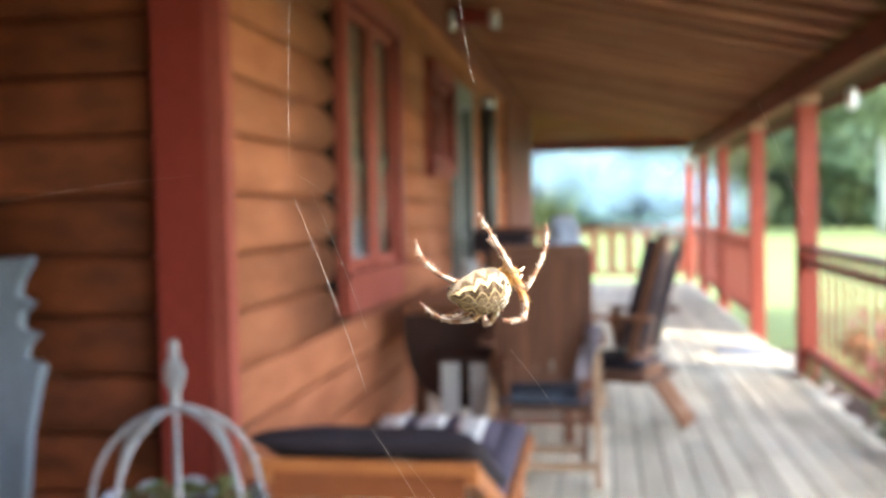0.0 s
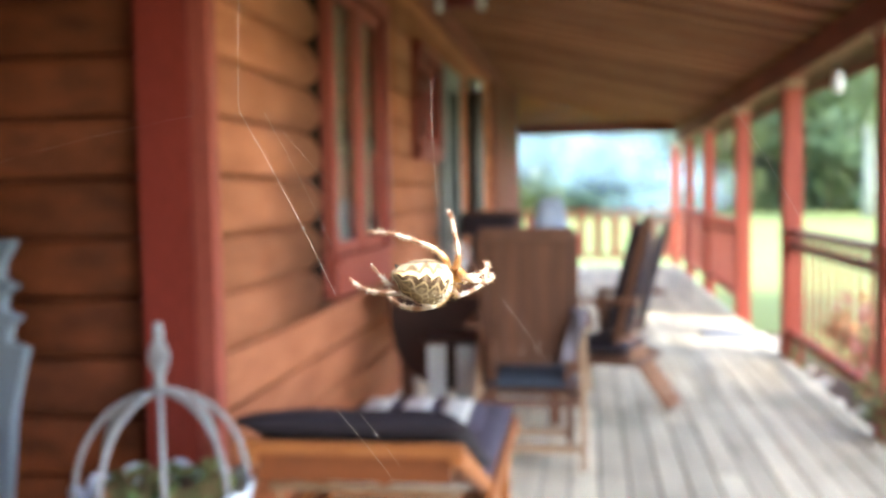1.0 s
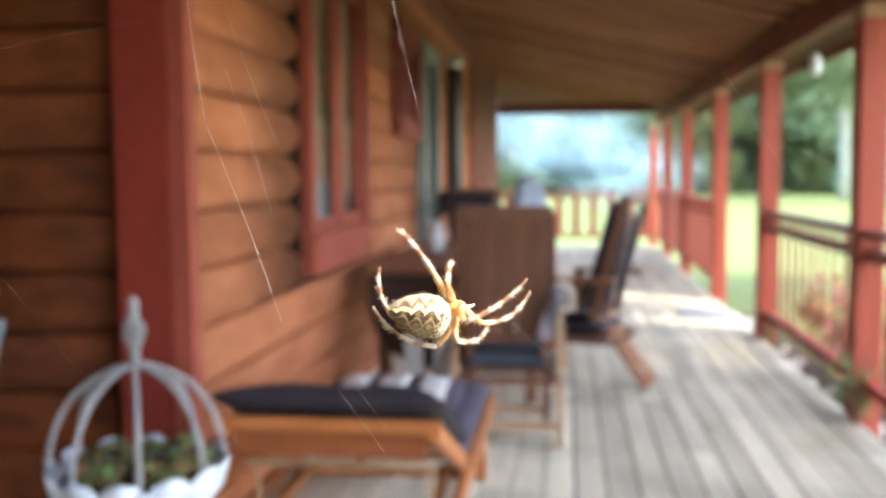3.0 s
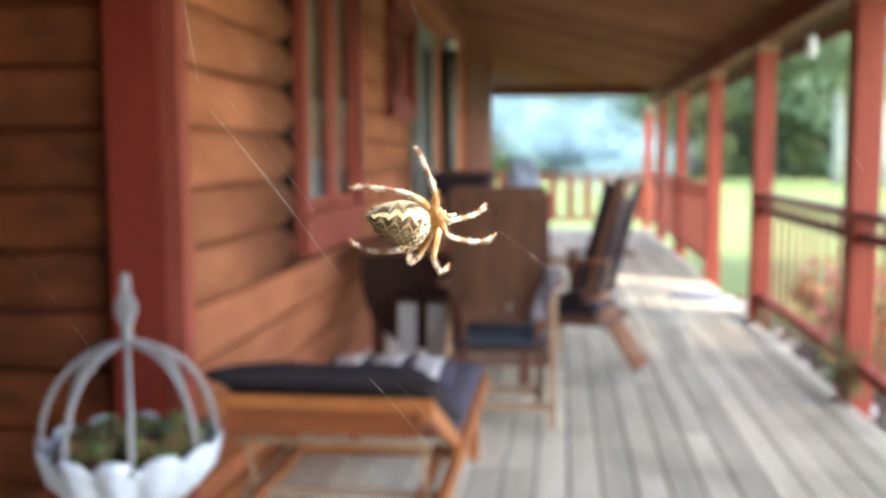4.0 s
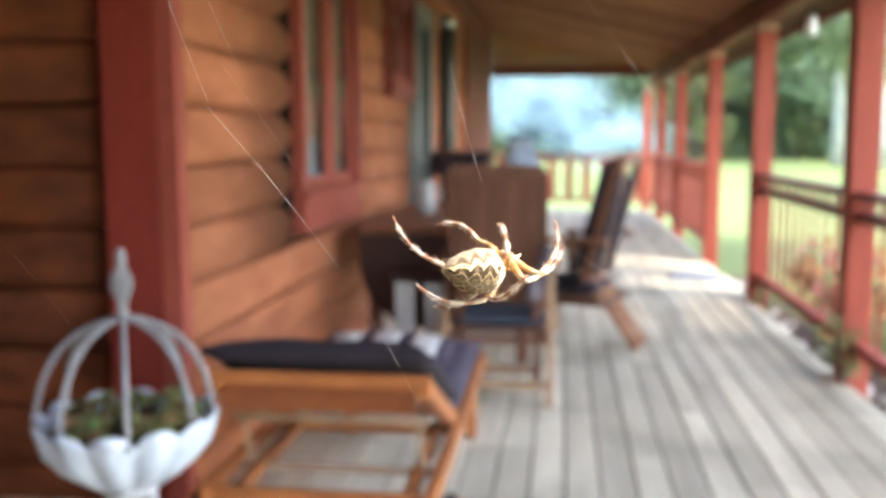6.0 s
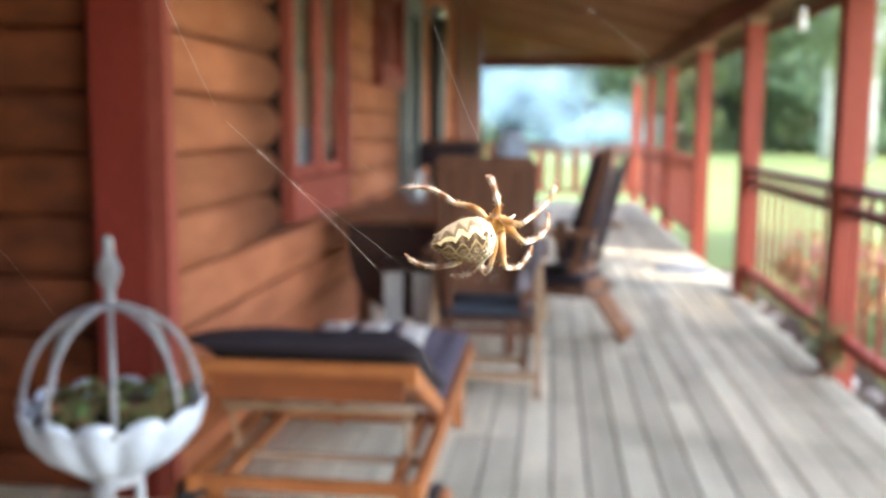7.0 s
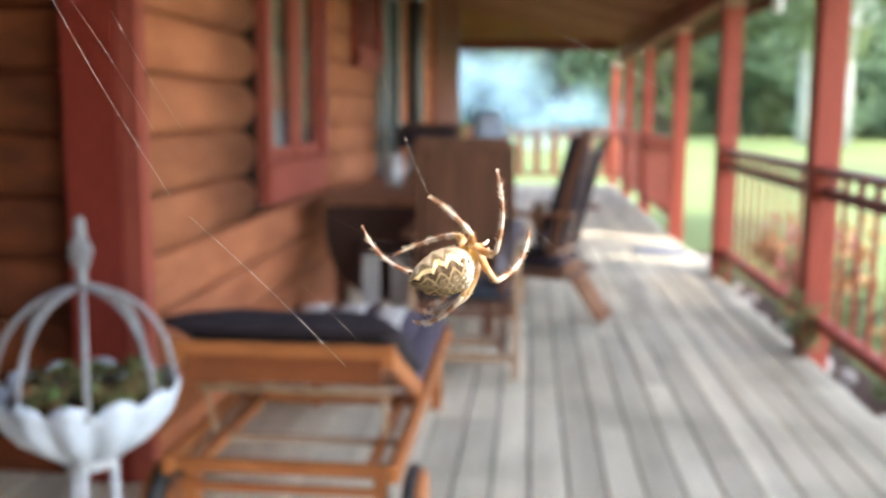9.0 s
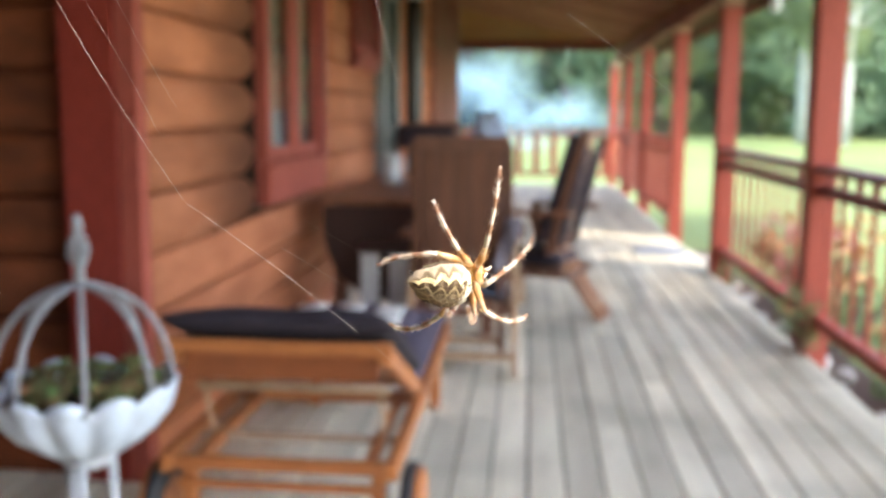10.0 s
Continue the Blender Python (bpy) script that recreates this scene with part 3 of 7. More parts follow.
def build_railing(p, q, label, n, wide=0.011, deep=0.011):
    """A railing section between two points on the plan, with upper and lower rails and round-edged balusters."""
    p, q = Vector((*p, 0)), Vector((*q, 0))
    length = (q - p).length
    turn = math.degrees(math.atan2(q.y - p.y, q.x - p.x))
    rail = thing("railing", label, "railing", p, turn, "railing sections")
    # far sections get the brighter red that stands in for sunlight
    paint = M["red_sunlit"] if wide > 0.03 else M["red_dark"]
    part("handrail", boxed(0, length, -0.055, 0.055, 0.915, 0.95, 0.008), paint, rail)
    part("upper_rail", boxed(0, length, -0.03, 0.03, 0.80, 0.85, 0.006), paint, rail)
    part("lower_rail", boxed(0, length, -0.03, 0.03, 0.15, 0.21, 0.006), M["red_sunlit"] if wide > 0.03 else M["red_post"], rail)
    long_ = mesh_of(boxed(-wide, wide, -deep, deep, 0.21, 0.80, 0.003), "baluster", M["red_sunlit"] if wide > 0.03 else M["red_post"])
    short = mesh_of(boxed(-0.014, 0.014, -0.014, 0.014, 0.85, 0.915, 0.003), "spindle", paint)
    for i in range(n):
        x = length * (i + 0.5) / n
        for name, me in (("baluster", long_), ("spindle", short)):
            ob = new(name, me)
            ob.parent = rail
            ob.location = (x, 0, 0)


for i in (0, 1, 3, 4):
    h = POST_W / 2 + 0.002
    far = i > 2
    build_railing((POST_X, POSTS_Y[i] + h), (POST_X, POSTS_Y[i + 1] - h), "red-brown painted railing with " + ("board" if far else "slim") + " balusters between veranda posts", 15 if far else 11, 0.034 if far else 0.011, 0.011 if far else 0.009)
build_railing((POST_X, POSTS_Y[5] + 0.07), (POST_X, END_Y + 0.1), "short red-brown painted railing at the end of the veranda", 6, 0.045)
build_railing((WALL_X + 0.04, END_Y + 0.05), (POST_X - 0.06, END_Y + 0.05), "red-brown painted railing across the far end of the veranda", 9, 0.055)


# ---- furniture ----
def build_planter():
    """A footed bowl of overlapping petals on three legs, with a wire dome and a knotted finial."""
    p = thing("planter", "white iron planter bowl with a grey wire dome and knotted finial", "planter", (-0.857, 2.0, 0))
    petals = 12
    depth = (0.0, 0.10, 0.20, 0.20, 0.13, 0.08)
    ripple = lambda a, i: 1.0 + depth[i] * (abs(math.sin(petals * a / 2)) - 0.5)
    prof = [(0.05, 0.440), (0.082, 0.452), (0.132, 0.492), (0.166, 0.538), (0.186, 0.576), (0.194, 0.600), (0.188, 0.600), (0.178, 0.572), (0.155, 0.55), (0.02, 0.545)]
    bm = bmesh.new()
    lathe(bm, prof, 96, lambda a, i: ripple(a, min(i, 5)))
    # petal tips of the rim stand up between the notches
    for v in bm.verts:
        if v.co.z > 0.565 and math.hypot(v.co.x, v.co.y) > 0.16:
            a = math.atan2(v.co.y, v.co.x)
            v.co.z += 0.03 * (abs(math.sin(petals * a / 2)) ** 0.7 - 0.6)
    part("bowl", bm, M["white_bowl"], p, "white scalloped bowl", smooth=True)
    part("bowl_foot", lathe(bmesh.new(), [(0.046, 0.416), (0.054, 0.42), (0.054, 0.434), (0.047, 0.445)], 32), M["white_iron"], p, smooth=True)
    for k in range(3):
        a = radians(-80 + 120 * k)
        pts = [(0.052 * math.cos(a), 0.052 * math.sin(a), 0.425), (0.054 * math.cos(a), 0.054 * math.sin(a), 0.2), (0.10 * math.cos(a), 0.10 * math.sin(a), 0.06), (0.15 * math.cos(a), 0.15 * math.sin(a), 0.008)]
        part("leg", tube(bmesh.new(), pts, 0.011, 10), M["white_iron"], p, smooth=True)
    for k in range(4):
        a = radians(-64 + 45 * k)
        pts = []
        for i in range(25):
            b = math.pi * i / 24
            r = 0.187 * math.cos(b)
            pts.append((r * math.cos(a), r * math.sin(a), 0.575 + 0.245 * math.sin(b) ** 0.85))
        part("dome_wire", tube(bmesh.new(), pts, 0.0066, 8), M["grey_iron"], p, smooth=True)
    bm = bmesh.new()
    lathe(bm, [(0.004, 0.82), (0.014, 0.826), (0.011, 0.85), (0.010, 0.862), (0.006, 0.93), (0.011, 0.938), (0.012, 0.962), (0.007, 0.975)], 16)
    for k in range(5):
        a0 = 2 * math.pi * k / 5
        pts = []
        for i in range(13):
            u = i / 12
            r = 0.005 + 0.0165 * math.sin(math.pi * u)
            pts.append((r * math.cos(a0 + 3.2 * u), r * math.sin(a0 + 3.2 * u), 0.855 + 0.082 * u))
        tube(bm, pts, 0.0048, 6)
    part("finial", bm, M["grey_iron"], p, "twisted basket finial", smooth=True)
    part("soil", lathe(bmesh.new(), [(0.165, 0.55), (0.165, 0.570), (0.1, 0.578), (0.01, 0.58)], 24), M["soil"], p, smooth=True)

    rnd = random.Random(11)
    first = None
    for k in range(76):
        a, r = rnd.uniform(0, 2 * math.pi), 0.155 * math.sqrt(rnd.random())
        if k % 3 == 0:
            a, r = rnd.uniform(-2.2, 0.0), rnd.uniform(0.1, 0.155)
        m = pose(-0.857 + r * math.cos(a), 2.0 + r * math.sin(a), 0.585 + rnd.random() ** 2 * 0.024, rnd.uniform(-25, 25), rnd.uniform(-25, 25), rnd.uniform(0, 360))
        if first is None:
            first = thing("succulent", "small reddish-green succulent rosette in the planter bowl", "plant", group="succulents in the planter")
            leaf = mesh_of(tube(bmesh.new(), [(0.003, 0, 0), (0.019, 0, 0.002), (0.036, 0, 0.006)], [0.003, 0.0066, 0.0012], 5), "leaf", M["succulent"], True)
            for j in range(12):
                ob = new("leaf", leaf)
                ob.parent = first
                ob.matrix_basis = pose(0, 0, 0, 0, -(22 + 6 * j), j * 137.5) @ Matrix.Scale(0.95 - 0.015 * j, 4)
            first.matrix_basis = m
        else:
            copy_thing(first, m)


build_planter()


def build_lounger():
    """A sun lounger seen from its head end, the backrest raised, on wheels at the head."""
    l = thing("sun_lounger", "orange-brown teak sun lounger with its backrest raised", "lounger")
    xl, xr, y0, y1 = -0.79, -0.215, 2.27, 3.88
    for x in (xl, xr):
        part("side_rail", boxed(x - 0.016, x + 0.016, y0, y1, 0.29, 0.338, 0.006), M["teak_light"], l)
    for y in (y0 + 0.02, y0 + 0.62, y1 - 0.02):
        part("cross_rail", boxed(xl + 0.018, xr - 0.018, y - 0.014, y + 0.014, 0.298, 0.333, 0.005), M["teak_light"], l)
    part("lower_cross_rail", boxed(xl + 0.02, xr - 0.02, y0 + 0.03, y0 + 0.05, 0.24, 0.262, 0.005), M["teak_light"], l)
    part("notched_rail", boxed(xl + 0.02, xr - 0.02, y0 + 0.22, y0 + 0.24, 0.306, 0.326, 0.004), M["teak_grey"], l, "greyed notched rail")
    for i in range(9):
        y = 2.95 + 0.1 * i
        part("slat", boxed(xl + 0.018, xr - 0.018, y, y + 0.07, 0.334, 0.35, 0.004), M["teak_light"], l)
    for x in (xl + 0.04, xr - 0.04):
        part("leg", boxed(x - 0.02, x + 0.02, y1 - 0.12, y1 - 0.06, 0.0, 0.289, 0.006), M["teak_light"], l)
        part("head_leg", boxed(x - 0.018, x + 0.018, y0 + 0.052, y0 + 0.10, 0.10, 0.289, 0.006), M["teak_light"], l)
    for x, out in ((xl - 0.036, -1), (xr + 0.036, 1)):
        bm = bmesh.new()
        lathe(bm, [(0.09, -0.016), (0.142, -0.016), (0.15, -0.008), (0.15, 0.008), (0.142, 0.016), (0.09, 0.016)], 36)
        bmesh.ops.transform(bm, matrix=pose(x, y0 + 0.10, 0.15, 0, 90, 0), verts=bm.verts)
        wheel = part("wheel", bm, M["tyre"], l, "black rubber wheel", smooth=True)
        hub = lathe(bmesh.new(), [(0.01, -0.018), (0.089, -0.017), (0.089, 0.017), (0.01, 0.018)], 24)
        bmesh.ops.transform(hub, matrix=pose(x, y0 + 0.10, 0.15, 0, 90, 0), verts=hub.verts)
        part("hub", hub, M["teak_light"], wheel)
        rim = lathe(bmesh.new(), [(0.09, 0.0), (0.138, 0.0), (0.138, 0.014), (0.09, 0.014)], 32)
        bmesh.ops.transform(rim, matrix=pose(x + out * 0.024, y0 + 0.10, 0.15, 0, 90, 0) @ Matrix.Translation((0, 0, -0.007)), verts=rim.verts)
        part("rim", rim, M["teak_light"], wheel)
    # backrest, hinged near y = 2.95
    top, hinge = Vector((0, 2.30, 0.602)), Vector((0, 2.92, 0.335))
    way = (hinge - top).normalized()
    for x in (xl + 0.026, xr - 0.018):
        part("backrest_rail", barred((x, top.y, top.z), (x, hinge.y, hinge.z), 0.034, 0.05), M["teak_light"], l)
    bm = boxed(xl - 0.004, xr + 0.004, top.y - 0.030, top.y - 0.002, top.z + 0.002, top.z + 0.036, 0.006)
    part("head_rail", bm, M["teak_light"], l)
    part("head_board", boxed(xl + 0.044, xr - 0.036, top.y + 0.012, top.y + 0.026, top.z - 0.074, top.z + 0.001, 0.004), M["teak_shaded"], l)
    for i in range(8):
        c = top + way * (0.04 + 0.083 * i)
        part("backrest_slat", barred((xl + 0.045, c.y, c.z + 0.014), (xr - 0.037, c.y, c.z + 0.014), 0.076, 0.014, up=(0, -way.z, way.y)), M["teak_light"], l)
    for x in (xl + 0.075, xr - 0.06):
        part("inner_rail", boxed(x - 0.014, x + 0.014, y0 + 0.036, 2.90, 0.296, 0.33, 0.004), M["teak_light"], l)
    part("support_bar", tube(bmesh.new(), [(xl + 0.03, 2.44, 0.472), (xr - 0.03, 2.44, 0.472)], 0.011, 8), M["teak_grey"], l)
    for x in (xl + 0.05, xr - 0.05):
        part("support_strut", tube(bmesh.new(), [(x, 2.44, 0.472), (x, 2.50, 0.325)], 0.007, 8), M["teak_grey"], l)

    c = thing("lounger_cushion", "dark navy padded cushion laid along the sun lounger", "cushion")
    bm = cushion_mesh(0.585, 0.72, 0.095, 16, 16, seed=1)
    m = Matrix.Translation((-0.502, 2.60, 0.512)) @ Euler((math.atan2(way.z, way.y), 0, 0)).to_matrix().to_4x4()
    bmesh.ops.transform(bm, matrix=m, verts=bm.verts)
    part("back_pad", bm, M["navy"], c, smooth=True)
    bm = cushion_mesh(0.56, 0.98, 0.085, 14, 20, seed=2)
    bmesh.ops.translate(bm, vec=(-0.50, 3.42, 0.325), verts=bm.verts)
    part("seat_pad", bm, M["purple"], c, "faded purplish navy seat pad", smooth=True)

    t = thing("striped_pillow", "navy pillow with pale stripes lying on the lounger cushion", "pillow", (-0.545, 3.45, 0.39))
    tilt = pose(0, 0, 0.012, 6, 0, 0)
    bm = cushion_mesh(0.50, 0.30, 0.062, 30, 12, seed=5)
    bmesh.ops.transform(bm, matrix=tilt, verts=bm.verts)
    part("body", bm, M["purple"], t, smooth=True)
    for i in range(3):
        bm = cushion_mesh(0.50, 0.30, 0.062, 30, 12, seed=5)
        middle = -0.15 + 0.15 * i
        away = [f for f in bm.faces if abs(f.calc_center_median().x - middle) > 0.05 or f.normal.z < 0.2]
        bmesh.ops.delete(bm, geom=away, context="FACES")
        skirt = bmesh.ops.extrude_face_region(bm, geom=bm.faces[:])["geom"]
        bmesh.ops.translate(bm, vec=(0, 0, 0.004), verts=[v for v in skirt if isinstance(v, bmesh.types.BMVert)])
        bmesh.ops.transform(bm, matrix=tilt, verts=bm.verts)
        part("stripe", bm, M["white_cloth"], t, "pale woven stripe", smooth=True)


build_lounger()


def build_chair(name, label, at, turn, open_back, high=1.08, pad=0.62, w=0.235, bulge=0.0, group="veranda chairs"):
    """A folding high-backed garden chair: its seat looks along +y, the back leans towards -y."""
    c = thing(name, label, "chair", at, turn, group)
    wood = M["teak"]
    foot, top = Vector((0, 0.06, 0.42)), Vector((0, -0.10, high))
    legs_at = 0.07 if open_back else w + 0.035
    for s in (-1, 1):
        part("back_stile", barred((s * w, 0.09, 0.40), (s * w, top.y, top.z), 0.035, 0.045), wood, c)
        part("long_leg", barred((s * legs_at, 0.25, 0.62), (s * legs_at, -0.19, 0.012), 0.04 if open_back else 0.034, 0.055), M["teak_pale"] if open_back else M["teak_grey"], c)
        tip, heel = ((0.40, 0.28), 0.39) if open_back else ((-0.03, 0.56), 0.20)
        # open-backed chair: pale front legs, sunlight put into the wood's colour
        part("front_leg", barred((s * (w - 0.035), *tip), (s * (w - 0.035), heel, 0.012), 0.03, 0.05), M["teak_grey"] if open_back else wood, c)
        part("arm_post", barred((s * (w + 0.03), 0.31, 0.30), (s * (w + 0.03), 0.33, 0.624), 0.03, 0.045), wood, c)
        part("armrest", boxed(s * (w + 0.045) - 0.035, s * (w + 0.045) + 0.035, -0.06, 0.36, 0.625, 0.65, 0.008), M["teak_mid"] if open_back else wood, c)
        part("seat_rail", boxed(s * w - 0.016, s * w + 0.016, 0.0, 0.44, 0.265, 0.315, 0.005), wood, c)
    way = top - foot
    part("top_rail", barred((-w, top.y + 0.002, top.z), (w, top.y + 0.002, top.z), 0.05, 0.06), wood, c)
    part("back_low_rail", barred((-w, 0.05, 0.465), (w, 0.05, 0.465), 0.03, 0.05), wood, c)
    n = 1 if open_back else 5
    sw = 0.09 if open_back else (2 * w - 0.04) / 5 - 0.005
    for i in range(n):
        x = -0.06 if n == 1 else -w + 0.022 + (2 * w - 0.044) * (i + 0.5) / n
        part("back_slat", barred((x, 0.045, 0.48), (x, top.y + 0.006, top.z - 0.03), sw, 0.016), M["teak_pale"] if open_back else wood, c)
    for i in range(5):
        y = 0.03 + 0.08 * i
        part("seat_slat", boxed(-w + 0.018, w - 0.018, y, y + 0.058, 0.30, 0.316, 0.003), wood, c)
    part("stretcher", barred((-w + 0.05, heel - 0.033 * (not open_back), 0.09), (w - 0.05, heel - 0.033 * (not open_back), 0.09), 0.03, 0.04), M["teak_grey"], c)
    part("rear_stretcher", barred((-legs_at + 0.005, -0.134, 0.09), (legs_at - 0.005, -0.134, 0.09), 0.03, 0.04), M["teak_grey"], c)
    part("middle_stretcher", barred((-w - 0.02, -0.03, 0.275), (w + 0.02, -0.03, 0.275), 0.03, 0.03), wood, c)
    # its pad
    d = thing("chair_cushion", "dark navy padded cushion strapped to the veranda chair", "cushion", at, turn, "chair cushions")
    bm = cushion_mesh(2 * w - 0.01, 0.42, 0.085, 12, 12, seed=at[1])
    bmesh.ops.translate(bm, vec=(0, 0.23, 0.318), verts=bm.verts)
    part("seat_pad", bm, M["navy"] if open_back else M["navy_skylit"], d, smooth=True)
    bm = cushion_mesh(2 * w + (0.05 if bulge else -0.01), pad, 0.075, 12, 14, seed=at[0])
    for v in bm.verts:
        v.co.z -= bulge * max(0.0, 0.5 - v.co.y / pad) ** 1.5
    m = Matrix.Translation((0, 0.005, high - 0.01 - pad / 2)) @ Euler((math.atan2(way.z, way.y), 0, 0)).to_matrix().to_4x4() @ Matrix.Translation((0, 0.005, -0.072))
    bmesh.ops.transform(bm, matrix=m, verts=bm.verts)
    part("back_pad", bm, M["navy"], d, smooth=True)
    if bulge:
        # side flaps of the cover, folded round to the rear of the back
        for x in (-0.175, 0.065):
            bm = cushion_mesh(0.095, pad - 0.04, 0.03, 8, 14, seed=x)
            m = Matrix.Translation((x, 0, 0)) @ Matrix.Translation((0, -0.025, high - 0.03 - pad / 2)) @ Euler((math.atan2(way.z, way.y), 0, 0)).to_matrix().to_4x4()
            bmesh.ops.transform(bm, matrix=m, verts=bm.verts)
            part("cover_flap", bm, M["navy"], d, smooth=True)
    return c


build_chair("garden_chair", "brown teak folding garden chair with a slatted high back", (-0.19, 4.42, 0), 0, False, 1.06, 0.54, 0.212)
build_chair("garden_chair", "brown teak folding chair with navy cushion behind its open back", (0.385, 5.60, 0), 71, True, 1.08, 0.64, 0.225, 0.012)
build_chair("garden_chair", "brown teak folding chair with navy cushion over its top", (-0.70, 7.55, 0), 174, True, 1.08, 0.17, 0.235)


def build_table():
    t = thing("garden_table", "dark brown wooden veranda table beside the log wall", "table")
    x0, x1, y0, y1 = -0.98, -0.02, 4.98, 6.75
    n = 9
    for i in range(n):
        w = (x1 - x0) / n
        part("top_board", boxed(x0 + w * i, x0 + w * (i + 1) - 0.006, y0, y1, 0.712, 0.74, 0.004), M["teak_mid"], t)
    for y in (y0 + 0.08, y1 - 0.08):
        part("apron", boxed(x0 + 0.06, x1 - 0.06, y - 0.012, y + 0.012, 0.61, 0.711, 0.003), M["teak"], t)
    for x in (x0 + 0.08, x1 - 0.08):
        part("side_apron", boxed(x - 0.012, x + 0.012, y0 + 0.10, y1 - 0.10, 0.61, 0.711, 0.003), M["teak"], t)
        for y in (y0 + 0.12, y1 - 0.12):
            part("leg", boxed(x - 0.033, x + 0.033, y - 0.033, y + 0.033, 0.0, 0.609, 0.006), M["teak"], t)
    # rounded leaf, its colour darkened for the shade at the table's end
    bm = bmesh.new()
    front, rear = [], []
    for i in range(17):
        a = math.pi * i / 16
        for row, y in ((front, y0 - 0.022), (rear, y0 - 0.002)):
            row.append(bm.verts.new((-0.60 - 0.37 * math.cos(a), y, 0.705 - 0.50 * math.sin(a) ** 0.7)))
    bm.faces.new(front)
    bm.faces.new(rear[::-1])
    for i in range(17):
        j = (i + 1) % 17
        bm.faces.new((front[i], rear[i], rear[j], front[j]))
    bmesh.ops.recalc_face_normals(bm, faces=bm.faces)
    part("drop_leaf", bm, M["wood_shaded"], t, "rounded leaf hanging down at the table's end, coloured dark for shade")
    s = thing("painted_stool", "pale blue-grey painted wooden stool under the table", "stool", (-0.598, 4.76, 0))
    # seat and rear legs coloured dark so they sink into the shade
    part("seat", boxed(-0.15, 0.15, -0.12, 0.12, 0.50, 0.53, 0.01), M["wood_shaded"], s)
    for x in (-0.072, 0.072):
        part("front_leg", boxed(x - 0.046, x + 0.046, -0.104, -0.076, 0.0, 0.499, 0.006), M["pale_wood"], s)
        part("rear_leg", boxed(x - 0.02, x + 0.02, 0.076, 0.104, 0.0, 0.499, 0.006), M["wood_shaded"], s)
    b = thing("folded_blanket", "grey-blue blanket draped over the chair's back", "blanket", (-0.22, 7.80, 0))
    bm = cushion_mesh(0.30, 0.46, 0.10, 16, 16, seed=8)
    for v in bm.verts:
        v.co.x *= 1.0 - 1.7 * v.co.y
        v.co.z += 0.04 * noise.noise(v.co * 9)
    bmesh.ops.transform(bm, matrix=pose(0, -0.06, 0.95, 78, 0, 12) @ pose(0, 0.03, -0.05), verts=bm.verts)
    part("fold", bm, M["grey_cloth"], b, smooth=True)
    h = thing("shawl", "grey lilac shawl hanging over the slatted chair's side", "shawl", (0.03, 4.36, 0))
    bm = cushion_mesh(0.075, 0.26, 0.022, 10, 18, seed=4)
    for v in bm.verts:
        v.co.x += 0.02 * math.sin(14 * v.co.y) - 0.1 * max(0.0, 0.1 - v.co.y)
        v.co.z += 0.012 * math.sin(60 * v.co.x + 9 * v.co.y)
    bmesh.ops.transform(bm, matrix=pose(-0.005, 0.0, 0.60, 98, 0, 4), verts=bm.verts)
    part("cloth", bm, M["lilac"], h, smooth=True)
    p = thing("pitcher", "white ceramic pitcher standing on the table", "pitcher", (-0.745, 5.95, 0.74))
    part("body", lathe(bmesh.new(), [(0.05, 0.0), (0.065, 0.03), (0.06, 0.11), (0.042, 0.16), (0.05, 0.2), (0.044, 0.2), (0.035, 0.15)], 20), M["pale_wood"], p, smooth=True)
    part("handle", tube(bmesh.new(), [(0.048, 0, 0.17), (0.09, 0, 0.15), (0.095, 0, 0.09), (0.062, 0, 0.06)], 0.008), M["pale_wood"], p, smooth=True)
    q = thing("candle_glass", "orange candle in a small glass on the table", "candle", (-0.55, 5.72, 0.74))
    part("wax", lathe(bmesh.new(), [(0.03, 0.0), (0.034, 0.01), (0.034, 0.075), (0.004, 0.072)], 18), M["flower_orange"], q, smooth=True)


build_table()


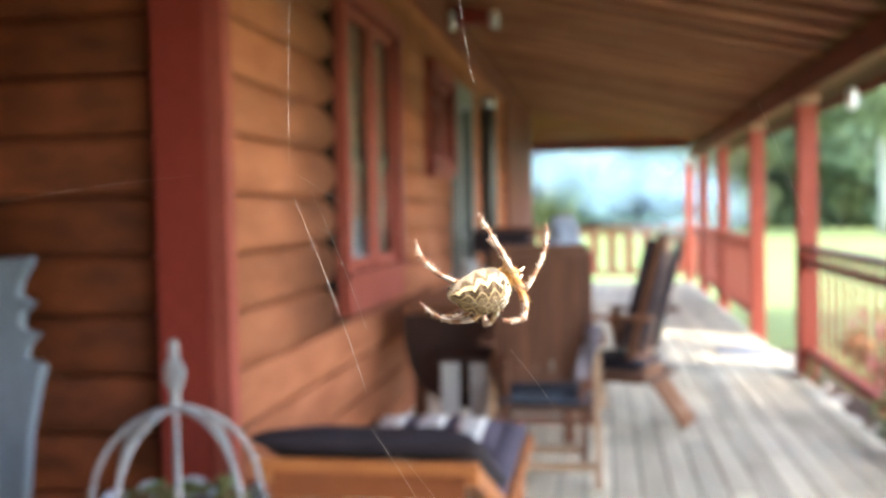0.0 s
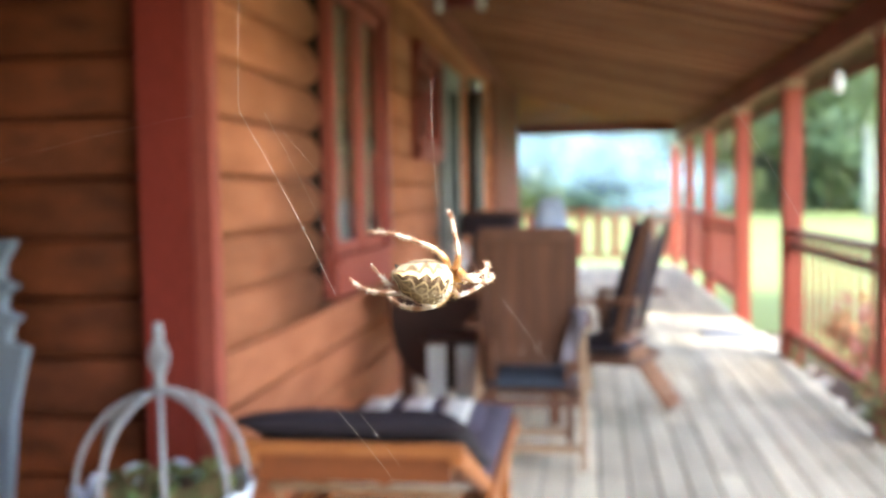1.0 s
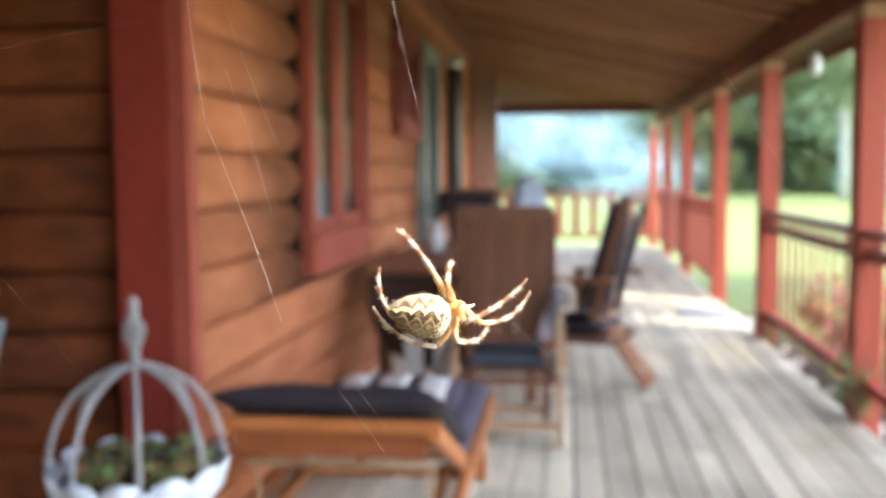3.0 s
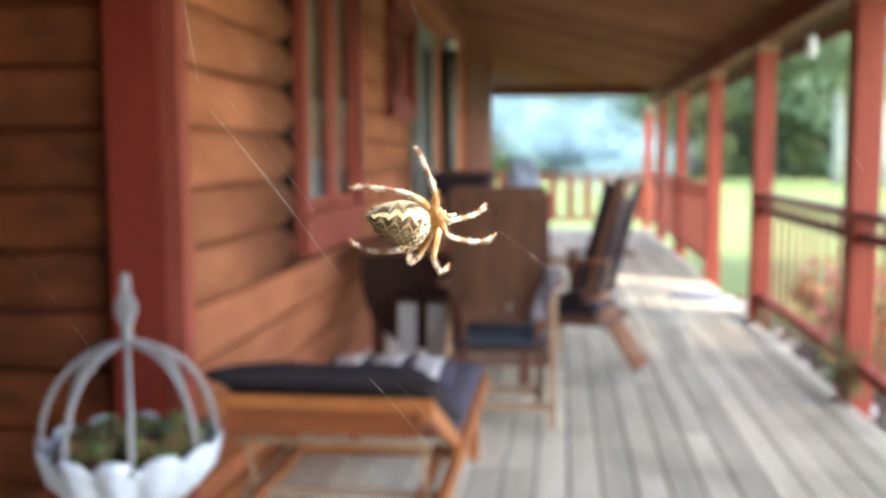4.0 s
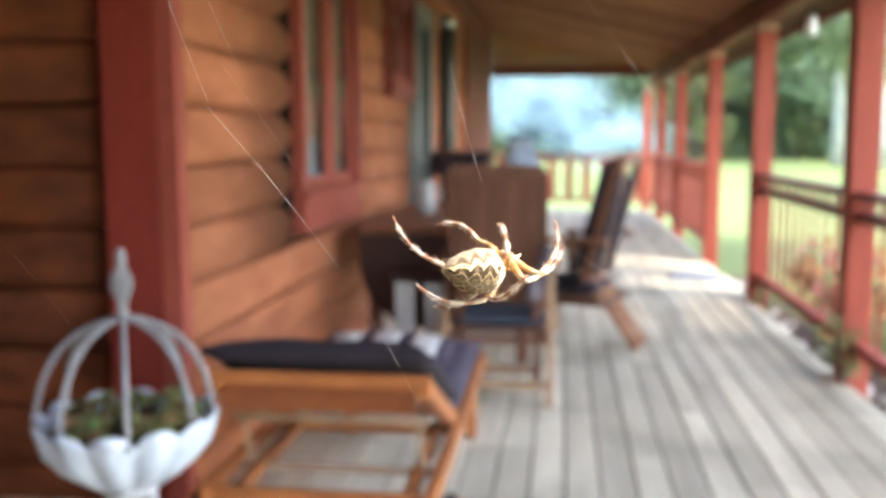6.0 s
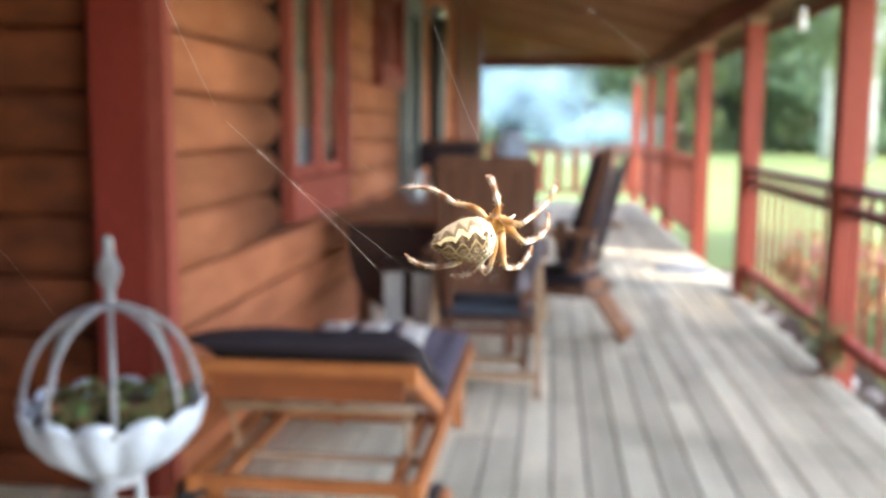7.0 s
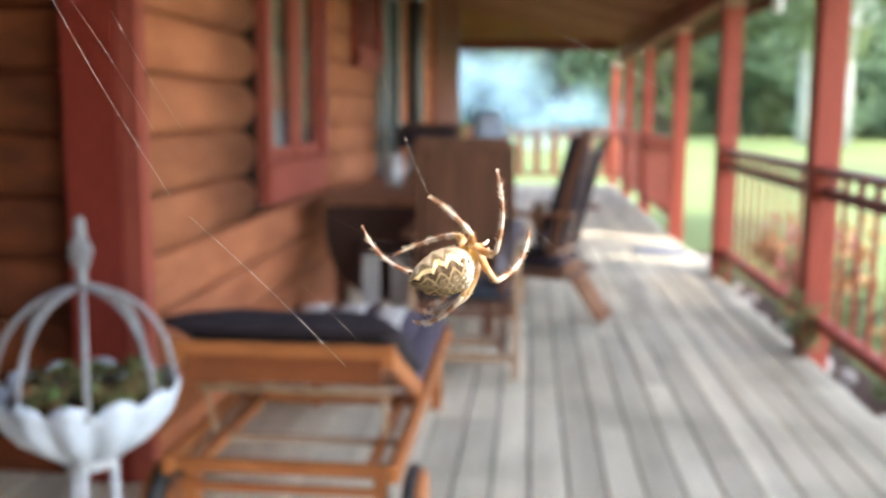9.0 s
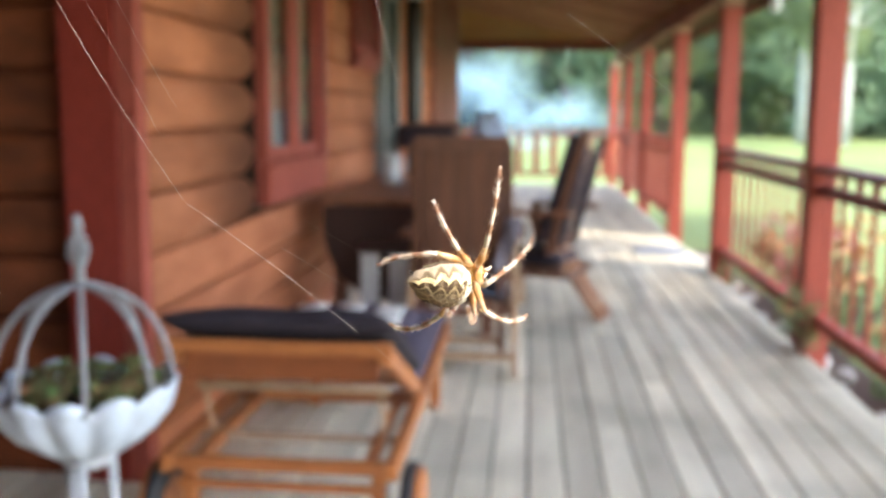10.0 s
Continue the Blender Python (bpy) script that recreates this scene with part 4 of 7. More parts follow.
def build_small_things():
    p = thing("covered_pole", "tall black pole with a silver cap standing on the deck", "pole", (-0.872, 8.15, 0))
    part("pole", lathe(bmesh.new(), [(0.04, 0.04), (0.055, 0.3), (0.07, 1.2), (0.072, 2.06), (0.06, 2.12)], 20), M["black_metal"], p, smooth=True)
    part("cap", lathe(bmesh.new(), [(0.03, 2.12), (0.062, 2.13), (0.066, 2.19), (0.05, 2.225), (0.01, 2.235)], 20), M["silver"], p, "silver cap", smooth=True)
    part("base", lathe(bmesh.new(), [(0.2, 0.0), (0.2, 0.025), (0.06, 0.05), (0.03, 0.06)], 28), M["black_metal"], p, smooth=True)

    s = thing("scalloped_bench", "blue-grey painted wooden seat with a scalloped carved side", "bench", (-1.77, 2.60, 0))
    bm = bmesh.new()
    outline = [(-0.26, 0.0), (0.10, 0.0), (0.13, 0.30), (0.165, 0.62), (0.205, 0.78), (0.215, 0.815), (0.155, 0.83), (0.165, 0.875), (0.20, 0.905), (0.145, 0.925), (0.15, 0.97),
               (0.19, 0.998), (0.14, 1.02), (0.15, 1.07), (0.185, 1.12), (0.18, 1.135), (0.02, 1.13), (-0.26, 1.12)]
    a = [bm.verts.new((x, -0.02, z)) for x, z in outline]
    b = [bm.verts.new((x, 0.02, z)) for x, z in outline]
    bm.faces.new(a)
    bm.faces.new(b[::-1])
    for i in range(len(a)):
        j = (i + 1) % len(a)
        bm.faces.new((a[i], b[i], b[j], a[j]))
    bmesh.ops.recalc_face_normals(bm, faces=bm.faces)
    part("carved_side", bm, M["blue_grey"], s)
    part("seat_board", boxed(-0.75, 0.05, -0.45, -0.022, 0.40, 0.43, 0.006), M["blue_grey"], s)
    part("ridge", boxed(0.02, 0.06, -0.05, -0.022, 0.02, 1.08, 0.008), M["blue_grey"], s)
    for x in (-0.70, 0.0):
        part("leg", boxed(x - 0.025, x + 0.025, -0.44, -0.39, 0.0, 0.40, 0.006), M["blue_grey"], s)

    lamp = thing("wall_spotlight", "brown wall lamp with two frosted white glasses", "lamp", (WALL_X + 0.03, 7.5, 2.80))
    part("bracket", boxed(0.05, 0.29, -0.05, 0.05, -0.09, 0.034, 0.012), M["red_dark"], lamp)
    for x in (0.0, 0.34):
        part("glass_shade", lathe(bmesh.new(), [(0.02, -0.14), (0.032, -0.135), (0.034, -0.02), (0.02, 0.0)], 18), M["lamp_white"], lamp, "frosted white glass", smooth=True).location = (x, 0, 0.02)
    part("arm", barred((0.0, 0, 0.05), (0.36, 0, 0.05), 0.05, 0.03), M["beam"], lamp)

    h = thing("hanging_lantern", "small white glass lantern hanging under the eave", "lantern", (1.62, 6.28, 1.83))
    part("glass", lathe(bmesh.new(), [(0.012, 0.0), (0.03, 0.008), (0.034, 0.06), (0.03, 0.12), (0.014, 0.135)], 18), M["lamp_white"], h, smooth=True)
    part("hook", tube(bmesh.new(), [(0, 0, 0.134), (0, 0, 0.17), (-0.01, 0, 0.209)], 0.004, 6), M["black_metal"], h)

    m = thing("doormat", "blue-grey doormat lying on the sunlit deck", "mat", (1.25, 8.40, 0.004))
    part("mat", boxed(-0.22, 0.22, -0.16, 0.16, 0.0, 0.012, 0.004), M["mat_blue"], m)


build_small_things()


# ---- garden ----
def leafy(bm, centre, size, count, rnd, leaf):
    """Scatters leaf quads, bent once, through an uneven ball."""
    for _ in range(count):
        d = Vector((rnd.gauss(0, 1), rnd.gauss(0, 1), rnd.gauss(0, 1))).normalized()
        c = Vector(centre) + Vector((d.x * size[0], d.y * size[1], d.z * size[2])) * rnd.uniform(0.55, 1.0) ** 0.6
        q = Euler((rnd.uniform(0, 6.3), rnd.uniform(0, 6.3), rnd.uniform(0, 6.3))).to_matrix()
        s = leaf * rnd.uniform(0.6, 1.4)
        v = [bm.verts.new(c + q @ Vector(p) * s) for p in ((-0.5, 0, 0), (0, -0.32, 0.12), (0.55, 0, 0), (0, 0.32, 0.12))]
        bm.faces.new((v[0], v[1], v[2]))
        bm.faces.new((v[0], v[2], v[3]))


def tree_meshes(height, spread, seed, leaf, per_clump, clumps, trunk_r, bark, green, low=0.25):
    rnd = random.Random(seed)
    tb = bmesh.new()
    pts = [(0.04 * rnd.uniform(-1, 1) * i, 0.04 * rnd.uniform(-1, 1) * i, height * 0.92 * i / 6 - 0.3 * (i == 0)) for i in range(7)]
    tube(tb, pts, [trunk_r * (1.15 - 0.16 * i) for i in range(7)], 10)
    lb = bmesh.new()
    for k in range(clumps):
        u = low + (1 - low) * (k + rnd.random()) / clumps
        a = rnd.uniform(0, 2 * math.pi)
        wide = spread * math.sin(math.pi * min(1, 0.12 + 0.88 * (u - low) / (1 - low)) ** 0.8) * rnd.uniform(0.35, 1.0)
        c = Vector((wide * math.cos(a), wide * math.sin(a), height * u))
        tube(tb, [Vector((0, 0, height * u * 0.8)), c * 0.55 + Vector((0, 0, height * u * 0.42)), c], [trunk_r * 0.35 * (1.2 - u), trunk_r * 0.2 * (1.2 - u), 0.01], 5, caps=False)
        s = spread * rnd.uniform(0.28, 0.48)
        leafy(lb, c, (s, s, s * 0.75), per_clump, rnd, leaf)
    return mesh_of(tb, "trunk", bark, True), mesh_of(lb, "crown", green)


def plant_tree(name, label, meshes, places, group):
    for i, (x, y, scale, turn) in enumerate(places):
        t = thing(name, label, "tree", (x, y, GROUND_Z), turn, group)
        t.scale = (scale,) * 3
        for n, me in zip(("trunk", "crown"), meshes):
            ob = new(n, me)
            ob.parent = t


def build_trees():
    rnd = random.Random(21)
    broad = tree_meshes(15, 4.2, 31, 0.34, 150, 46, 0.24, M["bark"], M["leaf"], 0.02)
    pale = tree_meshes(14, 3.8, 32, 0.32, 150, 42, 0.22, M["bark"], M["leaf_pale"], 0.02)
    places = [[], []]
    for k in range(34):
        a = radians(-24 + 62 * k / 33)
        r = rnd.uniform(62, 80)
        places[rnd.random() < 0.3].append((r * math.sin(a) + 4, r * math.cos(a), rnd.uniform(0.8, 1.25), rnd.uniform(0, 360)))
    for k in range(20):
        a = radians(-22 + 60 * k / 19)
        r = rnd.uniform(84, 100)
        places[0].append((r * math.sin(a) + 4, r * math.cos(a), rnd.uniform(1.2, 1.6), rnd.uniform(0, 360)))
    plant_tree("tree", "leafy green tree at the edge of the wood", broad, places[0], "wood edge trees")
    plant_tree("tree", "pale green leafy tree at the edge of the wood", pale, places[1], "wood edge trees")
    birch = tree_meshes(15, 3.0, 33, 0.24, 130, 36, 0.25, M["birch"], M["leaf_pale"], 0.36)
    plant_tree("birch_tree", "white-stemmed birch standing on the lawn", birch, [(13.75, 50.0, 1.1, 40)], "birches")
    low = tree_meshes(15, 3.2, 36, 0.24, 170, 40, 0.25, M["birch"], M["leaf_pale"], 0.30)
    plant_tree("birch_tree", "white-stemmed birch with a low crown standing on the lawn", low, [(15.1, 47.4, 1.0, 200)], "birches")
    # unseen trees beside the house, placed so that their crowns shade parts of the deck
    shade = tree_meshes(16.0, 2.8, 35, 0.3, 420, 48, 0.24, M["bark"], M["leaf"], 0.74)
    plant_tree("tree", "unseen tall tree with a high crown, added to shade the deck", shade, [(11.0, -0.15, 0.92, 10), (10.4, 8.6, 1.0, 130), (4.3, 6.3, 0.5, 70)], "garden trees")


build_trees()


def build_borders():
    """Shrubs, flowers and stones between the deck and the lawn."""
    rnd = random.Random(17)
    for k, (x, y, s, bloom) in enumerate(((2.15, 4.6, 0.40, "flower_pink"), (2.05, 5.9, 0.50, "flower_orange"), (2.15, 6.8, 0.52, "flower_pink"), (2.45, 7.6, 0.50, "flower_orange"), (2.3, 8.3, 0.46, "flower_pink"))):
        t = thing("flowering_shrub", "low green shrub with " + ("pink" if "pink" in bloom else "orange") + " blossoms beside the railing", "shrub", (x, y, GROUND_Z), 0, "border shrubs")
        for i in range(9):
            a = rnd.uniform(0, 6.28)
            bm = tube(bmesh.new(), [(0, 0, -0.03), (0.3 * s * math.cos(a), 0.3 * s * math.sin(a), 0.5 * s), (0.6 * s * math.cos(a), 0.6 * s * math.sin(a), 0.9 * s)], [0.012, 0.008, 0.004], 5)
            part("stem", bm, M["bark"], t)
        bm = bmesh.new()
        for i in range(10):
            leafy(bm, (rnd.gauss(0, 0.3) * s, rnd.uniform(-1.1, 1.1) * s, s * rnd.uniform(0.2, 0.75)), (0.26 * s,) * 3, 60, rnd, 0.05)
        part("foliage", bm, M["leaf_pale"], t)
        for i in range(22):
            bm = bmesh.new()
            leafy(bm, (rnd.gauss(0, 0.4) * s, rnd.uniform(-1.3, 1.3) * s, s * rnd.uniform(0.5, 1.35)), (0.04,) * 3, 12, rnd, 0.05)
            part("blossom", bm, M[bloom], t)
    c = thing("climbing_plant", "small green plant growing at the foot of the veranda post", "plant", (1.47, 4.80, 0))
    bm = bmesh.new()
    for i in range(10):
        leafy(bm, (rnd.uniform(-0.06, 0.06), rnd.uniform(-0.06, 0.04), 0.06 + 0.03 * i), (0.045, 0.045, 0.04), 16, rnd, 0.03)
    part("foliage", bm, M["leaf_pale"], c)
    for i in range(4):
        bm = tube(bmesh.new(), [(0.01 * i, 0, 0.0), (0.02 * i - 0.02, 0.01, 0.18), (0.03 * i - 0.04, -0.01, 0.36)], [0.004, 0.003, 0.002], 5)
        part("stem", bm, M["bark"], c)
    first = []
    for k in range(4):
        bm = bmesh.new()
        bmesh.ops.create_icosphere(bm, subdivisions=2, radius=1.0)
        for v in bm.verts:
            v.co *= 1 + 0.35 * noise.noise(v.co * 1.3 + Vector((k * 5, 0, 0)))
        first.append(mesh_of(bm, "stone", M["stone"], True))
    y, k = 1.5, 0
    while y < 9.5:
        s = rnd.uniform(0.03, 0.065)
        t = new("border_stone", rnd.choice(first))
        tagged(t, "pale rounded border stone along the deck edge", "stone", "border stones")
        t.matrix_basis = pose(rnd.uniform(1.60, 1.85), y, GROUND_Z + 0.07 + s * 0.6, 0, 0, rnd.uniform(0, 360)) @ Matrix.Diagonal((s, s * 1.2, s * 0.8, 1))
        y += s * rnd.uniform(2.0, 4.5)
    bm = bmesh.new()
    box(bm, 1.535, 2.0, 0.5, 10.0, GROUND_Z - 0.1, GROUND_Z + 0.07, 0.03)
    # unseen gravel, added to set how much light bounces up from the ground
    yard = part("gravel_yard", boxed(-5.9, 1.5, -1.88, 1.27, GROUND_Z - 0.1, GROUND_Z + 0.06, 0.02), M["gravel"], None)
    tagged(yard, "unseen brown gravel added before the deck to set bounced light", "gravel", kind="structure")
    bed = part("gravel_bed", bm, M["soil"], None)
    tagged(bed, "dark gravelly border strip beside the deck", "border", kind="structure")


build_borders()


def smoke_material():
    """Thin bluish smoke, densest at a puff's middle and frayed towards its rim."""
    m = bpy.data.materials.new("drifting_smoke")
    m.use_nodes = True
    n, l = m.node_tree.nodes, m.node_tree.links
    out = n["Material Output"]
    n.remove(n["Principled BSDF"])
    d = n.new("ShaderNodeBsdfDiffuse")
    d.inputs["Color"].default_value = (0.56, 0.80, 0.92, 1)
    tl = n.new("ShaderNodeBsdfTranslucent")
    tl.inputs["Color"].default_value = (0.56, 0.80, 0.92, 1)
    ad = n.new("ShaderNodeMixShader")
    l.new(d.outputs[0], ad.inputs[1])
    l.new(tl.outputs[0], ad.inputs[2])
    tr = n.new("ShaderNodeBsdfTransparent")
    co = n.new("ShaderNodeTexCoord")
    flat = n.new("ShaderNodeVectorMath")
    flat.operation = "MULTIPLY"
    flat.inputs[1].default_value = (1, 0, 1)
    l.new(co.outputs["Object"], flat.inputs[0])
    far = n.new("ShaderNodeVectorMath")
    far.operation = "LENGTH"
    l.new(flat.outputs["Vector"], far.inputs[0])
    soft = n.new("ShaderNodeMapRange")
    soft.interpolation_type = "SMOOTHSTEP"
    soft.inputs["From Min"].default_value, soft.inputs["From Max"].default_value = 0.95, 0.05
    l.new(far.outputs["Value"], soft.inputs["Value"])
    info = n.new("ShaderNodeObjectInfo")
    ns = n.new("ShaderNodeTexNoise")
    ns.noise_dimensions = "4D"
    ns.inputs["Scale"].default_value, ns.inputs["Detail"].default_value = 1.5, 3.0
    l.new(co.outputs["Object"], ns.inputs["Vector"])
    shift = n.new("ShaderNodeMath")
    shift.operation = "MULTIPLY"
    shift.inputs[1].default_value = 40.0
    l.new(info.outputs["Random"], shift.inputs[0])
    l.new(shift.outputs[0], ns.inputs["W"])
    mr = n.new("ShaderNodeMapRange")
    mr.inputs["From Min"].default_value, mr.inputs["From Max"].default_value = 0.32, 0.66
    mr.inputs["To Min"].default_value, mr.inputs["To Max"].default_value = 0.05, 0.36
    l.new(ns.outputs["Fac"], mr.inputs["Value"])
    both = n.new("ShaderNodeMath")
    both.operation = "MULTIPLY"
    l.new(mr.outputs[0], both.inputs[0])
    l.new(soft.outputs[0], both.inputs[1])
    mx = n.new("ShaderNodeMixShader")
    l.new(both.outputs[0], mx.inputs["Fac"])
    l.new(tr.outputs[0], mx.inputs[1])
    l.new(ad.outputs[0], mx.inputs[2])
    l.new(mx.outputs[0], out.inputs["Surface"])
    return m


M["smoke"] = smoke_material()


def build_smoke():
    """Pale bonfire smoke beyond the far end, in three banks of soft, flattened puffs that drift."""
    banks = []
    rnd = random.Random(5)
    puffs = []
    for k in range(3):
        bm = bmesh.new()
        bmesh.ops.create_icosphere(bm, subdivisions=3, radius=1.0)
        for v in bm.verts:
            v.co *= 1 + 0.12 * noise.noise(v.co * 1.5 + Vector((k * 7, 0, 0)))
            v.co.y *= 0.3
        bmesh.ops.delete(bm, geom=[f for f in bm.faces if f.calc_center_median().y > 0], context="FACES")
        puffs.append(mesh_of(bm, "puff", M["smoke"], True))
    for b, (n, sx, sz) in enumerate(((10, 2.3, 0.75), (6, 2.4, 0.8), (7, 2.0, 0.28))):
        bank = thing("smoke_bank", "pale blue-white bonfire smoke drifting beyond the veranda", "smoke", (0, 36, 1.5), 0, "smoke banks")
        for i in range(n):
            u = (i + rnd.random()) / n
            ob = new("puff", puffs[i % 3])
            ob.parent = bank
            s = (1.3 + 0.9 * rnd.random()) * (0.6 if b == 2 else 1.0)
            ob.matrix_basis = pose((u * 2 - 1) * sx, 0.35 * (i % 5) - 0.7, rnd.gauss(0, 0.55) * sz * (1 - 0.55 * (u * 2 - 1) ** 2), 0, rnd.uniform(-40, 40), 0) @ Matrix.Diagonal((s * 1.25, s, s * 0.85, 1))
        banks.append(bank)
    return banks


SMOKE = build_smoke()


build_deck()


# ---- the spider, its web and what moves ----
def spider_materials():
    """Abdomen with a dark scalloped leaf mark, a cream border and white dots; banded bristly legs."""
    m = bpy.data.materials.new("spider_abdomen")
    m.use_nodes = True
    n, l = m.node_tree.nodes, m.node_tree.links
    b = n["Principled BSDF"]
    co = n.new("ShaderNodeTexCoord")
    sc = n.new("ShaderNodeVectorMath")
    sc.operation = "SCALE"
    sc.inputs["Scale"].default_value = 1000.0
    l.new(co.outputs["Object"], sc.inputs[0])
    sep = n.new("ShaderNodeSeparateXYZ")
    l.new(sc.outputs["Vector"], sep.inputs[0])

    def math_(op, a, b_=None, c=None):
        k = n.new("ShaderNodeMath")
        k.operation = op
        for i, v in enumerate((a, b_, c)):
            if v is None:
                continue
            if isinstance(v, (int, float)):
                k.inputs[i].default_value = v
            else:
                l.new(v, k.inputs[i])
        return k.outputs[0]

    def noise_(scale, detail=3.0):
        k = n.new("ShaderNodeTexNoise")
        k.inputs["Scale"].default_value, k.inputs["Detail"].default_value = scale, detail
        l.new(sc.outputs["Vector"], k.inputs["Vector"])
        return k.outputs["Fac"]

    def mix(fac, a, b_):
        k = n.new("ShaderNodeMix")
        k.data_type = "RGBA"
        l.new(fac, k.inputs["Factor"])
        for socket, v in ((k.inputs[6], a), (k.inputs[7], b_)):
            if isinstance(v, tuple):
                socket.default_value = (*v, 1)
            else:
                l.new(v, socket)
        return k.outputs[2]

    x, y, z = sep.outputs
    phi = math_("ABSOLUTE", math_("ARCTAN2", y, z))
    wob = math_("ADD", math_("MULTIPLY_ADD", noise_(0.7), 0.4, -0.2), math_("MULTIPLY_ADD", noise_(2.4), 0.2, -0.1))
    wave = math_("MULTIPLY", x, 1.5)
    scal = math_("ABSOLUTE", math_("SINE", wave))
    other = math_("ABSOLUTE", math_("COSINE", wave))
    vor = n.new("ShaderNodeTexVoronoi")
    vor.inputs["Scale"].default_value = 1.3
    l.new(sc.outputs["Vector"], vor.inputs["Vector"])
    dots = math_("LESS_THAN", vor.outputs["Distance"], 0.27)

    def soft(v, width):
        k = n.new("ShaderNodeMath")
        k.operation, k.use_clamp = "MULTIPLY_ADD", True
        l.new(v, k.inputs[0])
        k.inputs[1].default_value, k.inputs[2].default_value = 1.0 / width, 0.5
        return k.outputs[0]

    # d: how far outside the scalloped golden line along the back
    d = math_("SUBTRACT", phi, math_("ADD", math_("MULTIPLY_ADD", x, 0.03, 0.86), math_("MULTIPLY_ADD", scal, 0.26, wob)))
    flank = mix(noise_(1.4), (0.31, 0.22, 0.135), (0.60, 0.51, 0.375))
    lobe = mix(noise_(2.2), (0.085, 0.055, 0.028), (0.22, 0.155, 0.085))
    # smoky lobes outside the line, fading towards the head and the belly
    fade = math_("MULTIPLY", soft(math_("SUBTRACT", 0.72, math_("ADD", d, math_("MULTIPLY", other, 0.22))), 0.25), soft(math_("SUBTRACT", math_("MULTIPLY_ADD", wob, 3.0, 2.0), x), 2.2))
    outer = mix(math_("MULTIPLY", fade, 0.9), flank, lobe)
    line = mix(noise_(2.0), (0.62, 0.45, 0.20), (0.84, 0.70, 0.43))
    dark = mix(noise_(2.2), (0.03, 0.017, 0.008), (0.105, 0.06, 0.029))
    middle = mix(noise_(1.8), (0.06, 0.035, 0.018), (0.27, 0.19, 0.115))
    arcs = math_("LESS_THAN", math_("ABSOLUTE", math_("SUBTRACT", math_("FRACT", math_("ADD", math_("MULTIPLY", phi, 2.4), math_("ADD", math_("MULTIPLY", scal, 0.55), wob))), 0.5)), 0.13)
    middle = mix(math_("MULTIPLY", arcs, 0.45), middle, (0.44, 0.33, 0.195))
    specks = math_("MULTIPLY", dots, math_("GREATER_THAN", math_("ADD", noise_(0.9), math_("MULTIPLY", x, 0.07)), 0.55))
    middle = mix(specks, middle, (0.80, 0.73, 0.58))
    col = mix(soft(math_("ADD", d, math_("MULTIPLY_ADD", scal, 0.25, 0.46)), 0.14), middle, dark)
    # a second, fainter row of scallops inside the line, and pale bars between the dark wedges
    second = math_("ABSOLUTE", math_("ADD", d, math_("MULTIPLY_ADD", other, 0.12, 0.36)))
    col = mix(math_("MULTIPLY", soft(math_("SUBTRACT", 0.085, second), 0.08), 0.65), col, (0.42, 0.31, 0.165))
    col = mix(math_("MULTIPLY", soft(math_("SUBTRACT", scal, 0.9), 0.2), 0.25), col, (0.36, 0.26, 0.145))
    col = mix(soft(d, 0.07), col, line)
    col = mix(soft(math_("SUBTRACT", d, 0.29), 0.1), col, outer)
    # chalky shoulders at the front of the abdomen
    chalk = math_("MULTIPLY", math_("GREATER_THAN", math_("ADD", x, math_("MULTIPLY", noise_(0.9), 4.0)), 4.9), math_("GREATER_THAN", noise_(1.9), 0.44))
    col = mix(math_("MULTIPLY", chalk, 0.6), col, (0.88, 0.80, 0.66))
    l.new(col, b.inputs["Base Color"])
    b.inputs["Roughness"].default_value = 0.7
    b.inputs["Specular IOR Level"].default_value = 0.25
    b.inputs["Subsurface Weight"].default_value = 0.1
    b.inputs["Subsurface Radius"].default_value = (0.0008, 0.0005, 0.0003)
    bp = n.new("ShaderNodeBump")
    bp.inputs["Strength"].default_value, bp.inputs["Distance"].default_value = 0.6, 0.0003
    l.new(noise_(3.0, 5.0), bp.inputs["Height"])
    l.new(bp.outputs["Normal"], b.inputs["Normal"])
    M["abdomen"] = m

    def banded(name, pale, dark, count, sharp, root=None):
        m = bpy.data.materials.new(name)
        m.use_nodes = True
        n, l = m.node_tree.nodes, m.node_tree.links
        b = n["Principled BSDF"]
        co = n.new("ShaderNodeTexCoord")
        sep = n.new("ShaderNodeSeparateXYZ")
        l.new(co.outputs["Object"], sep.inputs[0])
        ns = n.new("ShaderNodeTexNoise")
        ns.inputs["Scale"].default_value = 900.0
        l.new(co.outputs["Object"], ns.inputs["Vector"])
        w = n.new("ShaderNodeMath")
        w.operation = "MULTIPLY_ADD"
        l.new(sep.outputs[0], w.inputs[0])
        w.inputs[1].default_value = count
        l.new(ns.outputs["Fac"], w.inputs[2])
        s = n.new("ShaderNodeMath")
        s.operation = "SINE"
        l.new(w.outputs[0], s.inputs[0])
        r = n.new("ShaderNodeValToRGB")
        r.color_ramp.elements[0].position, r.color_ramp.elements[1].position = 0.5 - sharp, 0.5 + sharp
        r.color_ramp.elements[0].color, r.color_ramp.elements[1].color = (*dark, 1), (*pale, 1)
        h = n.new("ShaderNodeMath")
        h.operation = "MULTIPLY_ADD"
        l.new(s.outputs[0], h.inputs[0])
        h.inputs[1].default_value, h.inputs[2].default_value = 0.5, 0.62
        l.new(h.outputs[0], r.inputs["Fac"])
        l.new(r.outputs["Color"], b.inputs["Base Color"])
        b.inputs["Roughness"].default_value = 0.5
        b.inputs["Subsurface Weight"].default_value = 0.25
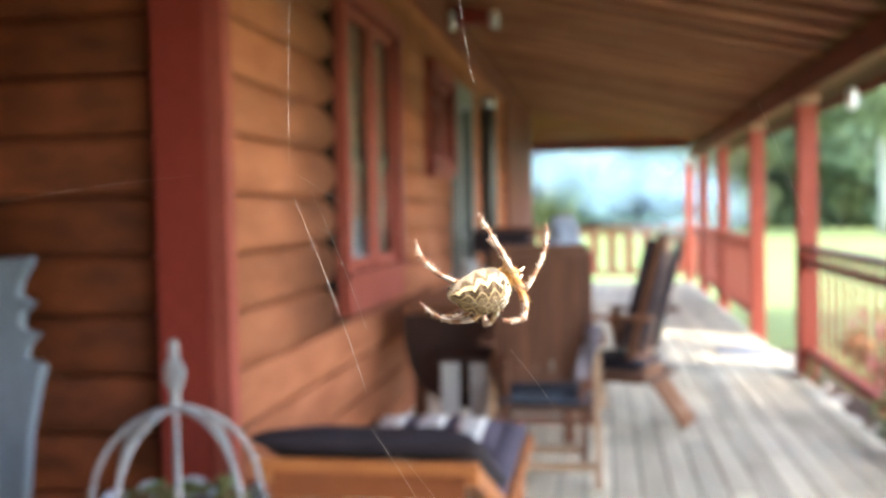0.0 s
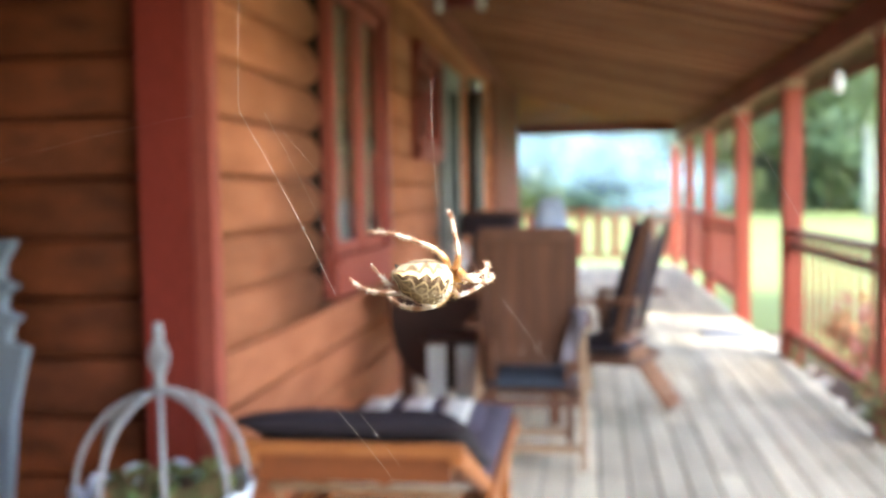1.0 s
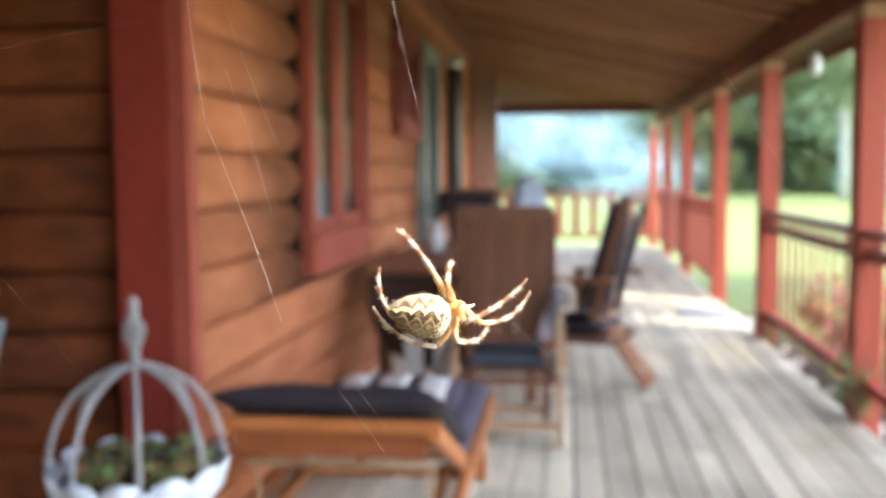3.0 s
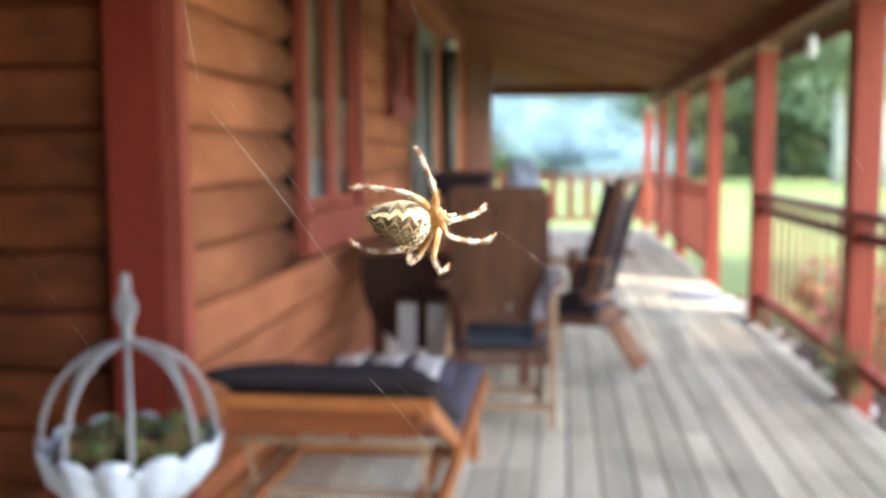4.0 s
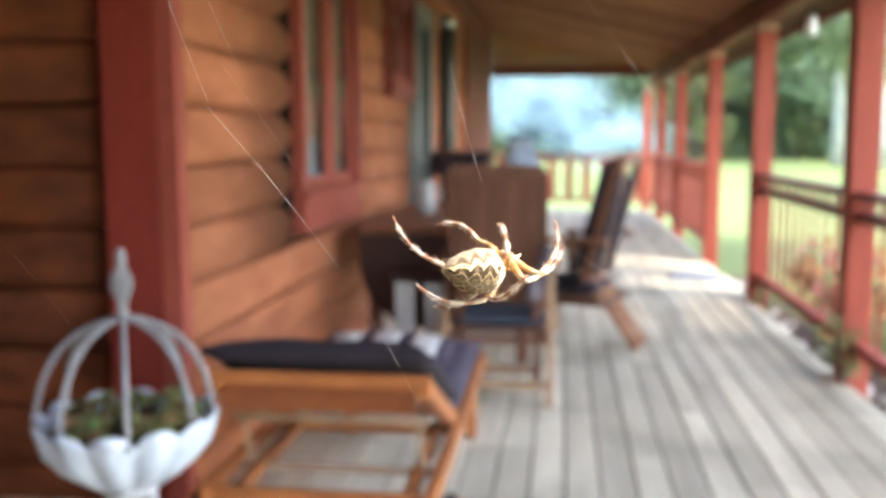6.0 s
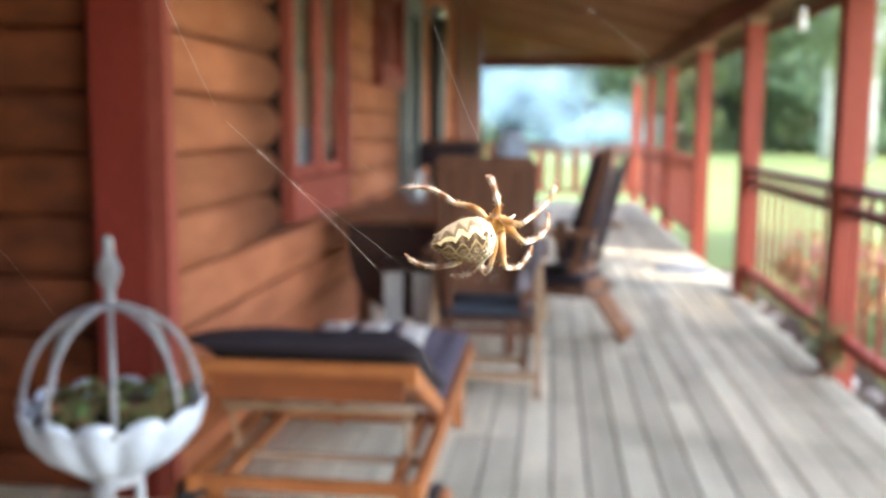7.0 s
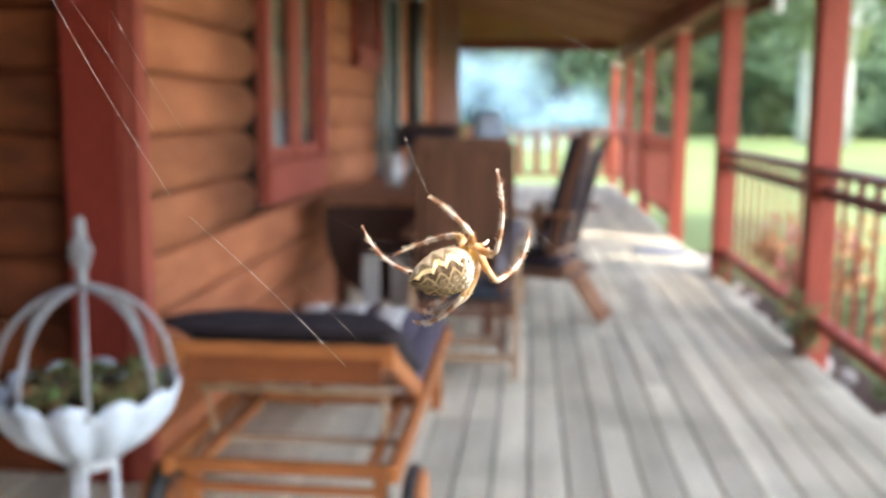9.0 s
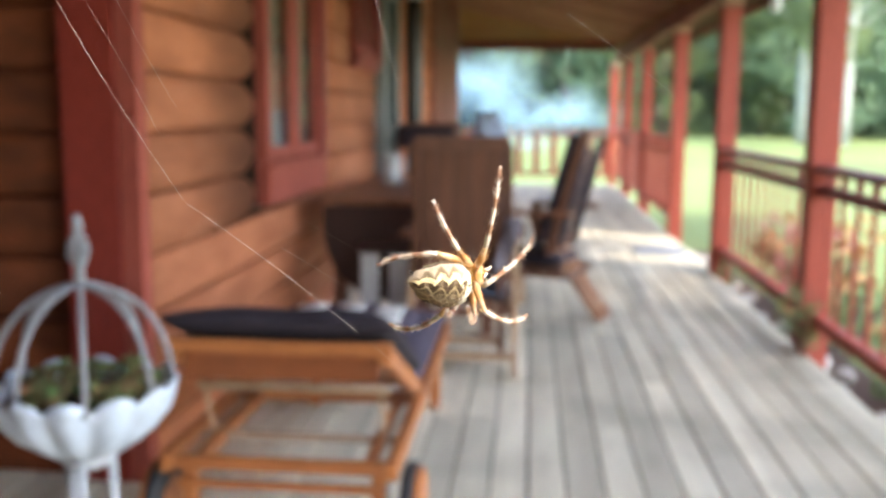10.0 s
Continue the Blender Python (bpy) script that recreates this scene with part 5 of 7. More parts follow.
        b.inputs["Subsurface Radius"].default_value = (0.0006, 0.0004, 0.0002)
        return m

    M["femur"] = banded("spider_femur", (0.66, 0.44, 0.25), (0.50, 0.25, 0.09), 1150.0, 0.3)
    M["shin"] = banded("spider_shin", (0.62, 0.51, 0.41), (0.32, 0.165, 0.095), 1500.0, 0.25)
    M["thorax"] = material("spider_thorax", (0.80, 0.44, 0.13), (0.58, 0.29, 0.075), 0.6, 500.0, fine=2500.0, bump=0.3, trans=0.2)
    M["eye"] = material("spider_eye", (0.01, 0.008, 0.006), None, 0.15, 500.0)
    M["silk"] = material("silk_thread", (0.62, 0.55, 0.49), (0.52, 0.46, 0.41), 0.35, 300.0, spread=0.0, bump=0.0)


def egg(bm, rx, ry, rz, taper, seg=36, rings=24, lumps=0.0):
    """An egg along x, blunter at its front."""
    rows = []
    for i in range(1, rings):
        a = math.pi * i / rings
        x, r = -math.cos(a), math.sin(a)
        k = r * (1 + taper * x)
        row = []
        for j in range(seg):
            b = 2 * math.pi * j / seg
            v = Vector((x * rx, k * ry * math.cos(b), k * rz * math.sin(b)))
            v *= 1 + lumps * noise.noise(v * 700)
            row.append(bm.verts.new(v))
        rows.append(row)
    ends = (bm.verts.new((-rx, 0, 0)), bm.verts.new((rx, 0, 0)))
    for a, b in zip(rows, rows[1:]):
        for j in range(seg):
            bm.faces.new((a[j], a[(j + 1) % seg], b[(j + 1) % seg], b[j]))
    for j in range(seg):
        bm.faces.new((ends[0], rows[0][(j + 1) % seg], rows[0][j]))
        bm.faces.new((ends[1], rows[-1][j], rows[-1][(j + 1) % seg]))
    bmesh.ops.recalc_face_normals(bm, faces=bm.faces)
    return bm


def bristle(bm, p, way, length, r=0.00004):
    p, way = Vector(p), Vector(way).normalized()
    tube(bm, [p, p + way * length * 0.6, p + way * length], [r, r * 0.7, r * 0.2], 4, caps=False)


def downy(bm):
    """Short hairs that lean backwards all over an abdomen."""
    rnd = random.Random(9)
    bm.normal_update()
    for v in rnd.sample(list(bm.verts), 520):
        bristle(bm, v.co, v.normal + Vector((-0.5, rnd.gauss(0, 0.3), rnd.gauss(0, 0.3))), 0.001 * rnd.uniform(0.25, 0.6), 0.000026)
    return bm


def leg_meshes(femur, shin, seed):
    rnd = random.Random(seed)
    mm = 0.001
    fb = bmesh.new()
    pts, rad = [], []
    for i in range(9):
        u = i / 8
        pts.append((femur * u, 0, 0.10 * femur * math.sin(math.pi * u)))
        rad.append(mm * (0.40 + 0.22 * math.sin(math.pi * min(1, u * 1.15)) - 0.05 * u))
    tube(fb, pts, rad, 12)
    for k in range(110):
        u, a = rnd.uniform(0.1, 0.95), rnd.uniform(0, 6.28)
        bristle(fb, (femur * u, 0, 0.10 * femur * math.sin(math.pi * u)), (0.5, math.cos(a), math.sin(a)), mm * rnd.uniform(0.75, 1.25))
    sb = bmesh.new()
    pts, rad = [], []
    for i in range(17):
        u = i / 16
        bend = 0.13 * shin * math.sin(math.pi * u) ** 0.9
        pts.append((shin * u, 0, bend))
        fat = 0.40 if u < 0.12 else 0.38 - 0.10 * (u - 0.12) / 0.45 if u < 0.57 else 0.27 - 0.17 * (u - 0.57) / 0.43
        if 0.52 < u < 0.60:
            fat *= 0.86
        rad.append(mm * fat * 0.98)
    tube(sb, pts, rad, 12)
    for k in range(420):
        u, a = rnd.random() ** 1.2 * 0.95 + 0.03, rnd.uniform(0, 6.28)
        big = rnd.random() < 0.35 and u < 0.85
        bristle(sb, (shin * u, 0, 0.13 * shin * math.sin(math.pi * u) ** 0.9), (0.75, math.cos(a), math.sin(a)), mm * (rnd.uniform(0.75, 1.15) if big else rnd.uniform(0.4, 0.7)), 0.00005 if big else 0.000036)
    return fb, sb


LEG_SIZES = {"1": (0.0066, 0.0121), "2": (0.0063, 0.0125), "3": (0.0048, 0.0086), "4": (0.0074, 0.0117)}
COXAE = {"1": (1.5, 1.15), "2": (0.7, 1.5), "3": (-0.3, 1.5), "4": (-1.2, 1.1)}


def build_spider():
    """Its space: x towards the head, y to its left, z out of its back; the middle of the abdomen at the origin."""
    spider_materials()
    mm = 0.001
    s = thing("garden_spider", "brown and cream garden spider with banded legs on its web", "spider")
    part("abdomen", downy(egg(bmesh.new(), 5.0 * mm, 3.75 * mm, 3.35 * mm, 0.24, 48, 32, 0.09)), M["abdomen"], s, "cream abdomen with a dark scalloped leaf mark", smooth=True)
    bm = egg(bmesh.new(), 2.5 * mm, 1.75 * mm, 1.3 * mm, -0.25, 28, 18, 0.03)
    bmesh.ops.translate(bm, vec=(5.6 * mm, 0, -2.6 * mm), verts=bm.verts)
    rnd = random.Random(2)
    for k in range(220):
        a, b = rnd.uniform(-1.2, 1.2), rnd.uniform(0.2, 1.4)
        d = Vector((math.sin(a) * 0.8, math.cos(b) * rnd.choice((-1, 1)), math.sin(b)))
        bristle(bm, (5.6 * mm + d.x * 2.1 * mm, d.y * 1.5 * mm, d.z * 1.0 * mm - 2.6 * mm), d + Vector((0.4, 0, 0)), rnd.uniform(0.4, 0.95) * mm, 0.000036)
    head = part("cephalothorax", bm, M["thorax"], s, "orange-brown hairy head and chest", smooth=True)
    for y in (-0.35, 0.35):
        for x, z in ((7.75, -1.95), (7.55, -1.7)):
            bm = bmesh.new()
            bmesh.ops.create_icosphere(bm, subdivisions=2, radius=0.14 * mm)
            bmesh.ops.translate(bm, vec=(x * mm, y * mm * (1.0 if x > 7.6 else 0.8), z * mm), verts=bm.verts)
            part("eye", bm, M["eye"], head, smooth=True)
    for side in (-1, 1):
        pts = [(7.3 * mm, side * 0.6 * mm, -2.8 * mm), (8.4 * mm, side * 1.0 * mm, -2.6 * mm), (9.1 * mm, side * 0.8 * mm, -3.3 * mm)]
        part("palp", tube(bmesh.new(), pts, [0.3 * mm, 0.3 * mm, 0.2 * mm], 8), M["shin"], s, smooth=True)
    part("spinneret", tube(bmesh.new(), [(-4.1 * mm, 0, -1.4 * mm), (-4.6 * mm, 0, -2.1 * mm)], [0.4 * mm, 0.2 * mm], 8), M["bark"], s, smooth=True)
    legs = {}
    for side in "LR":
        for k in "1234":
            fb, sb = leg_meshes(*LEG_SIZES[k], ord(side) + int(k))
            upper = part("leg", fb, M["femur"], s, "orange-brown banded leg", smooth=True)
            lower = part("shin", sb, M["shin"], upper, "pale banded bristly shin and foot", smooth=True)
            legs[side + k] = (upper, lower)
    return s, legs


SPIDER, LEGS = build_spider()


def build_thread(length, r):
    """A silk thread that runs along x from its knot and sags a little."""
    t = thing("silk_thread", "fine pale silk thread of the spider's web", "thread", group="web threads")
    points = [(length * i / 8, 0.012 * length * math.sin(math.pi * i / 8), 0) for i in range(9)]
    part("strand", tube(bmesh.new(), points, r, 6), M["silk"], t, smooth=True)
    return t


# rows: seconds, place and turn
SPIDER_ROWS = [
    (0, 0.07440, 0.16815, 1.23606, 126.1, -5.7, 30.0),
    (0.2, 0.07161, 0.17186, 1.23816, 132.1, 7.9, 36.2),
    (0.3, 0.06858, 0.17337, 1.23715, 135.3, 15.0, 39.5),
    (0.5, 0.06503, 0.17684, 1.23563, 141.4, 28.5, 46.6),
    (0.7, 0.06551, 0.17563, 1.23568, 138.7, 23.2, 40.7),
    (0.8, 0.06646, 0.17511, 1.23516, 137.7, 20.5, 38.0),
    (1, 0.06845, 0.17403, 1.23330, 136.0, 15.0, 32.8),
    (1.2, 0.06503, 0.17374, 1.23678, 135.4, 13.6, 28.5),
    (1.35, 0.06525, 0.17389, 1.23833, 135.1, 12.5, 25.3),
    (1.5, 0.06484, 0.17385, 1.23809, 135.1, 11.4, 22.1),
    (1.7, 0.06469, 0.17372, 1.23592, 135.5, 13.6, 19.4),
    (1.8, 0.06623, 0.17387, 1.23446, 135.7, 14.7, 18.1),
    (2, 0.06734, 0.17395, 1.23283, 136.0, 16.9, 15.3),
    (2.2, 0.06983, 0.17476, 1.23109, 135.7, 14.7, 20.2),
    (2.4, 0.07009, 0.17484, 1.22378, 135.3, 12.4, 25.0),
    (2.5, 0.06915, 0.17500, 1.22383, 135.1, 11.3, 27.4),
    (2.6, 0.07022, 0.17556, 1.22010, 134.9, 11.3, 26.4),
    (3.8, 0.07153, 0.18389, 1.21605, 132.8, 10.9, 14.4),
    (4, 0.06914, 0.18520, 1.21752, 133.2, 11.0, 16.3),
    (4.2, 0.06844, 0.18623, 1.21900, 132.8, 12.6, 17.0),
    (4.5, 0.06788, 0.18771, 1.21987, 132.2, 15.1, 18.1),
    (4.6, 0.06760, 0.18686, 1.22075, 131.2, 15.7, 15.1),
    (4.8, 0.07000, 0.18542, 1.22125, 129.4, 16.9, 9.1),
    (5, 0.07527, 0.18338, 1.21305, 127.6, 17.8, 3.1),
    (5.2, 0.07726, 0.18430, 1.20485, 130.2, 9.1, 16.3),
    (6.3, 0.08629, 0.19300, 1.19549, 131.1, 2.9, 32.7),
    (6.5, 0.08458, 0.19457, 1.19704, 129.3, -0.9, 31.2),
    (6.7, 0.08415, 0.19238, 1.19607, 129.3, -3.4, 25.7),
    (6.9, 0.08563, 0.19068, 1.19723, 129.8, -5.8, 20.2),
    (7, 0.08567, 0.18968, 1.19723, 130.2, -7.0, 17.5),
    (7.2, 0.08385, 0.19026, 1.19731, 130.9, -11.4, 19.9),
    (7.3, 0.08402, 0.19058, 1.19665, 131.2, -13.6, 21.1),
    (7.5, 0.08666, 0.19150, 1.19554, 131.5, -17.9, 23.6),
    (7.7, 0.09016, 0.19219, 1.19330, 131.0, -6.7, 19.2),
    (7.9, 0.09191, 0.19294, 1.19301, 128.7, 4.8, 14.9),
    (8, 0.09554, 0.19328, 1.19046, 126.9, 10.3, 12.8),
    (8.1, 0.09304, 0.19296, 1.18927, 126.3, 6.3, 14.5),
    (8.2, 0.09297, 0.19298, 1.18861, 125.3, 2.1, 16.2),
    (8.3, 0.09435, 0.19334, 1.18934, 124.1, -2.0, 17.9),
    (8.4, 0.09640, 0.19339, 1.18730, 122.5, -6.1, 19.6),
    (8.5, 0.09942, 0.19335, 1.18390, 120.5, -10.1, 21.4),
    (8.6, 0.09308, 0.19305, 1.18421, 120.3, -10.9, 21.5),
    (8.7, 0.09336, 0.19330, 1.18391, 120.0, -11.6, 21.6),
    (8.8, 0.09422, 0.19323, 1.18105, 119.7, -12.3, 21.7),
    (8.9, 0.09051, 0.19337, 1.18259, 119.4, -13.1, 21.8),
    (9, 0.09203, 0.19349, 1.18059, 119.1, -13.8, 21.9),
    (9.2, 0.08998, 0.19399, 1.18152, 122.2, -10.7, 25.4),
    (9.4, 0.09246, 0.19445, 1.17942, 125.7, -7.6, 28.8),
    (9.5, 0.09212, 0.19477, 1.17998, 127.5, -6.1, 30.5),
    (9.6, 0.09614, 0.19448, 1.17723, 129.2, -3.6, 29.7),
    (9.8, 0.09658, 0.19340, 1.17295, 132.3, 1.4, 28.1),
    (9.9, 0.09722, 0.19293, 1.17103, 133.6, 3.9, 27.3),
    (10, 0.09659, 0.19270, 1.17155, 134.8, 6.4, 26.5),
]
FEMUR_L1 = [
    (0, -73.4, -76.7, 126.6),
    (0.25, 15.8, -74.4, 84.5),
    (0.5, 67.8, -64.1, 80.6),
    (0.667, 10.6, -65.6, 99.1),
    (0.833, -41.0, -60.0, 111.8),
    (1, -81.4, -52.0, 111.8),
    (1.25, -94.9, -69.7, 93.7),
    (1.5, -56.5, -88.1, 25.4),
    (2, -28.3, -61.8, 19.0),
    (2.5, -72.4, -59.8, 97.9),
    (3.8, -35.5, -73.8, 91.4),
    (3.9, -62.5, -75.6, 82.2),
    (4, -92.8, -78.3, 76.3),
    (4.25, -61.3, -74.0, 80.3),
    (4.5, -35.0, -70.8, 89.8),
    (4.75, -5.7, -52.9, 19.3),
    (5, -13.9, -31.6, -19.3),
    (5.1, -13.8, -48.3, 22.5),
    (5.2, -35.6, -59.1, 82.2),
    (6.3, -16.8, -87.9, 16.6),
    (6.5, 83.2, -77.2, -76.2),
    (7, -30.3, -74.7, 9.6),
    (7.5, -175.8, -78.4, 167.6),
    (8, -41.4, -75.6, 8.2),
    (8.5, 55.6, -76.6, -71.7),
    (9, 59.0, -46.4, -76.1),
    (9.5, 82.2, -58.0, -68.2),
    (9.75, 32.9, -88.2, -3.0),
    (10, -76.5, -59.8, 122.3),
]
SHIN_L1 = [
    (0, 180.0, 47.0, 180.0),
    (0.25, -0.0, 88.1, -0.0),
    (0.5, 0.0, 43.2, -0.0),
    (0.75, -180.0, 79.2, -180.0),
    (1, -180.0, 21.6, -180.0),
    (1.5, 180.0, 46.6, -180.0),
    (2, 180.0, 64.7, 180.0),
    (2.5, 180.0, 32.2, 180.0),
    (3.15, 180.0, 82.8, 180.0),
    (3.8, 0.0, 46.5, 0.0),
    (3.9, -0.0, 85.6, -0.0),
    (4, -180.0, 55.3, -180.0),
    (4.25, -0.0, 81.2, -0.0),
    (4.5, -0.0, 37.6, 0.0),
    (5, 180.0, 89.2, -180.0),
    (5.2, -180.0, 40.7, -180.0),
    (6.3, 180.0, 53.7, 180.0),
    (6.5, -180.0, 35.6, 180.0),
    (7, 180.0, 52.6, 180.0),
    (7.5, 180.0, 63.7, 180.0),
    (8, 180.0, 63.8, 180.0),
    (8.5, -180.0, 54.5, -180.0),
    (9, 180.0, 64.2, 180.0),
    (9.5, -180.0, 61.8, -180.0),
    (10, -180.0, 52.5, -180.0),
]
FEMUR_L2 = [
    (0, -1.1, -43.5, 121.5),
    (0.167, 34.9, -19.8, 60.8),
    (0.333, 36.6, 18.4, 19.9),
    (0.5, 3.6, 45.2, -39.3),
    (0.667, 4.9, -2.7, -19.6),
    (0.833, -14.8, -47.4, 8.6),
    (1, -96.7, -57.3, 96.8),
    (1.5, -84.6, -66.6, 64.2),
    (2, -53.9, -53.2, 68.0),
    (2.167, 6.8, -39.4, -2.8),
    (2.333, 23.9, 0.3, -33.4),
    (2.5, 19.4, 42.8, -59.7),
    (2.933, 25.2, -1.9, -33.4),
    (3.367, 7.4, -44.0, -1.8),
    (3.8, -63.2, -55.1, 79.1),
    (4, -69.2, -58.1, 78.0),
    (4.5, -59.3, -49.0, 83.6),
    (4.75, -23.7, -30.5, 61.5),
    (5, -0.4, -6.2, 55.4),
    (5.1, 1.8, 22.2, 8.7),
    (5.2, -23.5, 41.1, -51.9),
    (5.567, 1.7, 2.8, -16.5),
    (5.933, 3.5, -41.8, 8.1),
    (6.3, -66.1, -73.2, 96.2),
    (6.4, -22.3, -58.7, 76.9),
    (6.5, 2.0, -42.5, 79.2),
    (6.75, -18.7, -46.7, 66.4),
    (7, -40.0, -53.9, 55.5),
    (7.5, -60.1, -46.7, 53.9),
    (7.667, -14.6, -28.1, 6.1),
    (7.833, 4.7, 7.2, -16.4),
    (8, 12.4, 46.7, -31.5),
    (8.167, 25.8, 4.2, -10.4),
    (8.333, 24.1, -39.8, 5.2),
    (8.5, -34.3, -75.9, 73.2),
    (9, 15.1, -66.5, 55.3),
    (9.5, 8.4, -43.9, 66.2),
    (10, -14.5, -9.7, 101.1),
]
SHIN_L2 = [
    (0, 180.0, 55.1, 180.0),
    (0.25, 0.0, 81.1, 0.0),
    (0.5, -0.0, 37.3, 0.0),
    (0.75, -180.0, 88.4, -180.0),
    (1, -180.0, 34.2, -180.0),
    (1.5, 180.0, 48.0, 180.0),
    (2, 180.0, 27.6, 180.0),
    (2.167, 180.0, 75.4, 180.0),
    (2.333, 0.0, 56.8, 0.0),
    (2.5, 0.0, 9.0, -0.0),
    (2.933, 0.0, 53.3, 0.0),
    (3.367, 180.0, 82.3, 180.0),
    (3.8, 180.0, 38.0, 180.0),
    (4, -180.0, 41.9, -180.0),
    (4.5, 180.0, 37.9, 180.0),
    (5, -180.0, 48.8, -180.0),
    (5.1, -0.0, 74.4, -0.0),
    (5.2, 0.0, 17.6, -0.0),
    (5.75, -0.0, 75.5, -0.0),
    (6.3, -180.0, 46.7, -180.0),
    (6.5, -180.0, 79.3, -180.0),
    (7, 180.0, 66.4, 180.0),
    (7.5, 180.0, 69.9, 180.0),
    (7.75, -0.0, 72.2, 0.0),
    (8, -0.0, 34.2, 0.0),
    (8.25, 0.0, 85.1, 0.0),
    (8.5, 180.0, 44.1, 180.0),
    (9, 180.0, 81.5, 180.0),
    (9.5, 0.0, 84.7, 0.0),
    (10, 0.0, 54.9, -0.0),
]
FEMUR_L3 = [
    (0, 0.4, -27.0, 109.8),
    (0.25, 36.8, 15.1, 108.4),
    (0.5, 91.2, 46.7, 141.9),
    (0.75, 39.5, 20.0, 111.5),
    (1, 5.2, -16.3, 110.4),
    (1.5, 22.2, -31.6, 95.2),
    (2, 14.6, -1.0, 100.8),
    (2.5, -12.4, 4.2, 118.2),
    (3.8, 24.2, -15.1, 106.7),
    (4, 23.5, -9.0, 101.9),
    (4.5, 6.4, -23.1, 120.9),
    (5, 5.3, -20.1, 95.3),
    (5.1, -26.1, -10.3, 102.4),
    (5.2, -55.8, 1.6, 103.3),
    (5.75, -27.5, -22.0, 113.6),
    (6.3, 4.8, -47.6, 110.0),
    (6.5, 32.9, -28.6, 112.1),
    (7, -4.3, -18.9, 88.7),
    (7.5, 16.5, -22.3, 92.6),
    (8, 3.5, -23.8, 104.0),
    (8.5, 33.7, -39.1, 95.6),
    (9, 30.6, -32.4, 91.6),
    (9.5, 10.8, -25.3, 111.2),
    (10, 4.4, 2.3, 135.5),
]
SHIN_L3 = [
    (0, -180.0, 44.0, -180.0),
    (0.167, -180.0, 86.4, -180.0),
    (0.333, -0.0, 51.2, -0.0),
    (0.5, 0.0, 8.8, 0.0),
    (0.75, -0.0, 51.9, -0.0),
    (1, -180.0, 84.9, -180.0),
    (1.5, 0.0, 40.3, -0.0),
    (2, -0.0, 59.1, -0.0),
    (2.25, -180.0, 72.6, -180.0),
    (2.5, -180.0, 24.2, -180.0),
    (3.15, -180.0, 72.8, -180.0),
    (3.8, 0.0, 58.5, 0.0),
    (4, -0.0, 83.1, -0.0),
    (4.5, 0.0, 69.9, 0.0),
    (5, 180.0, 68.3, 180.0),
    (5.2, 180.0, 21.4, 180.0),
    (6.3, 180.0, 44.1, 180.0),
    (6.4, 0.0, 82.1, 0.0),
    (6.5, 0.0, 28.2, -0.0),
    (6.75, -0.0, 76.1, -0.0),
    (7, -180.0, 56.0, -180.0),
    (7.25, -0.0, 76.4, -0.0),
    (7.5, -0.0, 28.7, 0.0),
    (7.75, -0.0, 82.2, -0.0),
    (8, -180.0, 44.4, -180.0),
    (8.5, 180.0, 62.0, -180.0),
    (9, 0.0, 82.9, 0.0),
    (9.5, 0.0, 80.1, 0.0),
    (10, 0.0, 49.9, 0.0),
]
FEMUR_L4 = [
    (0, -7.7, 11.6, -162.9),
    (0.5, -14.6, 2.6, -136.5),
    (0.75, 18.2, -19.3, -177.1),
    (1, 58.0, -11.9, 136.0),
    (1.5, 43.3, -15.2, 129.6),
    (1.75, -3.8, -16.5, 120.9),
    (2, -51.6, -23.5, 115.8),
    (2.5, -5.5, 14.5, 119.0),
    (3.15, 37.0, 3.4, 127.4),
    (3.8, 78.2, -10.3, 126.1),
    (4, 66.1, -22.2, 128.0),
    (4.5, 53.7, -25.6, 137.1),
    (5, 16.5, -17.8, 109.1),
    (5.067, 69.2, 0.1, 87.9),
    (5.133, 118.7, 27.6, 88.5),
    (5.2, -175.1, 42.1, 117.2),
    (5.75, -138.6, 71.2, -163.1),
    (6.3, -81.1, 48.8, -63.5),
    (6.367, 57.2, 77.3, 91.4),
    (6.433, 69.7, 26.4, 122.1),
    (6.5, 55.8, -23.1, 141.5),
    (6.667, 81.8, 11.0, 137.9),
    (6.833, 114.4, 42.6, 152.9),
    (7, 178.6, 54.4, -157.2),
    (7.167, 83.5, 59.2, 130.3),
    (7.333, 36.5, 24.3, 109.0),
    (7.5, 5.5, -12.7, 118.1),
    (8, 5.3, -4.0, 127.2),
    (8.25, 38.8, -14.1, 124.3),
    (8.5, 74.5, -20.7, 115.8),
    (8.667, 78.3, 24.1, 107.6),
    (8.833, 71.8, 68.9, 94.2),
    (9, -79.8, 64.7, -63.4),
    (9.167, 45.3, 66.1, 74.1),
    (9.333, 55.4, 23.3, 98.7),
    (9.5, 47.5, -19.3, 115.4),
    (10, 70.2, -7.1, 148.5),
]
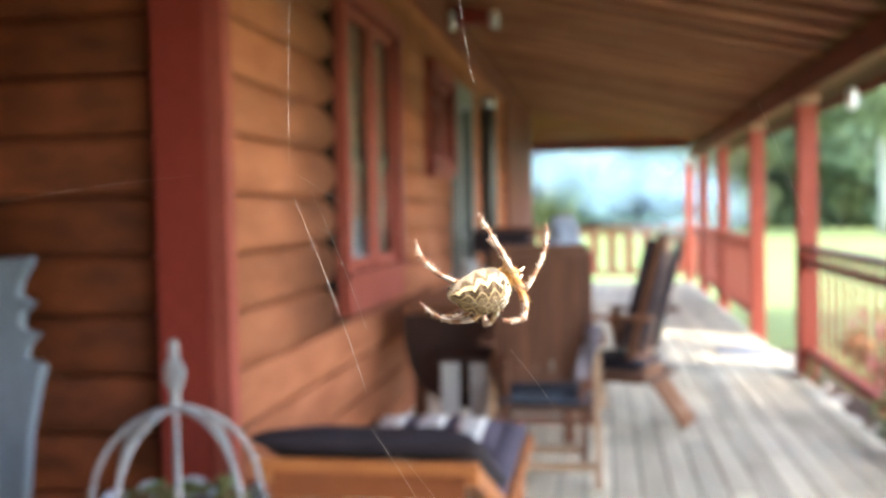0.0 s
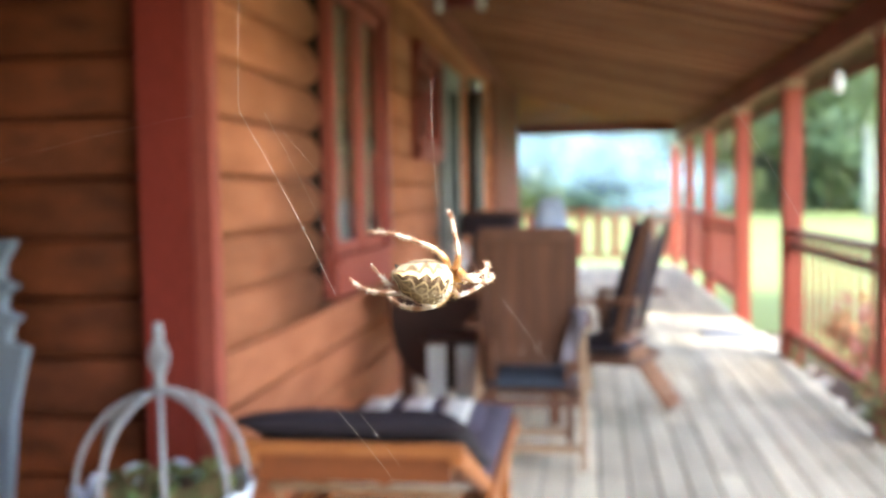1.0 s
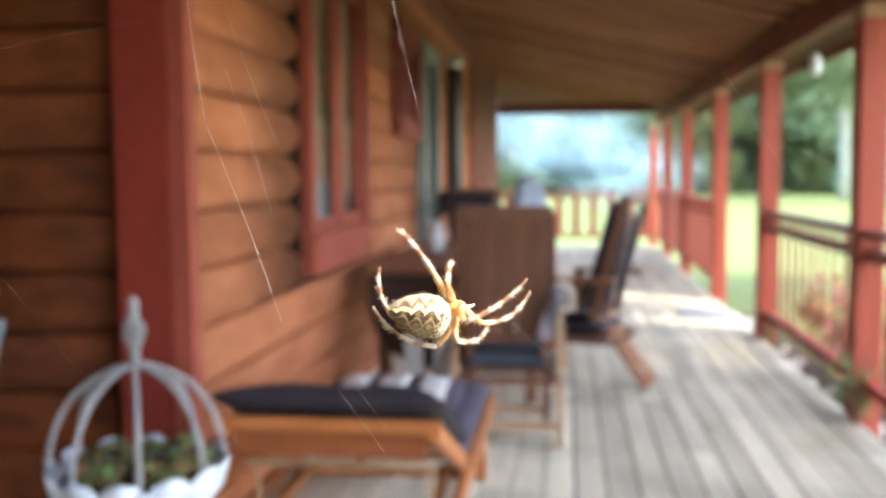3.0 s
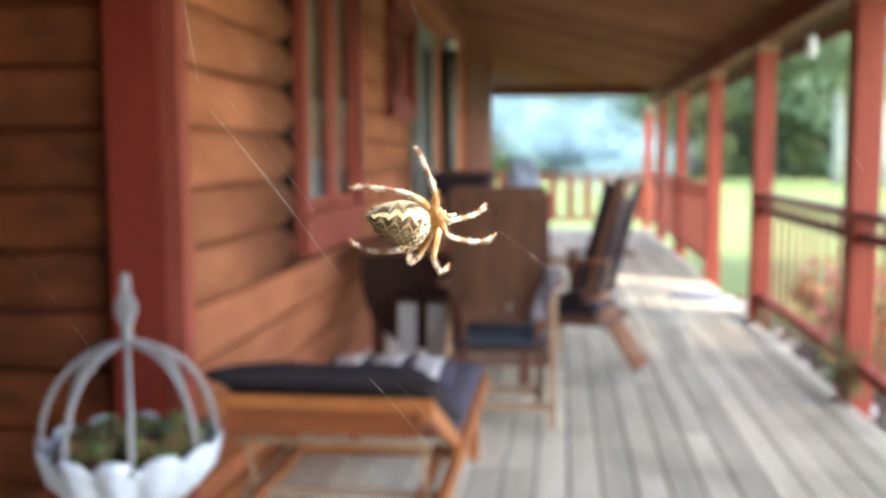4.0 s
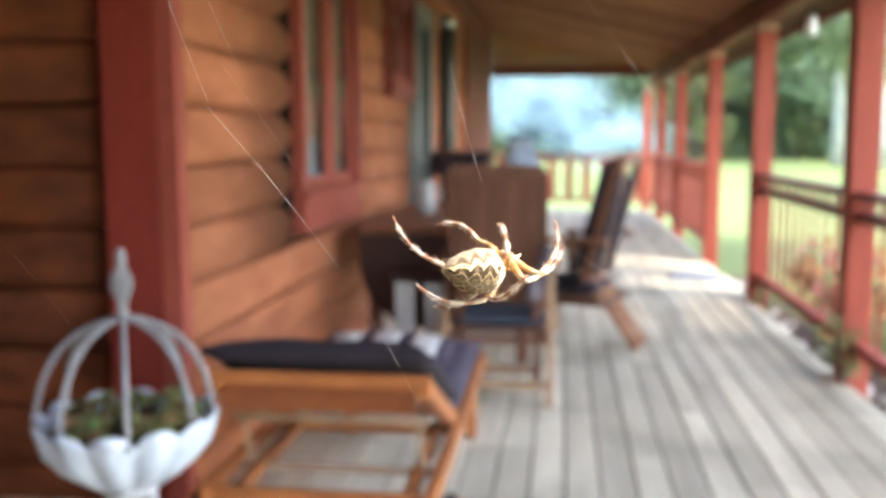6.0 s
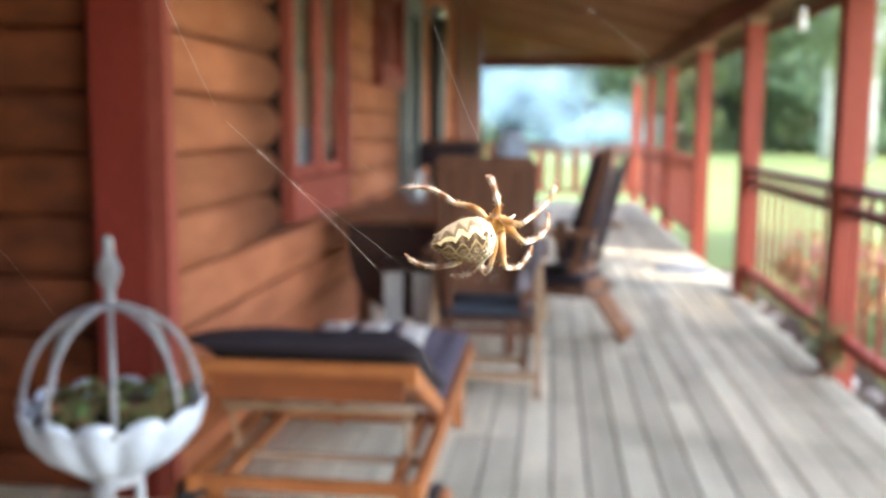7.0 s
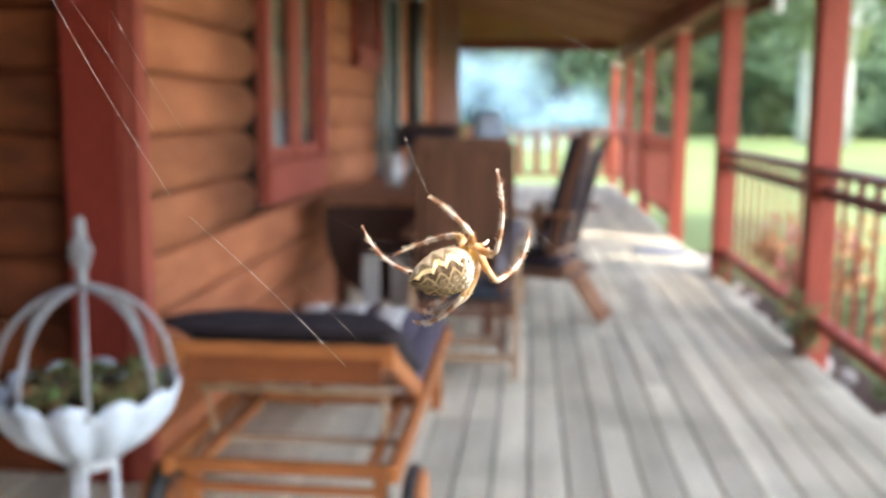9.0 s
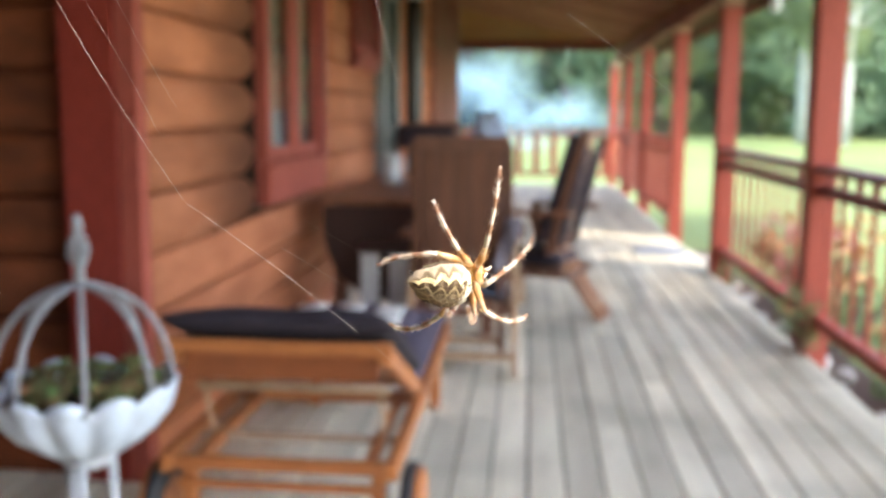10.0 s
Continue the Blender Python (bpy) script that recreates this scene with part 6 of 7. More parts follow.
SHIN_L4 = [
    (0, 0.0, 66.0, 0.0),
    (0.5, 0.0, 83.7, -0.0),
    (1, 0.0, 82.9, 0.0),
    (1.5, 0.0, 88.9, 0.0),
    (1.75, -0.0, 50.3, 0.0),
    (2, -0.0, 11.8, 0.0),
    (2.5, 0.0, 52.8, 0.0),
    (3.8, -180.0, 87.7, -180.0),
    (4, -180.0, 83.4, -180.0),
    (4.5, 180.0, 71.9, 180.0),
    (5, -0.0, 49.2, 0.0),
    (5.067, 70.7, 35.8, 23.1),
    (5.133, 123.8, 14.6, 19.2),
    (5.2, 175.4, 4.4, 0.0),
    (5.567, -125.3, 4.4, 0.0),
    (5.933, -66.0, 4.4, 0.0),
    (6.3, -180.0, 51.1, 180.0),
    (6.4, -180.0, 81.9, -180.0),
    (6.5, -0.0, 67.4, -0.0),
    (7, -0.0, 9.5, -0.0),
    (7.25, -0.0, 53.4, -0.0),
    (7.5, -180.0, 82.6, -180.0),
    (8, 0.0, 40.6, -0.0),
    (8.25, -0.0, 74.0, -0.0),
    (8.5, -180.0, 72.6, -180.0),
    (9, -0.0, 66.0, -0.0),
    (9.5, 180.0, 79.9, 180.0),
    (10, 0.0, 89.2, 0.0),
]
FEMUR_R1 = [
    (0, 17.8, -83.3, 132.3),
    (0.167, 47.1, -76.7, 46.2),
    (0.333, 34.5, -69.4, 1.3),
    (0.5, 14.3, -66.4, -37.0),
    (0.75, -56.4, -80.3, 56.9),
    (1, -101.3, -61.9, 125.3),
    (1.5, -85.7, -72.7, 73.6),
    (2, 77.8, -66.7, -102.5),
    (2.5, -142.4, -64.7, 140.2),
    (3.15, 117.2, -83.6, -157.2),
    (3.8, 26.2, -63.7, -104.0),
    (4, 25.9, -58.3, -94.0),
    (4.167, 68.1, -55.9, -88.6),
    (4.333, 109.3, -56.0, -81.8),
    (4.5, 151.9, -58.7, -76.7),
    (4.75, 123.3, -65.3, -86.4),
    (5, 87.0, -73.2, -87.5),
    (5.2, -62.5, -72.2, 62.2),
    (5.567, -127.6, -73.4, 165.3),
    (5.933, -139.5, -55.7, -143.6),
    (6.3, -127.9, -39.1, -111.9),
    (6.5, -158.2, -43.9, -103.2),
    (6.667, 151.6, -46.9, -104.4),
    (6.833, 98.5, -49.4, -101.7),
    (7, 43.8, -49.4, -96.9),
    (7.5, 80.9, -51.7, -108.6),
    (7.75, 133.0, -70.3, -107.7),
    (8, -114.4, -73.7, -169.8),
    (8.25, -90.6, -50.9, -141.3),
    (8.5, -62.0, -36.4, -111.2),
    (9, -3.7, -31.7, -126.3),
    (9.5, 46.2, -40.9, -118.8),
    (9.75, 51.8, -61.5, -100.2),
    (10, 25.9, -81.1, -52.1),
]
SHIN_R1 = [
    (0, -0.0, 45.0, 0.0),
    (0.25, 0.0, 84.6, 0.0),
    (0.5, 180.0, 55.8, 180.0),
    (1, -180.0, 25.4, 180.0),
    (1.5, 180.0, 39.9, 180.0),
    (2, 180.0, 43.5, 180.0),
    (2.5, -180.0, 28.6, -180.0),
    (3.8, -180.0, 71.5, -180.0),
    (4, -180.0, 79.9, -180.0),
    (4.5, 180.0, 81.6, 180.0),
    (4.75, 180.0, 51.0, 180.0),
    (5, 180.0, 20.3, 180.0),
    (5.2, 180.0, 47.2, 180.0),
    (6.3, -180.0, 85.1, -180.0),
    (6.5, -180.0, 58.7, -180.0),
    (7, -180.0, 73.6, -180.0),
    (7.5, -180.0, 75.3, 180.0),
    (7.75, -0.0, 69.4, -0.0),
    (8, 0.0, 34.1, -0.0),
    (8.5, 0.0, 59.1, 0.0),
    (9, -0.0, 70.8, -0.0),
    (9.5, 0.0, 78.0, 0.0),
    (10, 180.0, 81.2, 180.0),
]
FEMUR_R2 = [
    (0, 57.5, -52.5, -157.1),
    (0.25, 86.6, -63.1, -153.9),
    (0.5, 130.4, -72.6, -166.9),
    (0.667, 71.3, -68.9, -153.5),
    (0.833, 25.2, -63.2, -154.0),
    (1, -14.1, -59.2, -162.3),
    (1.25, 6.5, -52.3, -130.2),
    (1.5, 28.5, -52.7, -98.4),
    (2, 44.3, -57.3, -106.6),
    (2.167, -20.9, -50.6, -98.6),
    (2.333, -75.8, -43.1, -103.6),
    (2.5, -127.1, -41.4, -114.4),
    (2.933, -80.4, -42.4, -114.5),
    (3.367, -33.1, -43.0, -115.6),
    (3.8, 14.5, -42.8, -116.9),
    (3.867, -39.1, -44.6, -115.7),
    (3.933, -93.8, -45.0, -113.0),
    (4, -148.0, -43.6, -111.0),
    (4.167, -97.3, -38.8, -104.4),
    (4.333, -47.9, -39.4, -95.5),
    (4.5, 3.6, -45.2, -90.3),
    (5, 59.1, -42.1, -123.5),
    (5.067, 95.5, -46.0, -106.8),
    (5.133, 134.8, -56.5, -95.4),
    (5.2, -171.9, -68.9, -101.2),
    (5.75, -92.3, -53.2, -129.1),
    (6.3, -45.0, -34.3, -118.6),
    (6.5, -46.1, -32.6, -120.4),
    (6.75, -12.6, -37.4, -116.0),
    (7, 23.1, -43.3, -115.6),
    (7.167, -28.9, -45.2, -118.6),
    (7.333, -83.1, -48.1, -118.3),
    (7.5, -140.0, -49.5, -114.5),
    (7.667, -80.1, -49.5, -114.5),
    (7.833, -20.3, -49.5, -114.5),
    (8, 44.5, -36.8, -120.3),
    (8.5, 12.6, -31.9, -119.7),
    (9, -0.3, -30.8, -127.7),
    (9.167, -43.6, -33.8, -128.7),
    (9.333, -88.6, -36.5, -126.9),
    (9.5, -134.8, -37.4, -123.2),
    (10, -165.0, -58.3, -74.4),
]
SHIN_R2 = [
    (0, -180.0, 61.5, -180.0),
    (0.5, -180.0, 50.8, -180.0),
    (1, 180.0, 89.4, 180.0),
    (1.5, -180.0, 66.0, 180.0),
    (2, -180.0, 63.0, -180.0),
    (2.5, -180.0, 79.7, -180.0),
    (3.8, -180.0, 86.3, -180.0),
    (4, -180.0, 85.9, -180.0),
    (4.5, 180.0, 80.1, 180.0),
    (5, 180.0, 77.8, 180.0),
    (5.2, 0.0, 76.9, 0.0),
    (6.3, 0.0, 76.5, 0.0),
    (6.5, 0.0, 78.6, 0.0),
    (7, 180.0, 84.2, 180.0),
    (7.5, -180.0, 84.6, -180.0),
    (8, -0.0, 65.2, -0.0),
    (8.5, -0.0, 78.0, -0.0),
    (9, -0.0, 61.1, -0.0),
    (9.5, 0.0, 77.5, 0.0),
    (10, 180.0, 82.9, 180.0),
]
FEMUR_R3 = [
    (0, 13.0, -15.3, -139.3),
    (0.5, -8.6, -29.2, -105.4),
    (1, -30.2, -41.3, -103.3),
    (1.5, 16.7, -39.2, -118.3),
    (1.75, -25.6, -45.3, -114.1),
    (2, -71.8, -47.4, -104.7),
    (2.25, -16.6, -42.5, -126.0),
    (2.5, 27.7, -27.8, -133.4),
    (3.8, 16.8, -38.0, -127.8),
    (4, 8.5, -42.2, -116.8),
    (4.167, -44.3, -50.8, -111.6),
    (4.333, -105.0, -52.6, -96.7),
    (4.5, -161.4, -45.6, -87.1),
    (4.75, -103.8, -49.3, -124.9),
    (5, -58.5, -31.4, -149.2),
    (5.1, -1.1, -27.3, -145.1),
    (5.2, 55.6, -28.1, -139.0),
    (5.75, 17.7, -33.4, -130.7),
    (6.3, -21.8, -33.0, -120.0),
    (6.5, -8.5, -35.4, -117.2),
    (7, -5.8, -41.8, -119.1),
    (7.5, 19.8, -44.7, -122.6),
    (8, 38.5, -40.2, -112.5),
    (8.25, -10.5, -34.0, -114.0),
    (8.5, -57.0, -30.8, -120.3),
    (8.75, -13.7, -29.9, -131.1),
    (9, 27.4, -23.0, -138.1),
    (9.5, 53.7, -24.5, -135.6),
    (9.667, 1.9, -38.0, -143.4),
    (9.833, -61.7, -50.9, -132.5),
    (10, -135.1, -48.3, -109.5),
]
SHIN_R3 = [
    (0, 0.0, 49.8, 0.0),
    (0.5, -0.0, 70.0, 0.0),
    (1, 0.0, 80.0, 0.0),
    (1.5, 180.0, 89.0, 180.0),
    (2, 180.0, 73.8, 180.0),
    (2.5, 0.0, 78.1, 0.0),
    (3.8, -0.0, 84.3, -0.0),
    (4, -0.0, 87.4, -0.0),
    (4.5, 0.0, 86.6, 0.0),
    (5, 180.0, 89.2, 180.0),
    (5.2, -0.0, 66.4, -0.0),
    (6.3, -0.0, 45.2, 0.0),
    (6.5, -0.0, 56.0, -0.0),
    (7, 0.0, 63.1, 0.0),
    (7.5, 0.0, 83.2, 0.0),
    (8, -0.0, 53.9, 0.0),
    (8.5, 0.0, 70.1, 0.0),
    (9, 0.0, 62.7, 0.0),
    (9.5, -0.0, 60.8, -0.0),
    (10, -0.0, 82.3, -0.0),
]
FEMUR_R4 = [
    (0, -7.8, -22.1, -132.6),
    (0.5, -53.0, -29.2, -106.0),
    (0.75, -17.2, -25.0, -127.5),
    (1, 13.2, -11.0, -141.9),
    (1.5, -6.3, -25.8, -139.4),
    (2, 4.0, -23.5, -151.0),
    (2.5, -0.1, -12.3, -147.6),
    (3.8, -27.4, -20.6, -153.5),
    (4, 11.5, -59.5, -154.4),
    (4.5, -9.0, -69.3, -135.5),
    (5, -1.9, -21.7, -163.8),
    (5.2, -19.6, -19.4, -151.2),
    (6.3, -45.8, 16.3, -159.5),
    (6.5, -24.9, -19.8, -133.9),
    (7, 1.0, -25.3, -145.0),
    (7.5, -16.9, -14.9, -153.2),
    (7.75, -60.5, -13.1, -153.8),
    (8, -103.8, -12.1, -155.4),
    (8.5, -58.6, 12.4, -172.9),
    (9, -51.4, 5.9, -169.8),
    (9.5, -31.2, -7.9, -148.8),
    (9.75, -12.4, -23.4, -132.6),
    (10, 4.1, -42.8, -120.4),
]
SHIN_R4 = [
    (0, -0.0, 80.0, 0.0),
    (0.5, 0.0, 46.4, -0.0),
    (1, 0.0, 53.8, 0.0),
    (1.5, 0.0, 72.6, 0.0),
    (2, -0.0, 58.4, 0.0),
    (2.5, 180.0, 86.7, 180.0),
    (3.8, -0.0, 69.8, -0.0),
    (4, -180.0, 86.6, -180.0),
    (4.5, 180.0, 81.8, -180.0),
    (5, -0.0, 84.8, -0.0),
    (5.2, 0.0, 87.4, -0.0),
    (6.3, -0.0, 39.0, -0.0),
    (6.5, -0.0, 60.5, -0.0),
    (7, -0.0, 68.6, -0.0),
    (7.5, 0.0, 49.5, 0.0),
    (8, 0.0, 74.5, 0.0),
    (8.5, 0.0, 25.3, -0.0),
    (9, -0.0, 61.8, 0.0),
    (9.5, -0.0, 89.7, -0.0),
    (10, 0.0, 66.4, 0.0),
]
THREAD_A = [
    (0, 0.04528, 0.16384, 1.25167, 75.9, 70.5, 3.2),
    (0.5, 0.03635, 0.17332, 1.25592, 74.2, 65.7, 2.7),
    (1, 0.03956, 0.17115, 1.26102, 75.7, 63.1, 2.3),
    (1.5, 0.03770, 0.17153, 1.26469, 76.5, 61.1, 1.7),
    (2, 0.03760, 0.17188, 1.26328, 71.1, 69.1, -2.6),
    (2.5, 0.03708, 0.17303, 1.25668, 62.8, 74.9, -8.0),
    (4, 0.03908, 0.18318, 1.23542, 75.0, 51.9, 0.0),
    (4.5, 0.03519, 0.18584, 1.24129, 74.9, 51.9, -0.5),
    (5, 0.03807, 0.18197, 1.24255, 68.5, 61.4, -4.5),
    (6.5, 0.04494, 0.19192, 1.21419, 75.4, 44.6, -0.1),
    (7, 0.04775, 0.18778, 1.21565, 76.3, 43.3, -0.5),
    (7.5, 0.04732, 0.18978, 1.21510, 74.3, 47.7, -2.0),
    (8, 0.04660, 0.19181, 1.21810, 66.0, 59.5, -7.0),
    (8.5, 0.05789, 0.19049, 1.19199, 70.6, 47.2, -3.2),
    (9, 0.05339, 0.19119, 1.18879, 69.6, 42.8, -2.6),
    (9.5, 0.05525, 0.19298, 1.19029, 71.2, 37.8, -1.4),
    (10, 0.05710, 0.19091, 1.18365, 72.7, 36.2, -0.9),
]
THREAD_B = [
    (0, 0.04463, 0.16395, 1.25709, 51.9, -86.9, 56.9),
    (0.5, 0.03539, 0.17335, 1.25954, 55.6, -86.1, 56.0),
    (1, 0.03957, 0.17118, 1.26147, 49.6, -85.9, 61.6),
    (1.5, 0.03770, 0.17155, 1.26496, 52.2, -85.1, 59.1),
    (2, 0.03760, 0.17189, 1.26346, 47.5, -85.0, 63.2),
    (2.5, 0.03708, 0.17304, 1.25686, -32.9, -84.0, 143.6),
    (4, 0.03725, 0.18335, 1.23946, -42.4, -80.1, 152.9),
    (4.5, 0.03519, 0.18587, 1.24156, -44.9, -78.6, 155.7),
    (5, 0.03807, 0.18199, 1.24273, -45.4, -77.7, 156.5),
    (6.5, 0.04449, 0.19195, 1.21489, -63.6, -65.2, 171.5),
    (7, 0.04610, 0.18788, 1.21785, -64.0, -64.4, 170.9),
    (7.5, 0.04530, 0.18991, 1.21773, -63.7, -64.3, 170.4),
    (8, 0.04616, 0.19183, 1.21853, -63.3, -63.0, 171.0),
    (8.5, 0.05771, 0.19049, 1.19216, -65.7, -57.0, 173.0),
    (9, 0.05031, 0.19139, 1.19201, -62.1, -57.8, 171.8),
    (9.5, 0.05216, 0.19320, 1.19368, -61.8, -58.1, 171.5),
    (10, 0.05665, 0.19093, 1.18408, -63.6, -56.3, 172.6),
]
THREAD_C = [
    (0, 0.04813, 0.16436, 1.25251, 77.6, 69.2, 3.7),
    (0.5, 0.03991, 0.17388, 1.25587, 74.9, 66.9, 2.3),
    (1, 0.04366, 0.17176, 1.26050, 76.6, 63.9, 2.1),
    (1.5, 0.04145, 0.17214, 1.26535, 77.6, 61.7, 1.6),
    (2, 0.04316, 0.17235, 1.25872, 74.4, 66.2, -1.1),
    (2.5, 0.04021, 0.17393, 1.26297, 57.7, 78.8, -14.0),
    (4, 0.04138, 0.18369, 1.23765, 76.1, 52.1, -0.0),
    (4.5, 0.03951, 0.18627, 1.24020, 75.7, 52.2, -0.6),
    (5, 0.04275, 0.18231, 1.24029, 69.0, 62.2, -5.0),
    (6.5, 0.04849, 0.19238, 1.21446, 76.3, 44.9, -0.2),
    (7, 0.06044, 0.18780, 1.20468, 78.4, 37.1, 0.9),
    (7.5, 0.05542, 0.19003, 1.21032, 75.8, 46.8, -1.8),
    (8, 0.04847, 0.19224, 1.21985, 67.7, 58.6, -6.5),
    (8.5, 0.04480, 0.19317, 1.21997, 67.4, 56.9, -6.9),
    (9, 0.03463, 0.19424, 1.22135, 64.3, 56.1, -7.3),
    (9.5, 0.03797, 0.19605, 1.22173, 62.8, 58.1, -8.5),
    (10, 0.04074, 0.19396, 1.21482, 62.1, 59.6, -9.1),
]
THREAD_D = [
    (0, 0.06431, 0.16676, 1.24408, -86.8, -31.1, -171.7),
    (0.5, 0.06053, 0.17661, 1.24522, -86.3, -31.6, -172.7),
    (1, 0.06109, 0.17335, 1.24125, -82.8, -48.0, -174.8),
    (1.5, 0.05903, 0.17360, 1.24757, -83.5, -50.4, -176.0),
    (2, 0.05844, 0.17277, 1.23419, -79.8, -54.0, -177.5),
    (2.5, 0.04489, 0.17375, 1.25192, -62.8, -76.5, 169.9),
    (4, 0.06208, 0.18486, 1.22304, -82.1, -40.3, -177.6),
    (4.5, 0.06278, 0.18767, 1.22556, -83.5, -37.2, -177.4),
    (5, 0.05253, 0.18229, 1.22905, -70.7, -61.6, 175.3),
    (6.5, 0.04696, 0.19356, 1.22554, -64.8, -66.6, 170.5),
    (7, 0.07644, 0.18956, 1.20437, -82.4, -35.3, -178.8),
    (7.5, 0.07551, 0.19008, 1.19398, -76.9, -47.9, 177.9),
    (8, 0.06260, 0.19167, 1.20438, -69.7, -57.6, 174.0),
    (8.5, 0.06000, 0.19187, 1.20036, -67.6, -57.9, 172.6),
    (9, 0.05252, 0.19293, 1.20126, -64.9, -57.4, 172.0),
    (9.5, 0.05277, 0.19495, 1.20521, -63.8, -58.9, 171.1),
    (10, 0.05523, 0.19288, 1.19841, -63.6, -59.8, 170.8),
]
THREAD_E = [
    (0, 0.05684, 0.16432, 1.21492, 76.3, 58.8, 5.9),
    (0.5, 0.04947, 0.17327, 1.21383, 73.4, 52.2, 5.3),
    (1, 0.05460, 0.17069, 1.21296, 73.7, 52.4, 4.5),
    (1.5, 0.05373, 0.17063, 1.21481, 73.9, 52.5, 3.7),
    (2, 0.05462, 0.17064, 1.21209, 74.0, 52.1, 2.9),
    (2.5, 0.05507, 0.17214, 1.21143, 72.2, 56.3, 1.5),
    (4, 0.06476, 0.18220, 1.19271, 73.0, 49.7, 0.6),
    (4.5, 0.06372, 0.18442, 1.19383, 72.6, 49.8, 0.1),
    (5, 0.06582, 0.17970, 1.19089, 71.6, 48.8, -0.1),
    (6.5, 0.06887, 0.19189, 1.19059, 69.1, 63.6, -7.4),
    (7, 0.07245, 0.18756, 1.19237, 70.7, 61.3, -7.1),
    (7.5, 0.06920, 0.18900, 1.19100, 70.6, 58.8, -6.2),
    (8, 0.06653, 0.18967, 1.18620, 70.3, 48.3, -2.5),
    (8.5, 0.07679, 0.18939, 1.17132, 71.0, 45.1, -2.6),
    (9, 0.08234, 0.18990, 1.16197, 69.3, 45.4, -3.3),
    (9.5, 0.08235, 0.19230, 1.16918, 69.6, 48.0, -4.2),
    (10, 0.08638, 0.19042, 1.16213, 71.5, 44.0, -2.9),
]
THREAD_F = [
    (0, 0.06123, 0.16490, 1.21078, 76.7, 53.5, 6.6),
    (0.5, 0.05276, 0.17376, 1.21334, 74.2, 53.0, 5.2),
    (1, 0.05799, 0.17120, 1.21263, 74.5, 53.6, 4.4),
    (1.5, 0.05995, 0.17129, 1.21067, 74.8, 52.0, 3.7),
    (2, 0.06117, 0.17128, 1.20797, 75.0, 52.2, 2.9),
    (2.5, 0.05596, 0.17243, 1.21367, 73.4, 53.2, 2.2),
    (4, 0.06879, 0.18266, 1.19225, 74.1, 49.3, 0.7),
    (4.5, 0.06822, 0.18485, 1.19246, 73.5, 50.7, -0.2),
    (5, 0.07193, 0.18032, 1.18953, 72.7, 51.1, -0.7),
    (6.5, 0.08218, 0.19043, 1.16581, 71.9, 26.3, 3.4),
    (7, 0.08350, 0.18562, 1.16763, 72.4, 29.0, 2.4),
    (7.5, 0.08264, 0.18735, 1.16725, 72.5, 36.2, 0.7),
    (8, 0.07357, 0.18996, 1.18280, 71.9, 45.7, -1.8),
    (8.5, 0.08283, 0.18969, 1.16926, 72.3, 43.9, -2.2),
    (9, 0.07124, 0.19125, 1.17810, 71.0, 43.9, -2.9),
    (9.5, 0.07569, 0.19314, 1.17895, 74.3, 28.1, 0.7),
    (10, 0.07210, 0.19126, 1.17680, 75.3, 31.2, 0.1),
]
THREAD_G = [
    (0, 0.07379, 0.16937, 1.26915, -76.7, -82.1, 173.2),
    (0.5, 0.06600, 0.17849, 1.26524, -71.8, -81.0, 170.5),
    (1, 0.07094, 0.17511, 1.24513, -33.3, -86.0, 132.3),
    (1.5, 0.06976, 0.17566, 1.25416, -49.7, -84.2, 148.1),
    (2, 0.07141, 0.17625, 1.25666, -70.1, -79.1, 166.5),
    (2.5, 0.07097, 0.17714, 1.24917, -71.7, -76.9, 169.4),
    (4, 0.07205, 0.18870, 1.24921, -73.5, -72.6, 169.0),
    (4.5, 0.07061, 0.19125, 1.24998, -77.6, -67.6, 172.4),
    (5, 0.07686, 0.18562, 1.23121, -5.1, -83.6, 103.7),
    (6.5, 0.08718, 0.19628, 1.20839, -75.4, -67.8, 169.4),
    (7, 0.08761, 0.19192, 1.21289, -75.3, -67.1, 168.8),
    (7.5, 0.08612, 0.19424, 1.21683, -77.4, -64.8, 170.1),
    (8, 0.09035, 0.19520, 1.20901, -69.2, -71.2, 163.2),
    (8.5, 0.09724, 0.19440, 1.19283, -69.9, -69.4, 163.6),
    (9, 0.08967, 0.19499, 1.19235, -68.7, -67.1, 165.1),
    (9.5, 0.08626, 0.19812, 1.20636, -64.8, -70.2, 161.1),
    (10, 0.08952, 0.19650, 1.20212, -59.7, -73.4, 156.1),
]
THREAD_H = [
    (0, 0.07923, 0.16859, 1.22666, 85.8, 54.2, 6.5),
    (0.5, 0.07807, 0.17847, 1.22695, 84.9, 55.2, 4.9),
    (1, 0.08064, 0.17577, 1.23053, 85.4, 55.0, 4.1),
    (1.5, 0.07974, 0.17569, 1.23198, 85.4, 55.3, 3.1),
    (2, 0.08131, 0.17565, 1.22857, 85.4, 55.6, 2.2),
    (2.5, 0.08418, 0.17673, 1.21929, 83.3, 47.8, 3.2),
    (4, 0.08513, 0.18706, 1.21597, 85.8, 38.1, 2.8),
    (4.5, 0.08096, 0.18927, 1.21893, 86.3, 29.9, 3.8),
    (5, 0.08780, 0.18484, 1.21189, 84.8, 35.5, 2.7),
    (6.5, 0.09796, 0.19660, 1.20045, 86.6, 34.2, 2.1),
    (7, 0.10006, 0.19173, 1.20059, 86.5, 34.7, 1.3),
    (7.5, 0.10091, 0.19360, 1.19973, 86.7, 37.2, 0.5),
    (10, 0.11239, 0.19442, 1.17360, 82.2, 39.7, -1.8),
]
